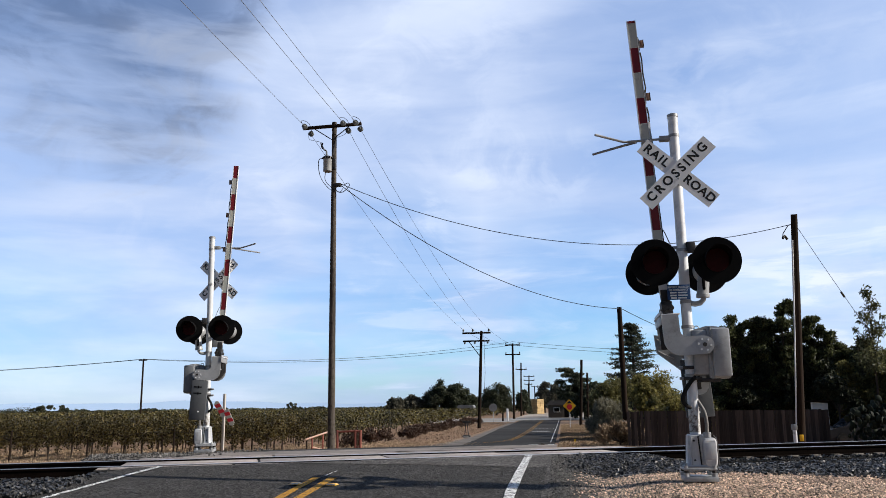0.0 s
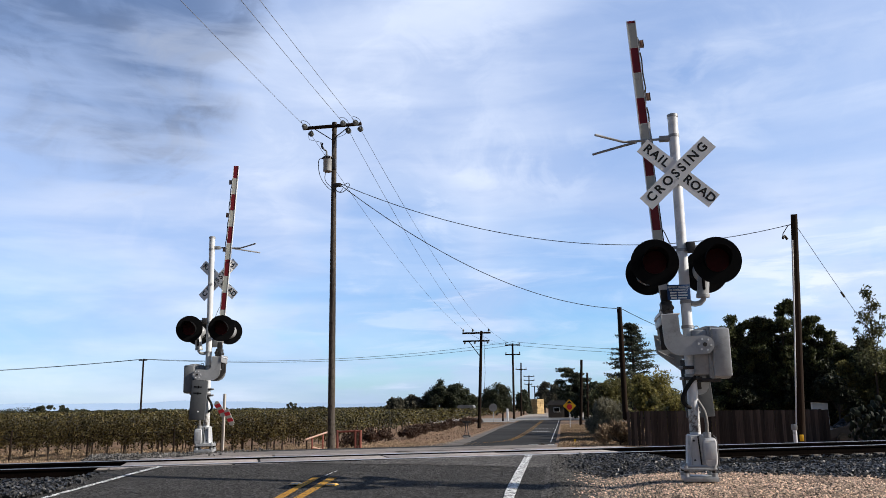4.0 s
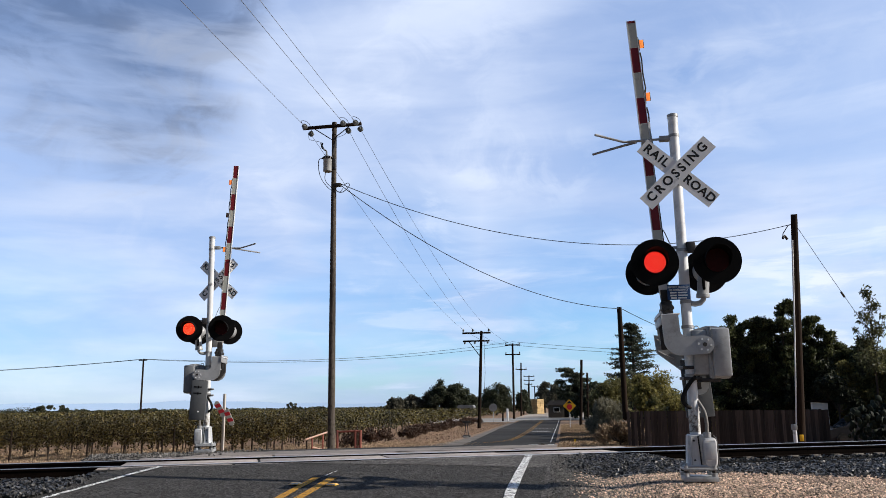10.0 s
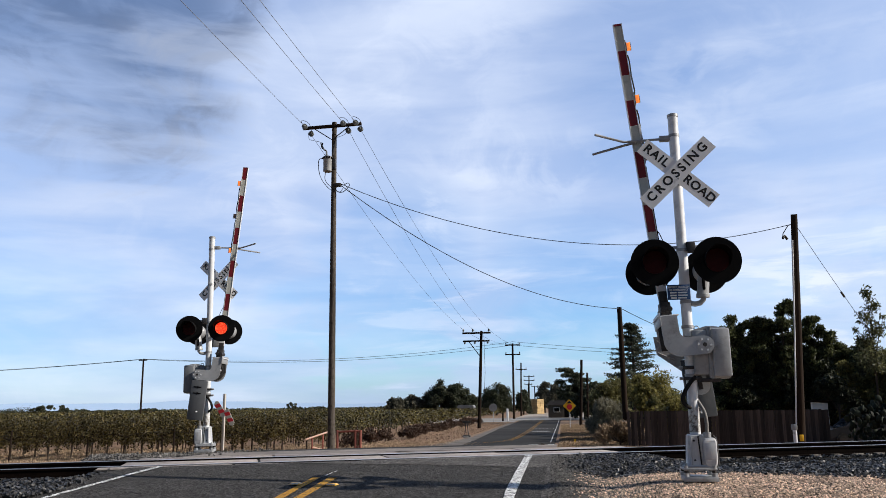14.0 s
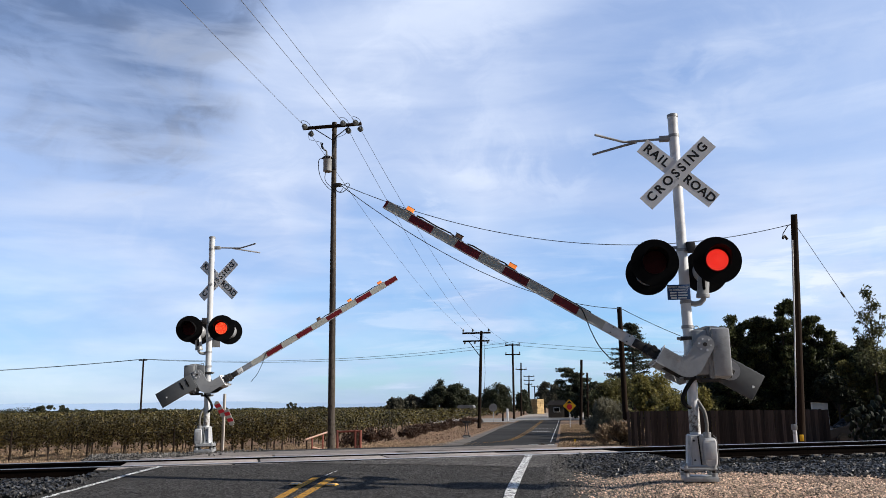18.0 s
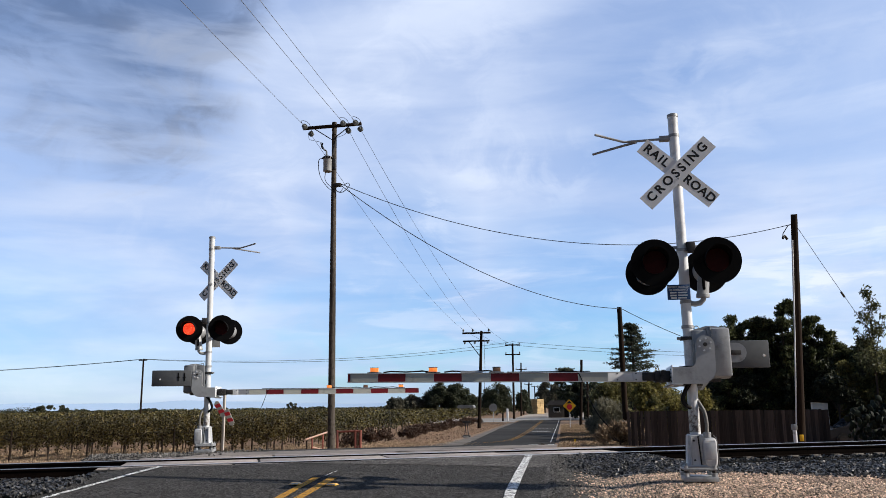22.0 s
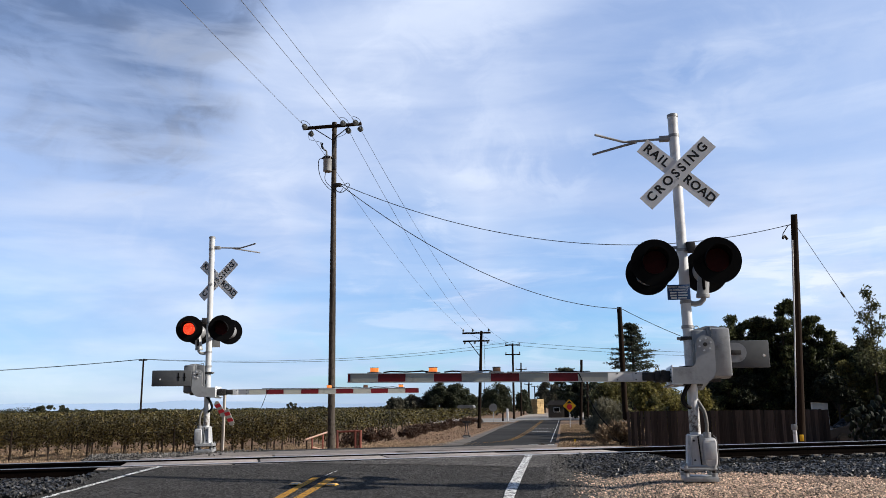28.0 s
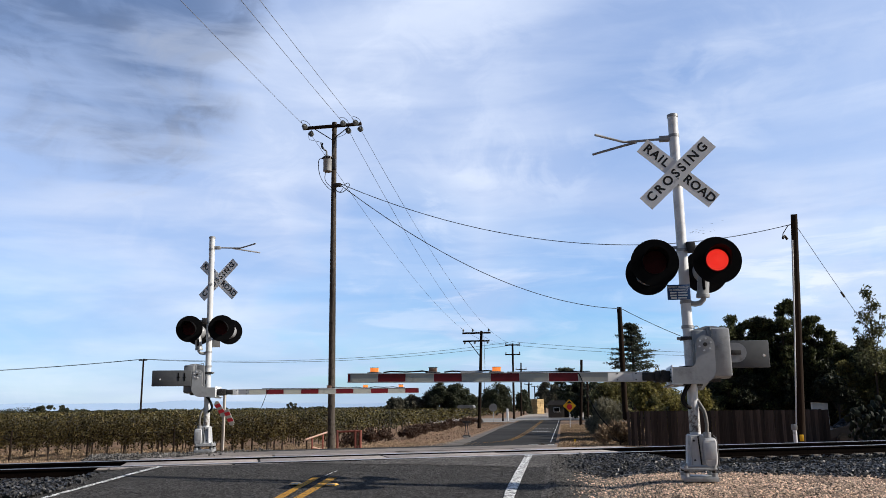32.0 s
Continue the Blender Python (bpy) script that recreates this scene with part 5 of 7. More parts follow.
part("down_lead", Geo().tube([Vector((-8.3, 85.8, 8.5)) - Vector(P2B), Vector((-8.25, 85.8, 4.5)) - Vector(P2B), Vector((-8.4, 85.8, 2.0)) - Vector(P2B), Vector((-8.55, 85.8, 0.5)) - Vector(P2B)], 0.02, 5), CABLE, p2)

FARPOLES = [((-8.8, 143, -1.42), (-8.7, 143, 11.9), 1.35, (11.6, 9.9)), ((-10.0, 190, -1.42), (-9.7, 190, 10.9), 1.3, (9.3,)), ((-10.2, 240, -1.42), (-10.0, 240, 9.7), 1.6, (9.4, 8.2)),
            ((-12.6, 290, -1.42), (-12.4, 290, 8.7), 1.4, (8.4,)), ((-12, 340, -1.42), (-12, 340, 9), 1.4, (8.7,))]
for b, t, half, zs in FARPOLES:
    p = pole("distant wooden utility pole with crossarm beside the road", b, t, 0.22, 0.16)
    for z in zs:
        crossarm(p, b, (t[0], t[1], z), half, 0, 0.1)
        for s in (-0.9, 0.9):
            insulator(p, (t[0] - b[0] + s * half, -0.17, z - b[2] + 0.08), 0.4)
lp = pole("thin distant pole standing in the vineyard", (-66.7, 120, -1.42), (-66.75, 120, 8.95), 0.16, 0.13)
crossarm(lp, (-66.7, 120, -1.42), (-66.75, 120, 8.8), 0.7, 0, 0.08)

R2B, R2T = (10.31, 38.0, -1.2), (10.7, 37.0, 9.28)
r2 = pole("dark wooden pole with a conduit before the fence", R2B, R2T, 0.19, 0.14)
part("conduit", Geo().tube([(-0.19, -0.2, 0.9), (0.0, -0.68, 5), (0.2, -1.05, 9.3)], 0.032, 8), MAST, r2, "pale vertical conduit")
part("meter_box", Geo().box(-0.38, -0.16, -0.3, -0.1, 0.9, 1.15, 0.02), TANK, r2)
part("meter_stub", Geo().tube([(-0.26, -0.2, 0.1), (-0.26, -0.2, 0.95)], 0.09, 10), MAST, r2)
part("warning_tag", Geo().box(-0.1, 0.08, -0.26, -0.245, 0.42, 0.7, 0.003), SIGN_YELLOW, r2, "yellow tag")
part("weather_head", Geo().tube([(0.0, -1.0, 9.35), (-0.12, -1.05, 9.5), (-0.22, -1.1, 9.38)], 0.06, 8), DARK_STEEL, r2)
part("service_lead", Geo().tube([(0.25, -1.0, 10.05), (0.05, -1.1, 9.95), (-0.2, -1.15, 9.6), (-0.25, -1.15, 9.35)], 0.02, 6), CABLE, r2)
r1 = pole("dark wooden pole at the end of the fence", (3.36, 46, -1.4), (3.31, 45.5, 6.3), 0.17, 0.13)
part("warning_tag", Geo().box(-0.3, 0.1, -0.25, -0.235, 1.3, 1.42, 0.003), POST_WOOD, r1)
pole("plain wooden pole beside the road", (1.87, 97, -1.42), (2.28, 97, 6.2), 0.19, 0.15)
pole("plain wooden pole behind the hedge", (3.54, 125, -1.42), (3.71, 125, 5.75), 0.2, 0.16)


def wire(p, q, sag, r=0.008, name="overhead_wire", label="thin overhead wire strung between poles", n=24, mat=None):
    p, q = Vector(p), Vector(q)
    pts = [p.lerp(q, k / n) - Vector((0, 0, sag * 4 * (k / n) * (1 - k / n))) for k in range(n + 1)]
    o = pts[0].copy()
    g = Geo().tube([x - o for x in pts], r, 5)
    return tagged(part(name, g, mat or WIRE, at=Matrix.Translation(o)), label, "wire", "overhead wires")


for q, s in zip(TOPS1, TOPS2):
    wire(Vector(q) + Vector((0.14, 0.35, -0.3)), Vector(s) + Vector((0, 0, 0.1)), 0.9, 0.009)
BACK = [(-10.45, -30, 13.9), (-8.80, -30, 13.9), (-8.25, -30, 13.9)]
for q, s in zip(TOPS1, BACK):
    wire(Vector(q) + Vector((0, -0.38, -0.06)), s, 0.75, 0.0095, mat=BARE_WIRE)
for k, (q, b) in enumerate(zip(TOPS2, (-9.9, -8.8, -7.5))):
    wire(Vector(q) + Vector((0, 0, 0.1)), (b, 143, 11.8), 0.6, 0.012)
DROP = Vector((-9.5, 33.2, 10.75))
wire(DROP, (10.55, 37.1, 8.85), 1.75, 0.016, "service_cable", "thick black service cable hanging between two poles", 40, CABLE)
wire(DROP + Vector((0.05, 0, -0.1)), (3.3, 45.4, 6.2), 1.25, 0.018, "service_cable", "thick black service cable hanging between two poles", 40, CABLE)
wire((3.35, 45.5, 6.25), (9.3, 50, 4.1), 0.15, 0.018, "service_cable", "black service cable running from a pole to the trees", 16, CABLE)
wire((10.75, 37.0, 8.75), (16.1, 44, 4.0), 0.05, 0.012, "guy_wire", "taut guy wire with a strain insulator", 12)
tagged(part("guy_insulator", Geo().tube([(0, 0, 0), (0.22, 0.28, -0.2)], 0.05, 8), DARK_STEEL, at=Matrix.Translation((13.6, 40.75, 6.15))), "small dark strain insulator on a guy wire", "insulator")
for z in (0.0, -0.3):
    wire((-110, 118, 7.2 + z * 0.3), (-66.75, 119.8, 9.0 + z * 0.2), 0.35, 0.03)
    wire((-66.75, 119.8, 9.0 + z * 0.2), (-8.7, 143, 12.2 + z * 2), 1.5, 0.03)
    wire((-8.7, 143, 12.2 + z * 2), (60, 150, 9.6 + z * 2), 1.2, 0.03)


# ------------------------------------------------------------------ signs, gate and fence
def striped_marker():
    t = thing("striped_marker", "old red and white striped board on a pale wooden post", "marker sign", pose(-10.1, 23.0, -0.3))
    part("post", Geo().box(-0.035, 0.035, -0.035, 0.035, 0, 1.66, 0.008), POST_WOOD, t)
    for ang, x, z, n, w in ((-55, -0.1, 1.2, 2, 0.17), (-62, 0.2, 0.95, 2, 0.16)):
        turn = Matrix.Translation((x, -0.07, z)) @ Matrix.Rotation(-radians(ang), 4, "Y")
        b = part("board", Geo().prism([(-0.24, -w / 2), (0.2, -w / 2), (0.26, 0), (0.2, w / 2), (-0.24, w / 2), (-0.28, 0.02)], 0, 0.02).moved(turn), BOOM_WHITE, t)
        for k in range(n):
            c = -0.16 + k * 0.2
            part("red_band", Geo().prism([(c - 0.05, -w / 2), (c + 0.06, -w / 2), (c + 0.11, w / 2), (c, w / 2)], -0.004, -0.001).moved(turn), SIGN_RED, b)
    return t


striped_marker()


def pipe_gate():
    t = thing("pipe_gate", "low rusty red pipe barrier at the vineyard corner", "pipe gate", pose(-9.8, 36.0, -1.15))
    for x in (-0.5, 0.35, 0.58):
        part("post", Geo().tube([(x, 0, 0), (x, 0, 1.05)], 0.055, 10), GATE_RED, t)
    part("rail_bar", Geo().tube([(-0.5, 0, 0.98), (0.58, 0, 1.0)], 0.045, 10), GATE_RED, t)
    part("rail_bar", Geo().tube([(0.35, 0, 0.3), (0.58, 0, 0.3)], 0.035, 8), GATE_RED, t)
    return t


pipe_gate()
t = thing("swing_bar", "faded pink swing barrier standing open", "pipe gate", pose(-11.0, 35.6, -1.1))
part("bar", Geo().tube([(-0.55, -0.4, 0.62), (0.5, 0.4, 1.0)], 0.04, 10), GATE_PALE, t)
part("bar", Geo().tube([(-0.3, -0.2, 0.28), (0.55, 0.4, 0.02)], 0.035, 10), GATE_PALE, t)
part("stay", Geo().tube([(0.1, 0.1, 0.05), (0.1, 0.1, 0.85)], 0.04, 8), GATE_RED, t)
part("stay", Geo().tube([(-0.3, -0.2, 0.0), (-0.3, -0.2, 0.7)], 0.035, 8), GATE_RED, t)


def post_sign(name, label, category, at, h, board, mat, r=0.03):
    t = thing(name, label, category, at)
    part("post", Geo().tube([(0, 0, 0), (0, 0, h)], r, 8), GREY, t)
    part("board", Geo().prism(board, -0.05, -0.035), mat, t)
    return t


d = 0.68
t = post_sign("warning_sign", "yellow diamond stop-ahead sign on a steel post", "road sign", pose(0.55, 85, -1.42), 2.2, [(-d, 2.25), (0, 2.25 - d), (d, 2.25), (0, 2.25 + d)], SIGN_YELLOW, 0.04)
part("stop_symbol", Geo().prism(arc(0, 2.13, 0.3, 22.5, 337.5, 7), -0.06, -0.052), SIGN_RED, t)
part("arrow_symbol", Geo().prism([(-0.28, 2.5), (0.28, 2.5), (0, 2.78)], -0.06, -0.052), SIGN_BLACK, t)
t = post_sign("stop_sign", "bare back of an octagonal sign on a post", "road sign", pose(-10.45, 120, -1.42), 2.4, arc(0, 2.1, 0.62, 22.5, 337.5, 7), SIGN_BACK, 0.04)
t = thing("marker_post", "plain white post beside the road", "post", pose(-8.9, 128, -1.42))
part("post", Geo().box(-0.16, 0.16, -0.1, 0.1, 0, 1.9, 0.03), SIGN_WHITE, t)
t = thing("marker_post", "short dark post beside the road", "post", pose(-9.5, 126, -1.42))
part("post", Geo().box(-0.13, 0.13, -0.1, 0.1, 0, 1.2, 0.03), POLE_WOOD, t)
t = thing("sign_stand", "small dark temporary stand on two legs", "sign stand", pose(-7.25, 60, -1.42))
for s in (-1, 1):
    part("leg", Geo().tube([(s * 0.14, 0, 0.15), (s * 0.05, 0, 1.15)], 0.03, 6), DARK_STEEL, t)
part("base", Geo().box(-0.28, 0.28, -0.2, 0.2, 0, 0.22, 0.05), DARK_STEEL, t)
part("base_lip", Geo().box(-0.25, 0.2, -0.22, -0.2, 0.02, 0.14, 0.01), TANK, t)
part("cross_bar", Geo().box(-0.3, 0.3, -0.03, 0.03, 1.1, 1.25, 0.01), DARK_STEEL, t)
for x, y in ((0.55, 48.5), (2.62, 35.5)):
    t = thing("marker_flag", "short yellow utility marker in the verge", "marker", pose(x, y, float(ground_z(x, y))))
    part("stake", Geo().tube([(0, 0, 0), (0.02, 0, 0.3)], 0.012, 6), SIGN_YELLOW, t)
    part("flag", Geo().prism([(-0.06, 0.12), (0.07, 0.14), (0.05, 0.25), (-0.03, 0.28)], -0.012, 0.012), SIGN_YELLOW, t)



def fence():
    a, b = Vector((3.3, 43.0, 0)), Vector((12.8, 42.25, 0))
    n = int((b - a).length / 0.165)
    t = thing("board_fence", "dark weathered board fence behind the track", "fence")
    d = (b - a) / n
    ang = math.degrees(math.atan2(d.y, d.x))
    rng = random.Random(5)
    meshes = []
    for k in range(6):
        w = 0.075 + 0.004 * k
        top = 1.78 + 0.02 * rng.uniform(-1, 1)
        meshes.append(mesh_of("board", Geo().prism([(-w, 0), (w, 0), (w, top - 0.02), (w * 0.75, top), (-w * 0.75, top), (-w, top - 0.02)], -0.012, 0.012), FENCE_WOOD, 0))
    for k in range(n + 1):
        p = a + d * k
        o = new("board", meshes[rng.randrange(6)])
        o.parent = t
        o.matrix_basis = pose(p.x, p.y + rng.uniform(-0.012, 0.012), -1.25 + rng.uniform(-0.02, 0.02), rng.uniform(-0.5, 0.5), rng.uniform(-0.8, 0.8), ang + rng.uniform(-1.5, 1.5))
    for z in (-0.9, 0.2):
        g = Geo().box(0, (b - a).length, 0.02, 0.07, z - 0.045, z + 0.045).moved(Matrix.Translation((a.x, a.y, 0)) @ Matrix.Rotation(radians(ang), 4, "Z"))
        part("fence_rail", g, FENCE_WOOD, t, smooth=0)
    for k in range(7):
        p = a.lerp(b, k / 6)
        part("fence_post", Geo().box(-0.05, 0.05, 0.07, 0.17, -1.3, 0.45, 0.008).moved(Matrix.Translation((p.x, p.y, 0))), FENCE_WOOD, t)


fence()


# ------------------------------------------------------------------ plants
def leaf_cloud(rng, centres, normals, size, aspect=1.8, droop=0.3, spread=0.0):
    """Quads bent along the middle, one for each centre."""
    n = len(centres)
    d = rng.normal(0, 1, (n, 3)) + normals * 0.6
    d[:, 2] -= droop
    d /= np.linalg.norm(d, axis=1)[:, None] + 1e-9
    e = np.cross(d, rng.normal(0, 1, (n, 3)))
    e /= np.linalg.norm(e, axis=1)[:, None] + 1e-9
    s = size * rng.uniform(0.6, 1.35, (n, 1))
    L, W = d * s * aspect * 0.5, e * s * 0.5
    V = np.stack([centres - L, centres + W * 0.9 - L * 0.1, centres + L, centres - W * 0.9 - L * 0.1], 1)
    return V.reshape(-1, 3)


def cloud_geo(V):
    g = Geo()
    g.v = V.tolist()
    g.f = np.arange(len(V)).reshape(-1, 4).tolist()
    return g


def lobes_to_leaves(rng, lobes, n, size, aspect=1.8, inner=0.35, droop=0.3):
    """Leaves spread through a set of ellipsoids (x, y, z, rx, ry, rz), thinned by noise so that gaps show."""
    lobes = np.array(lobes, float)
    w = lobes[:, 3] * lobes[:, 5]
    pick = rng.choice(len(lobes), n, p=w / w.sum())
    d = rng.normal(0, 1, (n, 3))
    d /= np.linalg.norm(d, axis=1)[:, None]
    r = inner + (1 - inner) * rng.uniform(0, 1, (n, 1)) ** 0.6
    r *= 1 + 0.16 * np.sin(d[:, :1] * 9 + pick[:, None]) + 0.12 * np.sin(d[:, 2:] * 13 + d[:, 1:2] * 7)
    c = lobes[pick, :3] + d * r * lobes[pick, 3:]
    return leaf_cloud(rng, c, d, size, aspect, droop)


def tree(name, label, category, x, y, base_z, trunk_h, trunk_r, lobes, leaf_mat, n, size, seed, aspect=1.8, limbs=5, inner=0.35, droop=0.3, group=""):
    """Lobes are in metres from the foot of the trunk."""
    rng = np.random.default_rng(seed)
    t = thing(name, label, category, pose(x, y, base_z), group)
    bend = rng.uniform(-0.1, 0.1, 2) * trunk_h
    g = Geo().tube([(0, 0, -0.1), (bend[0] * 0.3, bend[1] * 0.3, trunk_h * 0.4), (bend[0], bend[1], trunk_h)], [trunk_r, trunk_r * 0.8, trunk_r * 0.55], 10)
    top = Vector((bend[0], bend[1], trunk_h * 0.9))
    idx = rng.permutation(len(lobes))[:limbs]
    for k in idx:
        q = Vector(lobes[k][:3])
        mid = top.lerp(q, 0.5) + Vector((0, 0, -0.1 * trunk_h))
        g.tube([top * 0.75, mid, q], [trunk_r * 0.5, trunk_r * 0.32, trunk_r * 0.12], 6)
    part("trunk", g, BARK, t)
    part("crown", cloud_geo(lobes_to_leaves(rng, lobes, n, size, aspect, inner, droop)), leaf_mat, t, smooth=0)
    return t


def random_lobes(seed, w, d, z0, z1, n, r):
    rng = random.Random(seed)
    out = []
    for k in range(n):
        a = rng.uniform(0, 2 * math.pi)
        q = math.sqrt(rng.uniform(0, 1))
        h = rng.uniform(0, 1)
        taper = math.sqrt(max(0.08, 1 - (2 * h - 0.85) ** 2 * 0.8))
        s = r * rng.uniform(0.7, 1.25)
        out.append((w * q * math.cos(a) * taper, d * q * math.sin(a) * taper, z0 + (z1 - z0) * h, s, s, s * rng.uniform(0.7, 0.95)))
    return out


def dome_lobes(seed, w, d, h, n, r):
    """Lobes of a broad round-topped crown that hangs low."""
    rng = random.Random(seed)
    out = []
    for k in range(n):
        a, q = rng.uniform(0, 2 * math.pi), math.sqrt(rng.uniform(0, 1))
        top = (h - r * 0.7) * math.sqrt(max(0.05, 1 - 0.8 * q * q))
        s = r * rng.uniform(0.7, 1.2)
        out.append((w * q * math.cos(a), d * q * math.sin(a), top * rng.uniform(0.35, 1.0), s, s, s * 0.8))
    return out


# vines
def vine_leaves(rng, n, w=0.9, z0=0.56, z1=1.82):
    x = rng.uniform(-w, w, n)
    h = rng.uniform(0, 1, n)
    y = rng.normal(0, 0.3, n) * (0.5 + 0.8 * np.sin(h * 2.6))
    z = z0 + (z1 - z0) * h ** 0.72 + 0.16 * np.sin(x * 5 + rng.uniform(0, 6)) + 0.1 * np.sin(x * 11)
    c = np.stack([x, y, z], -1)
    nrm = np.stack([np.zeros(n), np.sign(y), np.full(n, 0.4)], -1)
    return leaf_cloud(rng, c, nrm, 0.07, 1.2, 0.5)


def vine_trunk(rng):
    g = Geo()
    a, b = rng.uniform(-0.06, 0.06, 2)
    g.tube([(0, 0, -0.05), (a, b, 0.4), (a * 0.4, 0, 0.85), (a * 0.2, 0, 1.0)], [0.05, 0.04, 0.042, 0.04], 7)
    for s in (-1, 1):
        g.tube([(a * 0.2, 0, 0.95), (s * 0.35, 0.02, 1.08), (s * 0.8, 0, 1.1)], [0.035, 0.028, 0.02], 6)
    return g


VINE_U0 = 25.3
vine_rng = np.random.default_rng(11)
vine_models = []
for k in range(4):
    vine_models.append((mesh_of("trunk", vine_trunk(vine_rng), BARK), mesh_of("crown", cloud_geo(vine_leaves(vine_rng, 2500)), VINE, 0)))


def grapevines():
    rng = random.Random(21)
    for r in range(3):
        for k in range(34):
            v = -31 + k * 1.62 + r * 0.5
            x, y = from_track(VINE_U0 + r * 2.6, v)
            if x > -13.0:
                continue
            t = thing("grapevine", "leafy grapevine with a bare trunk in a vineyard row", "grapevine", pose(x, y, float(ground_z(x, y)), 0, 0, 22.76 + (180 if k % 2 else 0)), "grapevines of the front rows")
            tr, cr = vine_models[rng.randrange(4)]
            for nm, me in (("trunk", tr), ("crown", cr)):
                o = new(nm, me)
                o.parent = t


grapevines()


def vineyard_rows():
    """All rows behind the first three, joined."""
    rng = np.random.default_rng(31)
    V = []
    gt = Geo()
    u = VINE_U0 + 3 * 2.6
    while u < 420:
        dist = u + 12
        v0, v1 = -0.62 * dist - 22, 0.42 * u + 30
        size = 0.08 + 0.0024 * (u - 25)
        per = max(3.0, 170 * (0.12 / size) ** 1.8)
        gap = 2.6 if u < 90 else (6 if u < 200 else 14)
        n = int((v1 - v0) * per)
        v = rng.uniform(v0, v1, n)
        h = rng.uniform(0, 1, n) ** 0.8
        uu = u + rng.normal(0, 0.32, n)
        x, y = from_track(uu, v)
        k = x < -13.2 - 0.01 * y
        x, y, h, v = x[k], y[k], h[k], v[k]
        z = ground_z(x, y) + 0.52 + 1.24 * h ** 0.85 + 0.12 * np.sin(v * 1.9 + u)
        c = np.stack([x, y, z], -1)
        V.append(leaf_cloud(rng, c, np.tile([0, -0.5, 0.6], (len(c), 1)), size, 1.15, 0.4))
        if u < 60:
            for vv in np.arange(v0, v1, 1.62):
                x, y = from_track(u, vv)
                if x < -13.2:
                    z = float(ground_z(x, y))
                    gt.tube([(x, y, z), (x + 0.03, y, z + 1.0)], 0.04, 5)
        u += gap
    V = np.concatenate(V)
    tagged(part("vineyard", cloud_geo(V), VINE_FAR, smooth=0), "rows of green and rusty vine foliage to the horizon", "vineyard", kind="stuff")
    tagged(part("vine_trunks", gt, BARK), "bare trunks of the vine rows", "vine trunks", kind="stuff")


vineyard_rows()
for k in range(3):
    x, y = from_track(VINE_U0 - 0.7, -9.75 + (k - 1) * 6.9)
    t = thing("trellis_post", "dark rusty steel trellis post at the vineyard edge", "post", pose(x, y, float(ground_z(x, y)), 0, 2 * math.sin(k * 3), 0), "posts of the vineyard edge")
    part("stake", Geo().tube([(0, 0, -0.1), (0, 0, 1.38)], 0.04, 6), POLE_WOOD, t)


def grass_tufts(name, label, place, n, h, mat, seed, w=0.012):
    rng = np.random.default_rng(seed)
    x, y = place(rng, n)
    n = len(x)
    z = ground_z(x, y)
    a = rng.uniform(0, math.pi, n)
    hh = h * rng.uniform(0.4, 1.3, n)
    lean = rng.normal(0, 0.35, (n, 2)) * hh[:, None]
    dx, dy = np.cos(a) * w * (1 + hh * 2), np.sin(a) * w * (1 + hh * 2)
    V = np.stack([np.stack([x - dx, y - dy, z], -1), np.stack([x + dx, y + dy, z], -1),
                  np.stack([x + lean[:, 0] + dx * 0.3, y + lean[:, 1] + dy * 0.3, z + hh], -1), np.stack([x + lean[:, 0] - dx * 0.3, y + lean[:, 1] - dy * 0.3, z + hh], -1)], 1)
    return tagged(part(name, cloud_geo(V.reshape(-1, 3)), mat, smooth=0), label, "grass", kind="stuff")


grass_tufts("dry_grass", "sun-bleached dry grass on the verge", lambda r, n: (r.uniform(-0.4, 4.2, n), 24 + 75 * r.uniform(0, 1, n) ** 1.5), 60000, 0.1, WEED, 41, 0.014)


def left_verge(r, n):
    y = 36 + 80 * r.uniform(0, 1, n) ** 1.4
    return -7.6 - r.uniform(0, 1, n) * 4.6, y


grass_tufts("dry_grass", "sun-bleached dry grass between road and vines", left_verge, 9000, 0.05, WEED, 42, 0.012)


def vine_edge(r, n):
    v = r.uniform(-34, 14, n)
    u = 20 + 17 * r.uniform(0, 1, n)
    k = np.sin(v * 2.3 + u * 1.7) + np.sin(v * 0.9 - u * 3.1) + r.normal(0, 0.6, n) > 0.1
    return from_track(u[k], v[k])


grass_tufts("dry_grass", "straw-coloured grass under the vines", vine_edge, 130000, 0.085, STRAW, 43, 0.017)

# brown bushes along the edge of the vineyard
bush_rng = random.Random(8)
for k, y in enumerate((45.5, 50.5, 55, 59, 62, 65, 68.5, 71.5, 75, 78, 82, 86, 90, 94, 99, 104, 110)):
    x = -11.9 + bush_rng.uniform(-0.45, 0.4)
    h = bush_rng.uniform(0.5, 0.85)
    tree("bush", "dark reddish-brown bush at the vineyard edge", "bush", x, y, float(ground_z(x, y)), 0.4, 0.05, random_lobes(100 + k, 0.55, 0.5, 0.2, h, 9, 0.34), BROWN_BUSH, 1500, 0.085, 200 + k, 1.6, 4, 0.2, group="bushes along the vineyard")

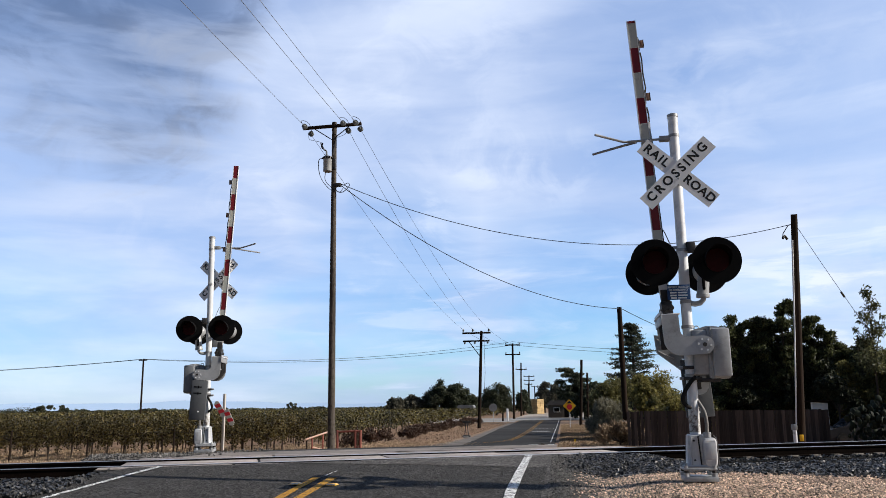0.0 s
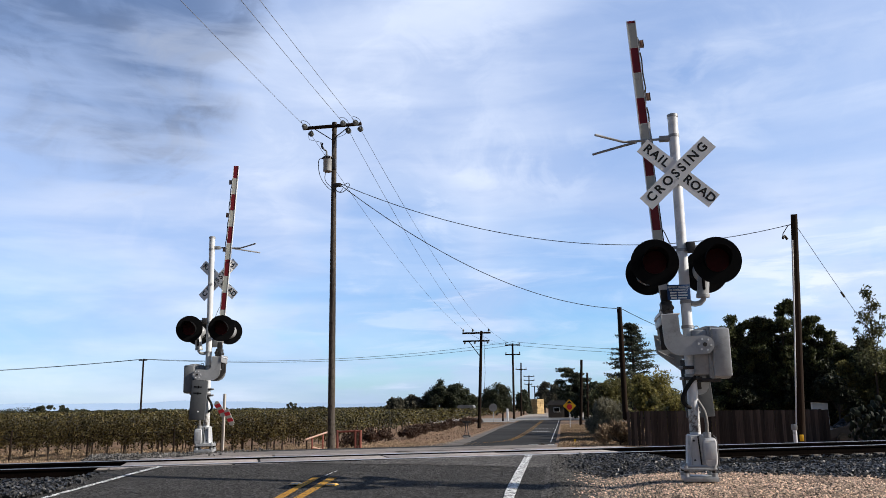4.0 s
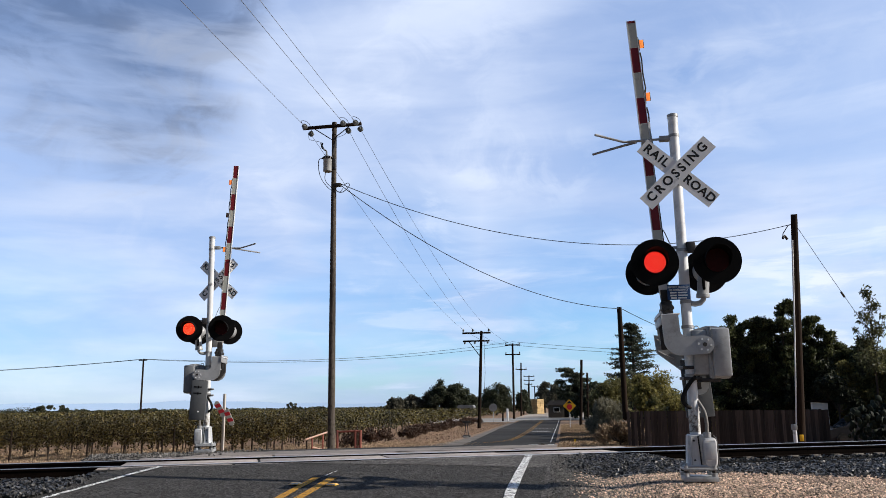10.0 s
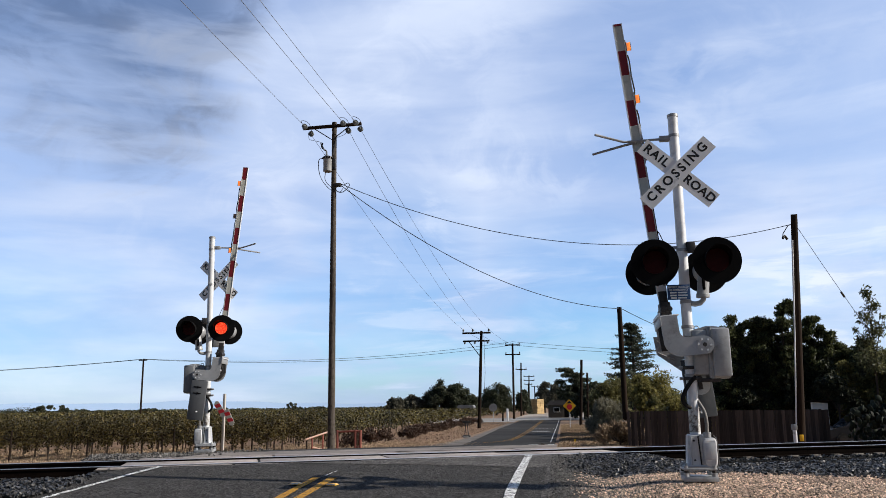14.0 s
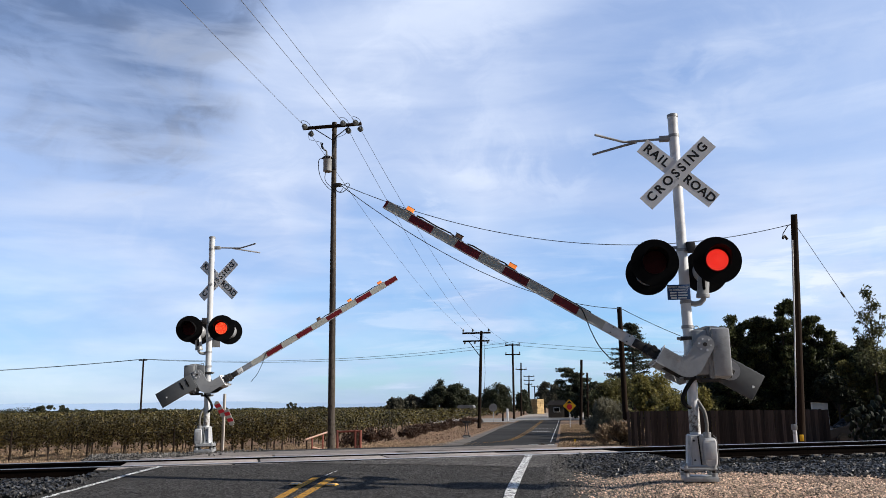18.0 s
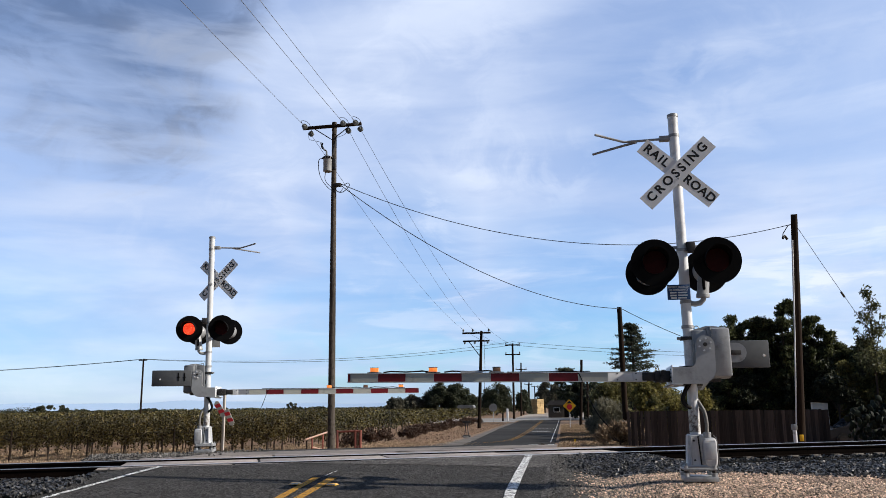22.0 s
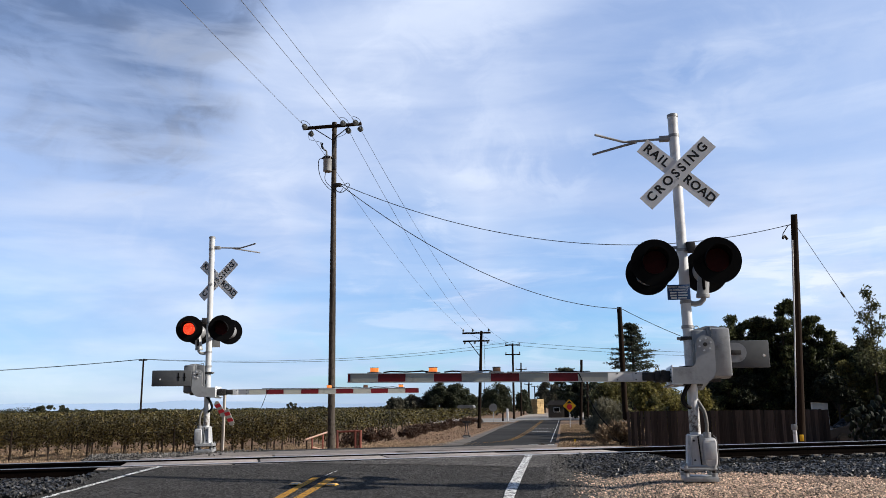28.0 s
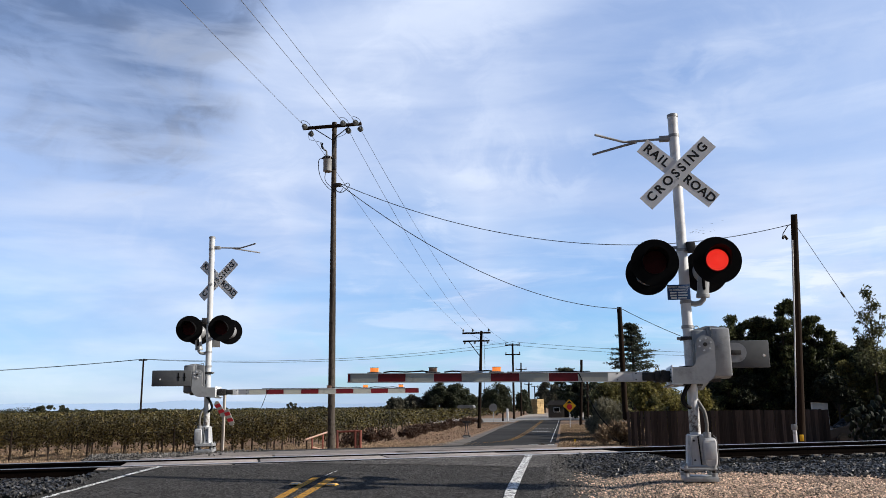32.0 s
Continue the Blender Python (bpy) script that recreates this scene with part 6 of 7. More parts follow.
# trees far off, beyond the vineyard and round the junction
FAR_TREES = [(-43.2, 205, 2.6, 4, 5.6, 1), (-39.2, 208, 3.0, 4, 6.2, 2), (-31.6, 208, 4.6, 4.6, 10.4, 3), (-27.6, 209, 4.0, 4.4, 9.4, 16), (-24.0, 213, 2.4, 4, 6.2, 4), (-17.0, 205, 4.5, 4.4, 9.0, 5), (-20.6, 232, 4, 5, 5.6, 6), (-35.6, 212, 2.6, 4, 6.4, 7),
             (-10.7, 215, 2.1, 4, 6.8, 8), (-5.9, 255, 3.3, 4, 10.6, 9), (-2.2, 245, 3.0, 4, 9.6, 10), (0.9, 172, 2.4, 4, 6.4, 17), (5.4, 140, 2.8, 4, 6.4, 12), (10, 150, 6, 5, 7.0, 13), (16, 150, 7, 6, 6.6, 14), (3.4, 134, 2.6, 3, 5.6, 15), (6.6, 128, 2.6, 3, 5.6, 18)]
for x, y, w, d, top, s in FAR_TREES:
    far_side = s < 8 or s == 16
    tree("tree", "broad dark oak far beyond the vineyard" if far_side else "dark dense tree near the junction", "tree", x, y, -1.42, top * 0.4, 0.3,
         dome_lobes(300 + s, w * 0.8, d * 0.7, top, 60, w * 0.2 + 0.42), GREY_OAK if s in (1, 2, 7, 9, 10) else OAK_LEAF, 20000, 0.25, 320 + s, 1.5, 6, 0.1, group="far trees")


def layered_tree(x, y, z, seed):
    """A tall tree whose boughs lie in flat shelves."""
    rng = random.Random(seed)
    lobes = []
    for k in range(80):
        h = rng.uniform(0.3, 1.0)
        reach = 3.3 * math.sqrt(max(0.12, 1 - ((h - 0.72) / 0.42) ** 2))
        a, q = rng.uniform(0, 2 * math.pi), rng.uniform(0.2, 1.0)
        shelf = round(h * 9) / 9
        s = rng.uniform(0.7, 1.25)
        lobes.append((reach * q * math.cos(a), reach * q * math.sin(a), 8.5 * shelf + rng.uniform(-0.35, 0.3), s, s, rng.uniform(0.22, 0.5)))
    return tree("tree", "tall dark tree with flat shelves of foliage", "tree", x, y, z, 7.2, 0.3, lobes, OAK_LEAF, 26000, 0.17, seed + 1, 1.6, 16, 0.1, 0.0, group="far trees")


layered_tree(1.9, 148, -1.42, 350)
for k, (x, y, w, h) in enumerate(((-350, 500, 9, 4.6), (-345, 502, 5, 5.9), (-337.5, 505, 4.4, 6.4), (-333, 500, 6, 3.2), (-356, 500, 5, 4.2), (-383, 520, 18, 2.6), (-400, 520, 20, 2.4), (-325, 510, 9, 2.4), (-104.4, 300, 2.2, 4.4), (-102.6, 301, 2.2, 4.6))):
    tree("tree", "small dark tree on the horizon", "tree", x, y, -1.4, 2, 0.3, random_lobes(400 + k, w * 0.6, 4, 0.8, h, 10, w * 0.2), OAK_LEAF, 2200, 0.55, 420 + k, 1.4, 4, 0.2, group="trees on the horizon")


def horizon_trees():
    rng = np.random.default_rng(71)
    n = 9000
    az = rng.uniform(-0.78, 0.2, n)
    clump = 0.5 + 0.5 * np.sin(az * 47) * np.sin(az * 113 + 1)
    r = 720 + rng.uniform(0, 60, n)
    x, y = r * np.sin(az), r * np.cos(az)
    z = -1.2 + rng.uniform(0, 1, n) * (1.7 + 1.4 * clump ** 3)
    V = leaf_cloud(rng, np.stack([x, y, z], -1), np.tile([0, -1, 0.3], (n, 1)), 2.6, 1.3, 0)
    tagged(part("far_woods", cloud_geo(V), OAK_LEAF, smooth=0), "thin dark line of trees along the horizon", "woods", kind="stuff")


horizon_trees()


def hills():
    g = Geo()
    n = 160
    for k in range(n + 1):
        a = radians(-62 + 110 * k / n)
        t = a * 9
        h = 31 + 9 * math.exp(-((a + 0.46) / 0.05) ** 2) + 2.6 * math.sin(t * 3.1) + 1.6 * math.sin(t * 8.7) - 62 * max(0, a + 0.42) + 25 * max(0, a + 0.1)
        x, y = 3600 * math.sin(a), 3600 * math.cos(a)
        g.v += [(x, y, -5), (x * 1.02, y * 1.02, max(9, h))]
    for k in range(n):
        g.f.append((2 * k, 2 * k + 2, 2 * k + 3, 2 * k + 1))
    tagged(part("backdrop", g, HAZE_HILL, smooth=60), "hills on the horizon, tinted pale blue for haze", "hills", kind="structure")


hills()


# conifer
def conifer(x, y, z, h, w, seed):
    rng = np.random.default_rng(seed)
    t = thing("conifer", "tall ragged dark conifer", "tree", pose(x, y, z))
    g = Geo().tube([(0, 0, 0), (0.1, 0, h * 0.5), (0.0, 0, h)], [0.35, 0.22, 0.03], 10)
    C = []
    m = 112
    for k in range(m):
        f = k / m
        zz = h * (0.2 + 0.79 * f)
        L = w * (1 - f) ** 0.8 * rng.uniform(0.5, 1.1) + 0.35
        a = rng.uniform(0, 2 * math.pi)
        tip = np.array([L * math.cos(a), L * math.sin(a), zz + L * rng.uniform(-0.12, 0.22)])
        g.tube([(0, 0, zz - 0.1), tuple(tip * [0.5, 0.5, 1] + [0, 0, -0.08 * L]), tuple(tip)], [0.06, 0.04, 0.015], 5)
        q = rng.uniform(0.2, 1.05, 105)[:, None]
        p = np.array([0, 0, zz]) * (1 - q) + tip * q
        C.append(p + rng.normal(0, 1, (105, 3)) * [0.26, 0.26, 0.08])
    C = np.concatenate(C)
    part("trunk", g, BARK, t)
    part("crown", cloud_geo(leaf_cloud(rng, C, np.tile([0, 0, 0.1], (len(C), 1)), 0.13, 3.0, 0.3)), CONIFER, t, smooth=0)


conifer(9.4, 110, -1.4, 13.2, 5.7, 81)

# shrubs and trees behind the fence
tree("shrub", "pale grey-green sage-like shrub beside the road", "shrub", 2.6, 55, -1.4, 0.8, 0.08, random_lobes(501, 1.3, 1.0, 0.3, 2.4, 24, 0.5), SAGE, 11000, 0.05, 502, 8.0, 6, 0.1, -1.2)
tree("shrub", "dry tan-brown weedy shrub at the fence end", "shrub", 2.9, 44, -1.35, 0.4, 0.05, random_lobes(503, 1.0, 0.6, 0.2, 1.2, 10, 0.45), WEED, 7000, 0.035, 504, 7.0, 4, 0.1, -1.0)
for k, (x, y, w, h, n) in enumerate(((4.4, 66, 2.3, 4.1, 5000), (7.0, 62, 2.6, 4.3, 6500), (9.6, 57, 2.0, 4.2, 4200), (5.9, 60, 1.3, 4.3, 3800), (8.2, 51, 1.6, 2.6, 3600), (7.15, 45.3, 0.9, 3.1, 2600), (5.0, 45.6, 0.8, 2.6, 1800), (3.2, 64, 1.4, 3.6, 3000))):
    tree("bush", "yellowing green bush behind the fence" if k in (1, 3, 5) else "drab olive bush behind the fence", "bush", x, y, -1.4, 1.2, 0.1, random_lobes(510 + k, w * 0.8, w * 0.6, 0.8, h, 15, w * 0.36), OLIVE if k in (1, 3, 5) else DRAB, int(n * 2.6), 0.095, 520 + k, 2.2, 6, 0.2, group="bushes behind the fence")
BIG = [(10.3, 51.5, 1.3, 7.6, 12000), (11.2, 52.6, 1.3, 7.0, 11000), (12.0, 51.6, 1.3, 7.4, 12000), (12.9, 52.4, 1.3, 7.2, 11000), (13.75, 51.4, 1.25, 8.4, 13000), (14.6, 52.4, 1.3, 7.3, 11000), (15.3, 51.6, 1.2, 7.3, 12000), (16.1, 51.4, 1.1, 6.3, 9000),
       (16.9, 52.0, 1.2, 5.6, 9000), (18.2, 51, 1.6, 5.5, 11000), (20.0, 50, 1.8, 5.6, 11000)]
for k, (x, y, w, h, n) in enumerate(BIG):
    tree("tall_shrub", "tall dark leafy shrub behind the fence", "shrub", x, y, -1.3, h * 0.5, 0.1, random_lobes(530 + k, w * 0.9, w * 0.75, 0.6, h, 60, w * 0.28), DARK_LEAF, int(n * 2.1), 0.07, 540 + k, 3.0, 14, 0.1, -0.5, group="tall shrubs behind the fence")
# bushes low in the shrub mass, their shade put into the leaf colour
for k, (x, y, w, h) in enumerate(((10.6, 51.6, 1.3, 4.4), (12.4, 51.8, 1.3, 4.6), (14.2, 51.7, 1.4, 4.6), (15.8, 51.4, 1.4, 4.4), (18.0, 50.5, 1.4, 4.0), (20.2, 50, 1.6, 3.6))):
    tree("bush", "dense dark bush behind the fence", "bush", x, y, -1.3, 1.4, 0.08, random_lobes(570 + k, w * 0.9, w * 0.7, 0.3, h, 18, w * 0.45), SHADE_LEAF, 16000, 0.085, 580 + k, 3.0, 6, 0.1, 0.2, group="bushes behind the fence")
# the last two trees are unseen, added at the right to shade the bushes
for k, (x, y, w, h) in enumerate(((10.9, 55, 1.7, 6.2), (12.8, 55.6, 1.8, 6.4), (14.8, 55, 1.8, 6.6), (16.8, 55.5, 1.8, 5.4), (19.0, 54.5, 1.9, 5.4), (21.8, 53, 1.8, 6.5), (23.6, 51, 1.8, 6.8))):
    tree("tree", "dense dark tree behind the tall shrubs", "tree", x, y, -1.3, h * 0.5, 0.14, random_lobes(630 + k, w * 0.9, w * 0.8, 0.8, h, 40, w * 0.36), OAK_LEAF, 16000, 0.11, 640 + k, 2.2, 10, 0.1, 0.0, group="trees behind the fence")
tree("sapling", "slender sapling with sparse sunlit leaves", "tree", 16.6, 46, -1.2, 6.5, 0.07, [(0.0, 0, 4.3, 0.95, 0.8, 0.9), (-0.3, 0, 5.3, 0.62, 0.6, 0.55), (0.3, 0, 5.9, 0.6, 0.5, 0.55), (-0.15, 0, 6.6, 0.5, 0.5, 0.5), (0.3, 0, 7.2, 0.42, 0.4, 0.45), (0.05, 0, 7.9, 0.34, 0.3, 0.5), (0.75, 0, 6.6, 0.22, 0.2, 0.2), (-0.75, 0, 5.9, 0.22, 0.2, 0.2)], SAPLING_LEAF, 2600, 0.08, 561, 2.4, 4, 0.05)
for k, (x, y, w, h) in enumerate(((15.7, 47.4, 1.0, 4.0), (16.7, 47.0, 1.2, 4.5), (17.6, 46.4, 1.3, 4.8), (19.0, 46.4, 1.4, 4.6))):
    tree("bush", "sunlit leafy bush near the fence end", "bush", x, y, -1.2, 1.5, 0.08, random_lobes(562 + k, w * 0.8, w * 0.6, 0.9, h, 18, w * 0.38), SAPLING_LEAF if k % 2 else DRAB, 9000, 0.08, 590 + k, 2.6, 6, 0.15, 0.2, group="bushes behind the fence")


def cactus(x, y, z):
    rng = random.Random(91)
    t = thing("prickly_pear", "sprawling grey-green prickly pear beyond the rails", "cactus", pose(x, y, z))
    meshes = []
    for k in range(3):
        w, h = 0.1 + 0.022 * k, 0.13 + 0.026 * k
        bm = bmesh.new()
        bmesh.ops.create_uvsphere(bm, u_segments=10, v_segments=7, radius=1)
        for q in bm.verts:
            q.co = Vector((q.co.x * w * (1 + 0.25 * q.co.z), q.co.y * 0.045, (q.co.z + 1) * h))
        meshes.append(mesh_of("pad", Geo().take(bm), CACTUS))
    for k in range(290):
        o = new("pad", meshes[rng.randrange(3)])
        o.parent = t
        a = rng.uniform(0, 2 * math.pi)
        r = 1.9 * math.sqrt(rng.uniform(0, 1))
        hz = rng.uniform(0, 1) * 2.3 * (1 - 0.35 * r / 1.9)
        o.matrix_basis = pose(r * math.cos(a), 0.6 * r * math.sin(a), hz, rng.uniform(-25, 25), rng.uniform(-50, 50), rng.uniform(0, 180))


cactus(15.4, 41.5, -1.2)


# ------------------------------------------------------------------ buildings and things far off
def straw_stack():
    t = thing("straw_stack", "tall stack of golden straw bales", "straw bales", pose(-8.3, 228, -1.42, 0, 0, -35))
    straw = material("bale_straw", (0.34, 0.23, 0.11), (0.52, 0.38, 0.2), 0.95, scale=5, bump=0.6, rand=0.18)
    me = mesh_of("bale", Geo().box(-0.8, 0.8, -0.8, 0.8, 0, 0.68, 0.07), straw)
    for i in range(2):
        for j in range(2):
            for k in range(6):
                o = new("bale", me)
                o.parent = t
                o.matrix_basis = pose(-0.8 + i * 1.62 + 0.04 * ((j * 7 + k) % 3), j * 1.62, k * 0.685, 0, 0, ((i * 5 + j * 3 + k) % 4 - 1.5) * 1.2)


straw_stack()


def far_house():
    t = thing("house", "small dark house under the trees", "house", pose(-1.4, 155, -1.4))
    wall = material("house_wall", (0.06, 0.054, 0.048), (0.095, 0.085, 0.075), 0.9, scale=3, bump=0.2)
    roof = material("house_roof", (0.1, 0.09, 0.085), (0.15, 0.135, 0.125), 0.9, scale=4, bump=0.3)
    part("wall", Geo().box(-1.6, 2.2, 0, 5, 0, 2.3, 0.02), wall, t)
    part("roof", Geo().prism([(-2.0, 2.3), (2.6, 2.3), (1.8, 3.2), (-1.2, 3.2)], -0.5, 5.5), roof, t)
    w = part("window", Geo().box(-0.6, 0.6, -0.06, -0.01, 1.0, 1.9, 0.01), SIGN_WHITE, t)
    part("pane", Geo().box(-0.5, 0.5, -0.075, -0.062, 1.1, 1.8), BLACK, w)
    part("door", Geo().box(1.4, 2.2, -0.05, -0.01, 0, 2.0, 0.01), BLACK, t)


far_house()
t = thing("shed", "long pale low farm shed among the trees", "shed", pose(-24.1, 198, -1.4))
part("wall", Geo().box(-1.9, 1.9, 0, 4, 0, 2.0, 0.02), SIDE_ROAD, t)
part("roof", Geo().prism([(-2.2, 2.0), (2.2, 2.0), (1.8, 2.6), (-1.8, 2.6)], -0.4, 4.4), SIGN_BACK, t)
t = thing("house", "pale house wall behind the tall shrubs", "house", pose(13.7, 46.5, -1.3))
part("wall", Geo().prism([(-0.3, 0), (0.5, 0), (0.5, 2.15), (-0.3, 2.2)], 0, 0.3), SIGN_WHITE, t)
part("roof", Geo().box(-0.5, 0.7, -0.25, 1.3, 2.21, 2.29, 0.02), POLE_WOOD, t)
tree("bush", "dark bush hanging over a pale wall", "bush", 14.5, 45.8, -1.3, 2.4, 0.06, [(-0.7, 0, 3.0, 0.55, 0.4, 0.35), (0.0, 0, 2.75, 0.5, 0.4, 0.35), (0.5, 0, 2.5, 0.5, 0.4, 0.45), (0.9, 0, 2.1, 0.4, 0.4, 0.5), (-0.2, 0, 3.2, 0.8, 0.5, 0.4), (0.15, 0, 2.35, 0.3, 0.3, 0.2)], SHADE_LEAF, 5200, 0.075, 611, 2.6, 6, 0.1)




def parked_car(x, y, z, turn):
    t = thing("parked_car", "dark parked car with a pale windscreen behind the fence", "car", pose(x, y, z, 0, 0, turn))
    paint = material("car_paint", (0.03, 0.03, 0.035), (0.05, 0.05, 0.055), 0.25, scale=5, bump=0.0, spec=0.6)
    glass = material("car_glass", (0.03, 0.035, 0.04), (0.05, 0.055, 0.06), 0.08, scale=5, bump=0.0, spec=0.8)
    part("body", Geo().prism([(-2.1, 0.3), (2.1, 0.3), (2.15, 0.75), (1.2, 0.95), (-1.6, 0.98), (-2.15, 0.8)], -0.85, 0.85), paint, t)
    part("cabin", Geo().prism([(-1.5, 0.96), (1.15, 0.93), (0.35, 1.5), (-0.9, 1.52)], -0.72, 0.72), glass, t)
    part("roof", Geo().box(-0.95, 0.4, -0.7, 0.7, 1.5, 1.56, 0.02), paint, t)
    for s in (-1, 1):
        part("pillar", Geo().tube([(1.1, s * 0.72, 0.95), (0.36, s * 0.7, 1.53)], 0.045, 6), paint, t)
        part("headlight", Geo().box(2.08, 2.17, s * 0.6 - 0.15, s * 0.6 + 0.15, 0.6, 0.75, 0.02), SIGN_WHITE, t)
        for x1 in (-1.3, 1.3):
            w = part("wheel", Geo().tube([(x1, s * 0.9, 0.32), (x1, s * 0.68, 0.32)], 0.32, 20), RUBBER, t)
            part("rim", Geo().tube([(x1, s * 0.915, 0.32), (x1, s * 0.89, 0.32)], 0.2, 14), DARK_STEEL, w)


parked_car(15.1, 44.4, -1.3, 183)

# reflective markers on the centre line
marker_mat = material("marker_amber", (0.7, 0.35, 0.03), (0.8, 0.45, 0.08), 0.4, scale=20, bump=0.05)
for x, y in ((-3.63, 10.68), (-3.12, 10.69)):
    t = thing("road_marker", "raised amber pavement marker beside the centre line", "pavement marker", pose(x, y, float(road_z(x, y)) + 0.012), "pavement markers")
    part("marker_body", Geo().add(*loft([(0.075, 0.06, 0), (0.06, 0.035, 0.022)], 0.008)), marker_mat, t)
    part("reflector", Geo().box(-0.05, 0.05, -0.058, -0.045, 0.004, 0.017), SIGN_WHITE, t, smooth=0)
t = thing("scrap_plate", "rust-red scrap beside the signal base", "scrap", pose(1.42, 12.0, float(ground_z(1.42, 12.0))))
part("scrap_piece", Geo().box(-0.05, 0.05, -0.03, 0.03, 0, 0.025, 0.008), GATE_RED, t)


# a small flock that crosses the sky late on
BIRD = material("dark_feathers", (0.02, 0.02, 0.022), (0.04, 0.038, 0.04), 0.8, scale=20, bump=0.1)
# each bird's place in the flock: metres along the flight, across it, and up
FLOCK = [(0.0, 0.0, 0.0), (-0.7, 1.5, 0.0), (-1.0, -0.8, -0.27), (-1.25, 0.9, 0.65), (-1.2, 2.2, 0.4), (-1.8, -1.2, 0.16), (-2.0, 0.5, -0.25), (-2.25, -2.0, 0.0), (-3.0, 1.1, -0.73), (-3.9, 0.2, 0.25), (-4.9, -1.5, 1.03),
         (-4.9, 1.4, -0.19), (-6.7, 0.6, 0.08), (-7.2, -0.7, 2.22), (-9.6, 0.3, 2.82)]
bird_body = mesh_of("body", Geo().tube([(-0.1, 0, 0), (-0.06, 0, 0), (0.02, 0, -0.005), (0.09, 0, 0.01), (0.12, 0, 0.015), (0.145, 0, 0.008)], [0.012, 0.032, 0.042, 0.03, 0.022, 0.003], 10), BIRD)
bird_tail = mesh_of("tail", Geo().add([(-0.08, -0.02, 0.004), (-0.08, 0.02, 0.004), (-0.19, 0.04, 0.0), (-0.19, -0.04, 0.0), (-0.08, -0.02, -0.004), (-0.08, 0.02, -0.004), (-0.19, 0.04, -0.004), (-0.19, -0.04, -0.004)],
                                   [(0, 1, 2, 3), (7, 6, 5, 4), (0, 3, 7, 4), (1, 5, 6, 2), (2, 6, 7, 3), (0, 4, 5, 1)]), BIRD)
wing_meshes = []
for s in (-1, 1):
    top = [(0.06, 0.03 * s, 0.005), (0.075, 0.13 * s, 0.008), (0.02, 0.27 * s, 0.0), (-0.03, 0.2 * s, 0.0), (-0.06, 0.1 * s, 0.0), (-0.06, 0.03 * s, 0.0)]
    wing_meshes.append(mesh_of("wing", Geo().add(top + [(x, y, z - 0.006) for x, y, z in top], [tuple(range(6)), tuple(range(11, 5, -1))] + [(k, 6 + k, 6 + (k + 1) % 6, (k + 1) % 6) for k in range(6)]), BIRD))
BIRDS = []
for k in range(len(FLOCK)):
    t = thing("bird", "small dark bird flying in a loose flock", "bird", None, "birds of the flock")
    for nm, me in (("body", bird_body), ("tail", bird_tail), ("wing", wing_meshes[0]), ("wing", wing_meshes[1])):
        o = new(nm, me)
        o.parent = t
    BIRDS.append((t, [q for q in t.children if q.name.startswith("wing")]))


# ------------------------------------------------------------------ what moves
def arm_rows(base, angles, sign):
    lean = pose(0, 0, 0, -1.7 if sign > 0 else 0)
    return [(t, base @ lean @ pose(0, 0, 0, 0, sign * (a - (0 if sign > 0 else 0.8)), 0)) for t, a in angles]


def lamp_rows(states, start, on, off):
    """One letter for each tenth of a second; '1' is lit. The light cluster comes forward through its lens when lit."""
    rows = [(0.0, off)]
    last = "0"
    for k, s in enumerate(states):
        t = start + k * 0.1
        if s != last:
            rows += [(t - 0.0667, on if last == "1" else off), (t - 0.0334, on if s == "1" else off)]
            last = s
    rows.append((32.0, on if last == "1" else off))
    return rows


# seen states from 9.0 s, a letter each tenth: which of the two lights is lit
NEAR_SEEN = ("-----RRRR-" "L----RRRRR" "RL--LLLRRR" "RR-LLLLLRR" "R--R----L-" "----RR" "LLLLLLRRRRRRLLLLLLR" "RRRRR"
             "L-----RRRR" "RR-LLLLL--" "RRRRLLLLLL" "R-RRRR-LL-" "----R---LL" "-LLL--RR--" "LLLLLLRRRR" "RR---LL-RR" "RRRLLL" "LLLRRRRRRLLLLLLRRRR"
             "RRL--" "---R-----L" "-LLLL-R---" "-LLLLLLRRR" "RRR--L---R" "R")
FAR_SEEN = ("-----RRRRL" "LLLLLR--RR" "R-LL----RR" "RRLLL--LRR" "RRR-LLLLLL" "RRRRRR" "LLLLLLRRRRRRLLLLLLR" "RRRR-"
            "LLLLLLRRRR" "RRL-----RR" "----L-LLLL" "RRRRRRLLLL" "LLRRRRRRLL" "L---RR--RR" "LLL-LLRRR-" "RRLLLLL---" "--R---" "LLLRRRRRRLLLLLLRRRR"
            "RR-LL" "LLLRRRRRRL" "LLLLLR-RRR" "R--LLLLRR-" "RRRLLLLLL-" "-")


# the flock's leader: time, place, and how closely the flock flies
LEADER = [(0.0, (190.9, -176.3, 4.2), 1.00), (20.0, (79.2, 4.9, 16.8), 1.00), (28.0, (34.4, 77.4, 21.8), 1.00), (28.8, (30.0, 84.6, 22.3), 1.00), (29.2, (27.5, 87.2, 23.0), 1.00), (29.6, (25.5, 91.9, 24.0), 1.00), (30.0, (24.3, 97.7, 24.9), 1.00), (30.4, (24.5, 105.7, 26.1), 0.95), (30.8, (24.2, 114.7, 27.2), 0.85), (31.2, (25.0, 125.8, 29.0), 0.75), (31.6, (24.9, 138.9, 30.9), 0.65), (32.0, (25.4, 153.9, 33.2), 0.60)]


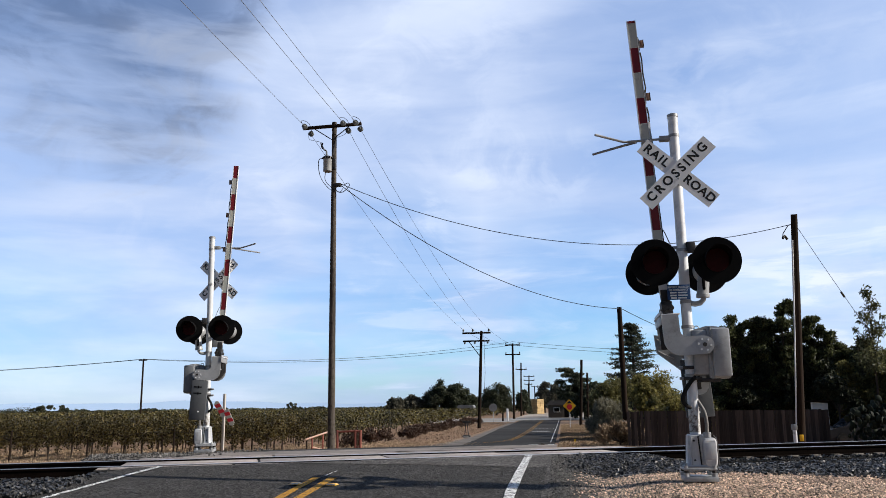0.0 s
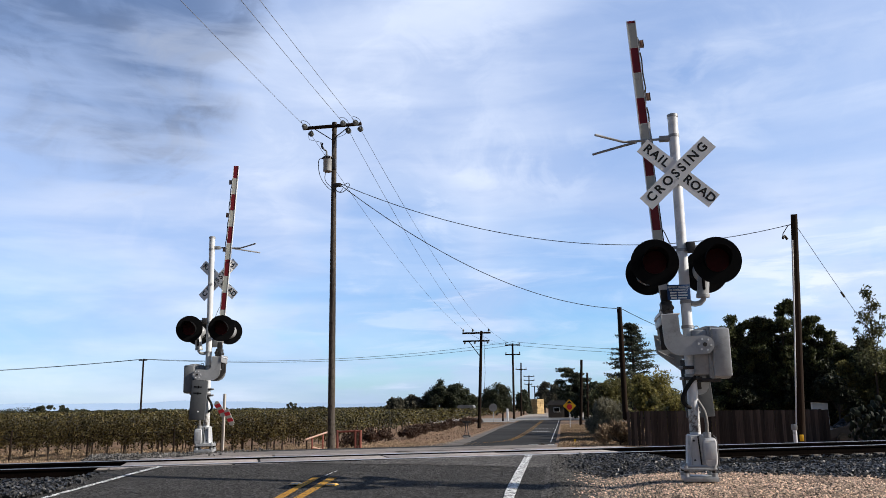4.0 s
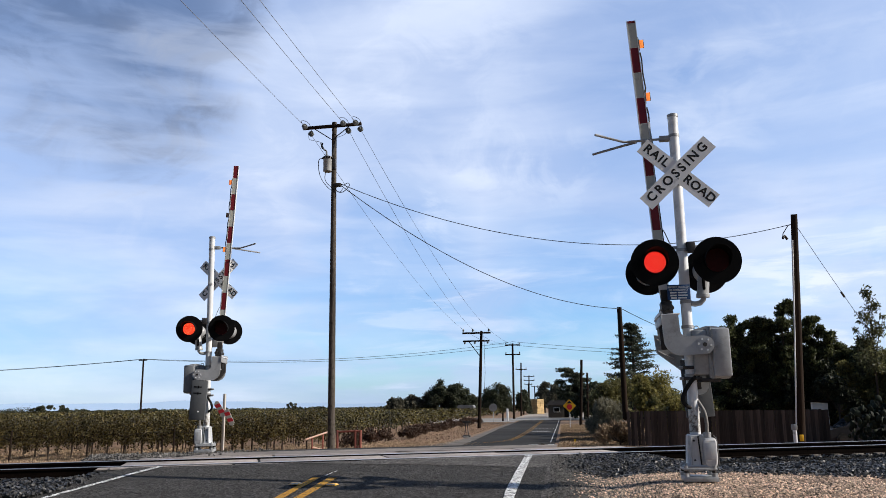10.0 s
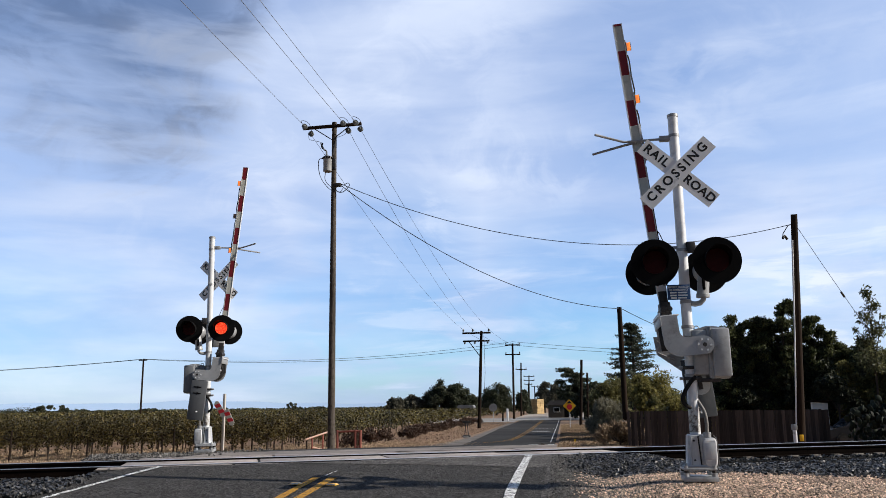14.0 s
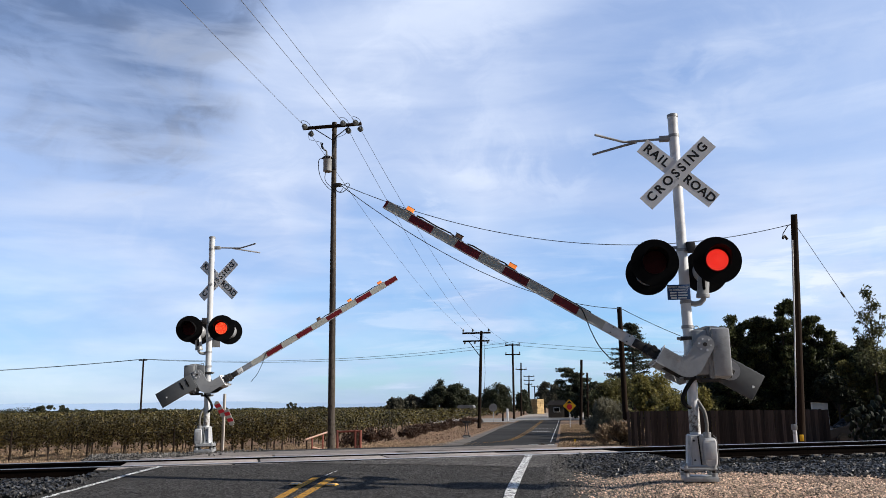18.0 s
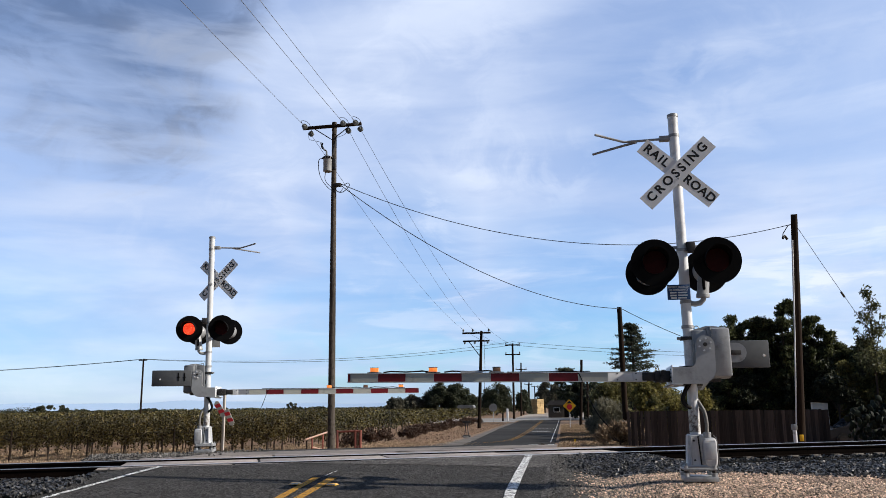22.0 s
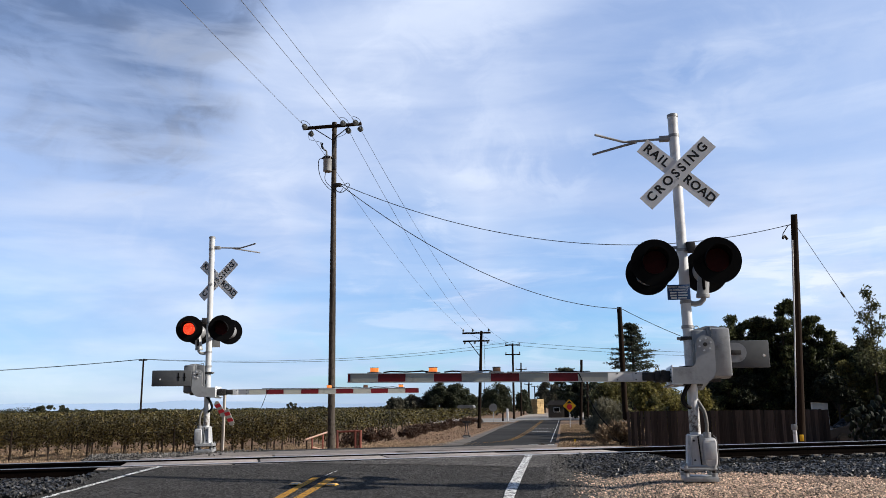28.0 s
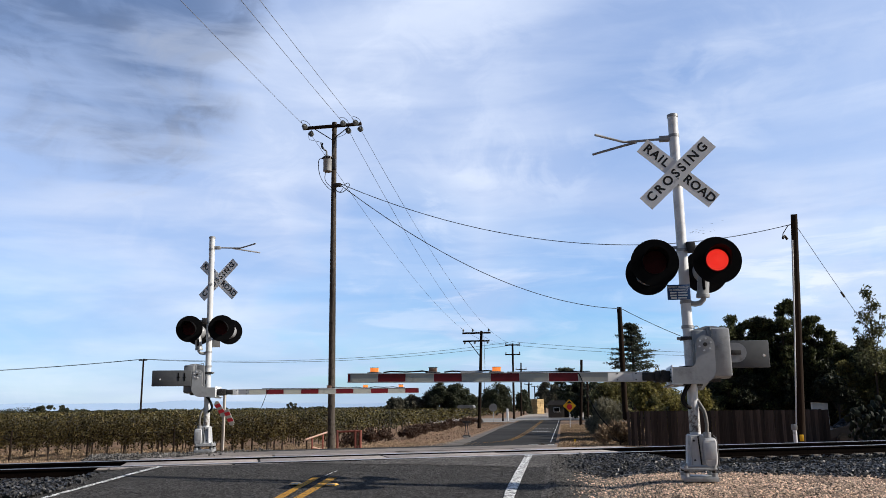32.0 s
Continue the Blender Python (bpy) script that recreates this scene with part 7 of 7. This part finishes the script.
def fly(number, bird, wings):
    ahead, side, up = FLOCK[number]
    rows = []
    for k, (t, p, close) in enumerate(LEADER):
        p = Vector(p)
        d = (Vector(LEADER[min(k + 1, len(LEADER) - 1)][1]) - Vector(LEADER[max(k - 1, 0)][1])).normalized()
        h = Vector((d.y, -d.x, 0)).normalized()
        place = p + Vector((-0.98, 0.2, 0)) * (ahead * close) + h * (side * close * 0.8) + Vector((0, 0, up * close))
        rows.append((t, Matrix.Translation(place) @ pose(0, 0, 0, 0, 0, math.degrees(math.atan2(d.y, d.x)))))
    walk(bird, rows)
    for s, wing in zip((-1, 1), wings):
        beat = [(0.0, pose(0, 0, 0)), (27.9, pose(0, 0, 0))]
        beat += [(28.0 + 0.08 * k, pose(0, 0, 0, s * (8 + 32 * math.sin(k * 1.6 + number)), 0, 0)) for k in range(50)]
        walk(wing, beat + [(32.0, pose(0, 0, 0))])


def motions():
    for number, (bird, wings) in enumerate(BIRDS):
        fly(number, bird, wings)
    near_angles = [(0, 87.1), (13.75, 87.1), (13.9, 86.4), (14.0, 84.7), (14.1, 82.9), (14.3, 79.6), (14.5, 76.2), (16.5, 49.9), (17.0, 43.5), (17.5, 37.4), (18.0, 31.5), (18.5, 25.8), (19.0, 20.3),
                   (19.5, 15.15), (20.0, 10.4), (20.5, 6.15), (21.0, 2.4), (21.2, 1.1), (21.35, 0.7), (32, 0.7)]
    far_angles = [(0, 87.2), (13.7, 87.2), (13.9, 86.0), (14.0, 84.6), (14.5, 76.1), (16.5, 49.8), (17.0, 43.25), (17.5, 37.0), (18.0, 30.95), (18.5, 24.85), (19.0, 19.1),
                  (19.5, 13.5), (20.0, 8.45), (20.5, 3.6), (20.8, 0.9), (20.95, 0.1), (21.1, -0.1), (32, -0.1)]
    phase = []
    for k in range(231):
        t = 9.0 + k * 0.1
        if t < 9.45:
            phase.append("-")
        else:
            phase.append("RL"[int((t - 9.25 + 0.001) / 0.6) % 2] if t < 14.6 else "LR"[int((t - 14.6) / 0.6 + 1e-6) % 2])
    for (sig, arm, base, lamps, leds, hang, hang_at), angles, sign, seen in ((NEAR, near_angles, 1, NEAR_SEEN), (FAR, far_angles, -1, FAR_SEEN)):
        walk(arm, arm_rows(base, angles, sign))
        walk(hang, [(t, Matrix.Translation(hang_at) @ pose(0, 0, 0, 0, -sign * a, 0)) for t, a in angles])
        on, off = pose(0, 0, 0), pose(0, 0.1, 0)
        left, right = 0, 1
        for which, lamp in (("L", lamps[left]), ("R", lamps[right])):
            walk(lamp, lamp_rows("".join("1" if c == which else "0" for c in seen), 9.0, on, off))
        down = pose(0, 0, -0.09)
        first, second = ("L", "R") if sign > 0 else ("R", "L")
        steady = "".join("0" if c == "-" else "1" for c in phase)
        walk(leds[0], lamp_rows(steady, 9.0, on, down))
        walk(leds[1], lamp_rows("".join("1" if c == first else "0" for c in phase), 9.0, on, down))
        walk(leds[2], lamp_rows("".join("1" if c == second else "0" for c in phase), 9.0, on, down))


motions()
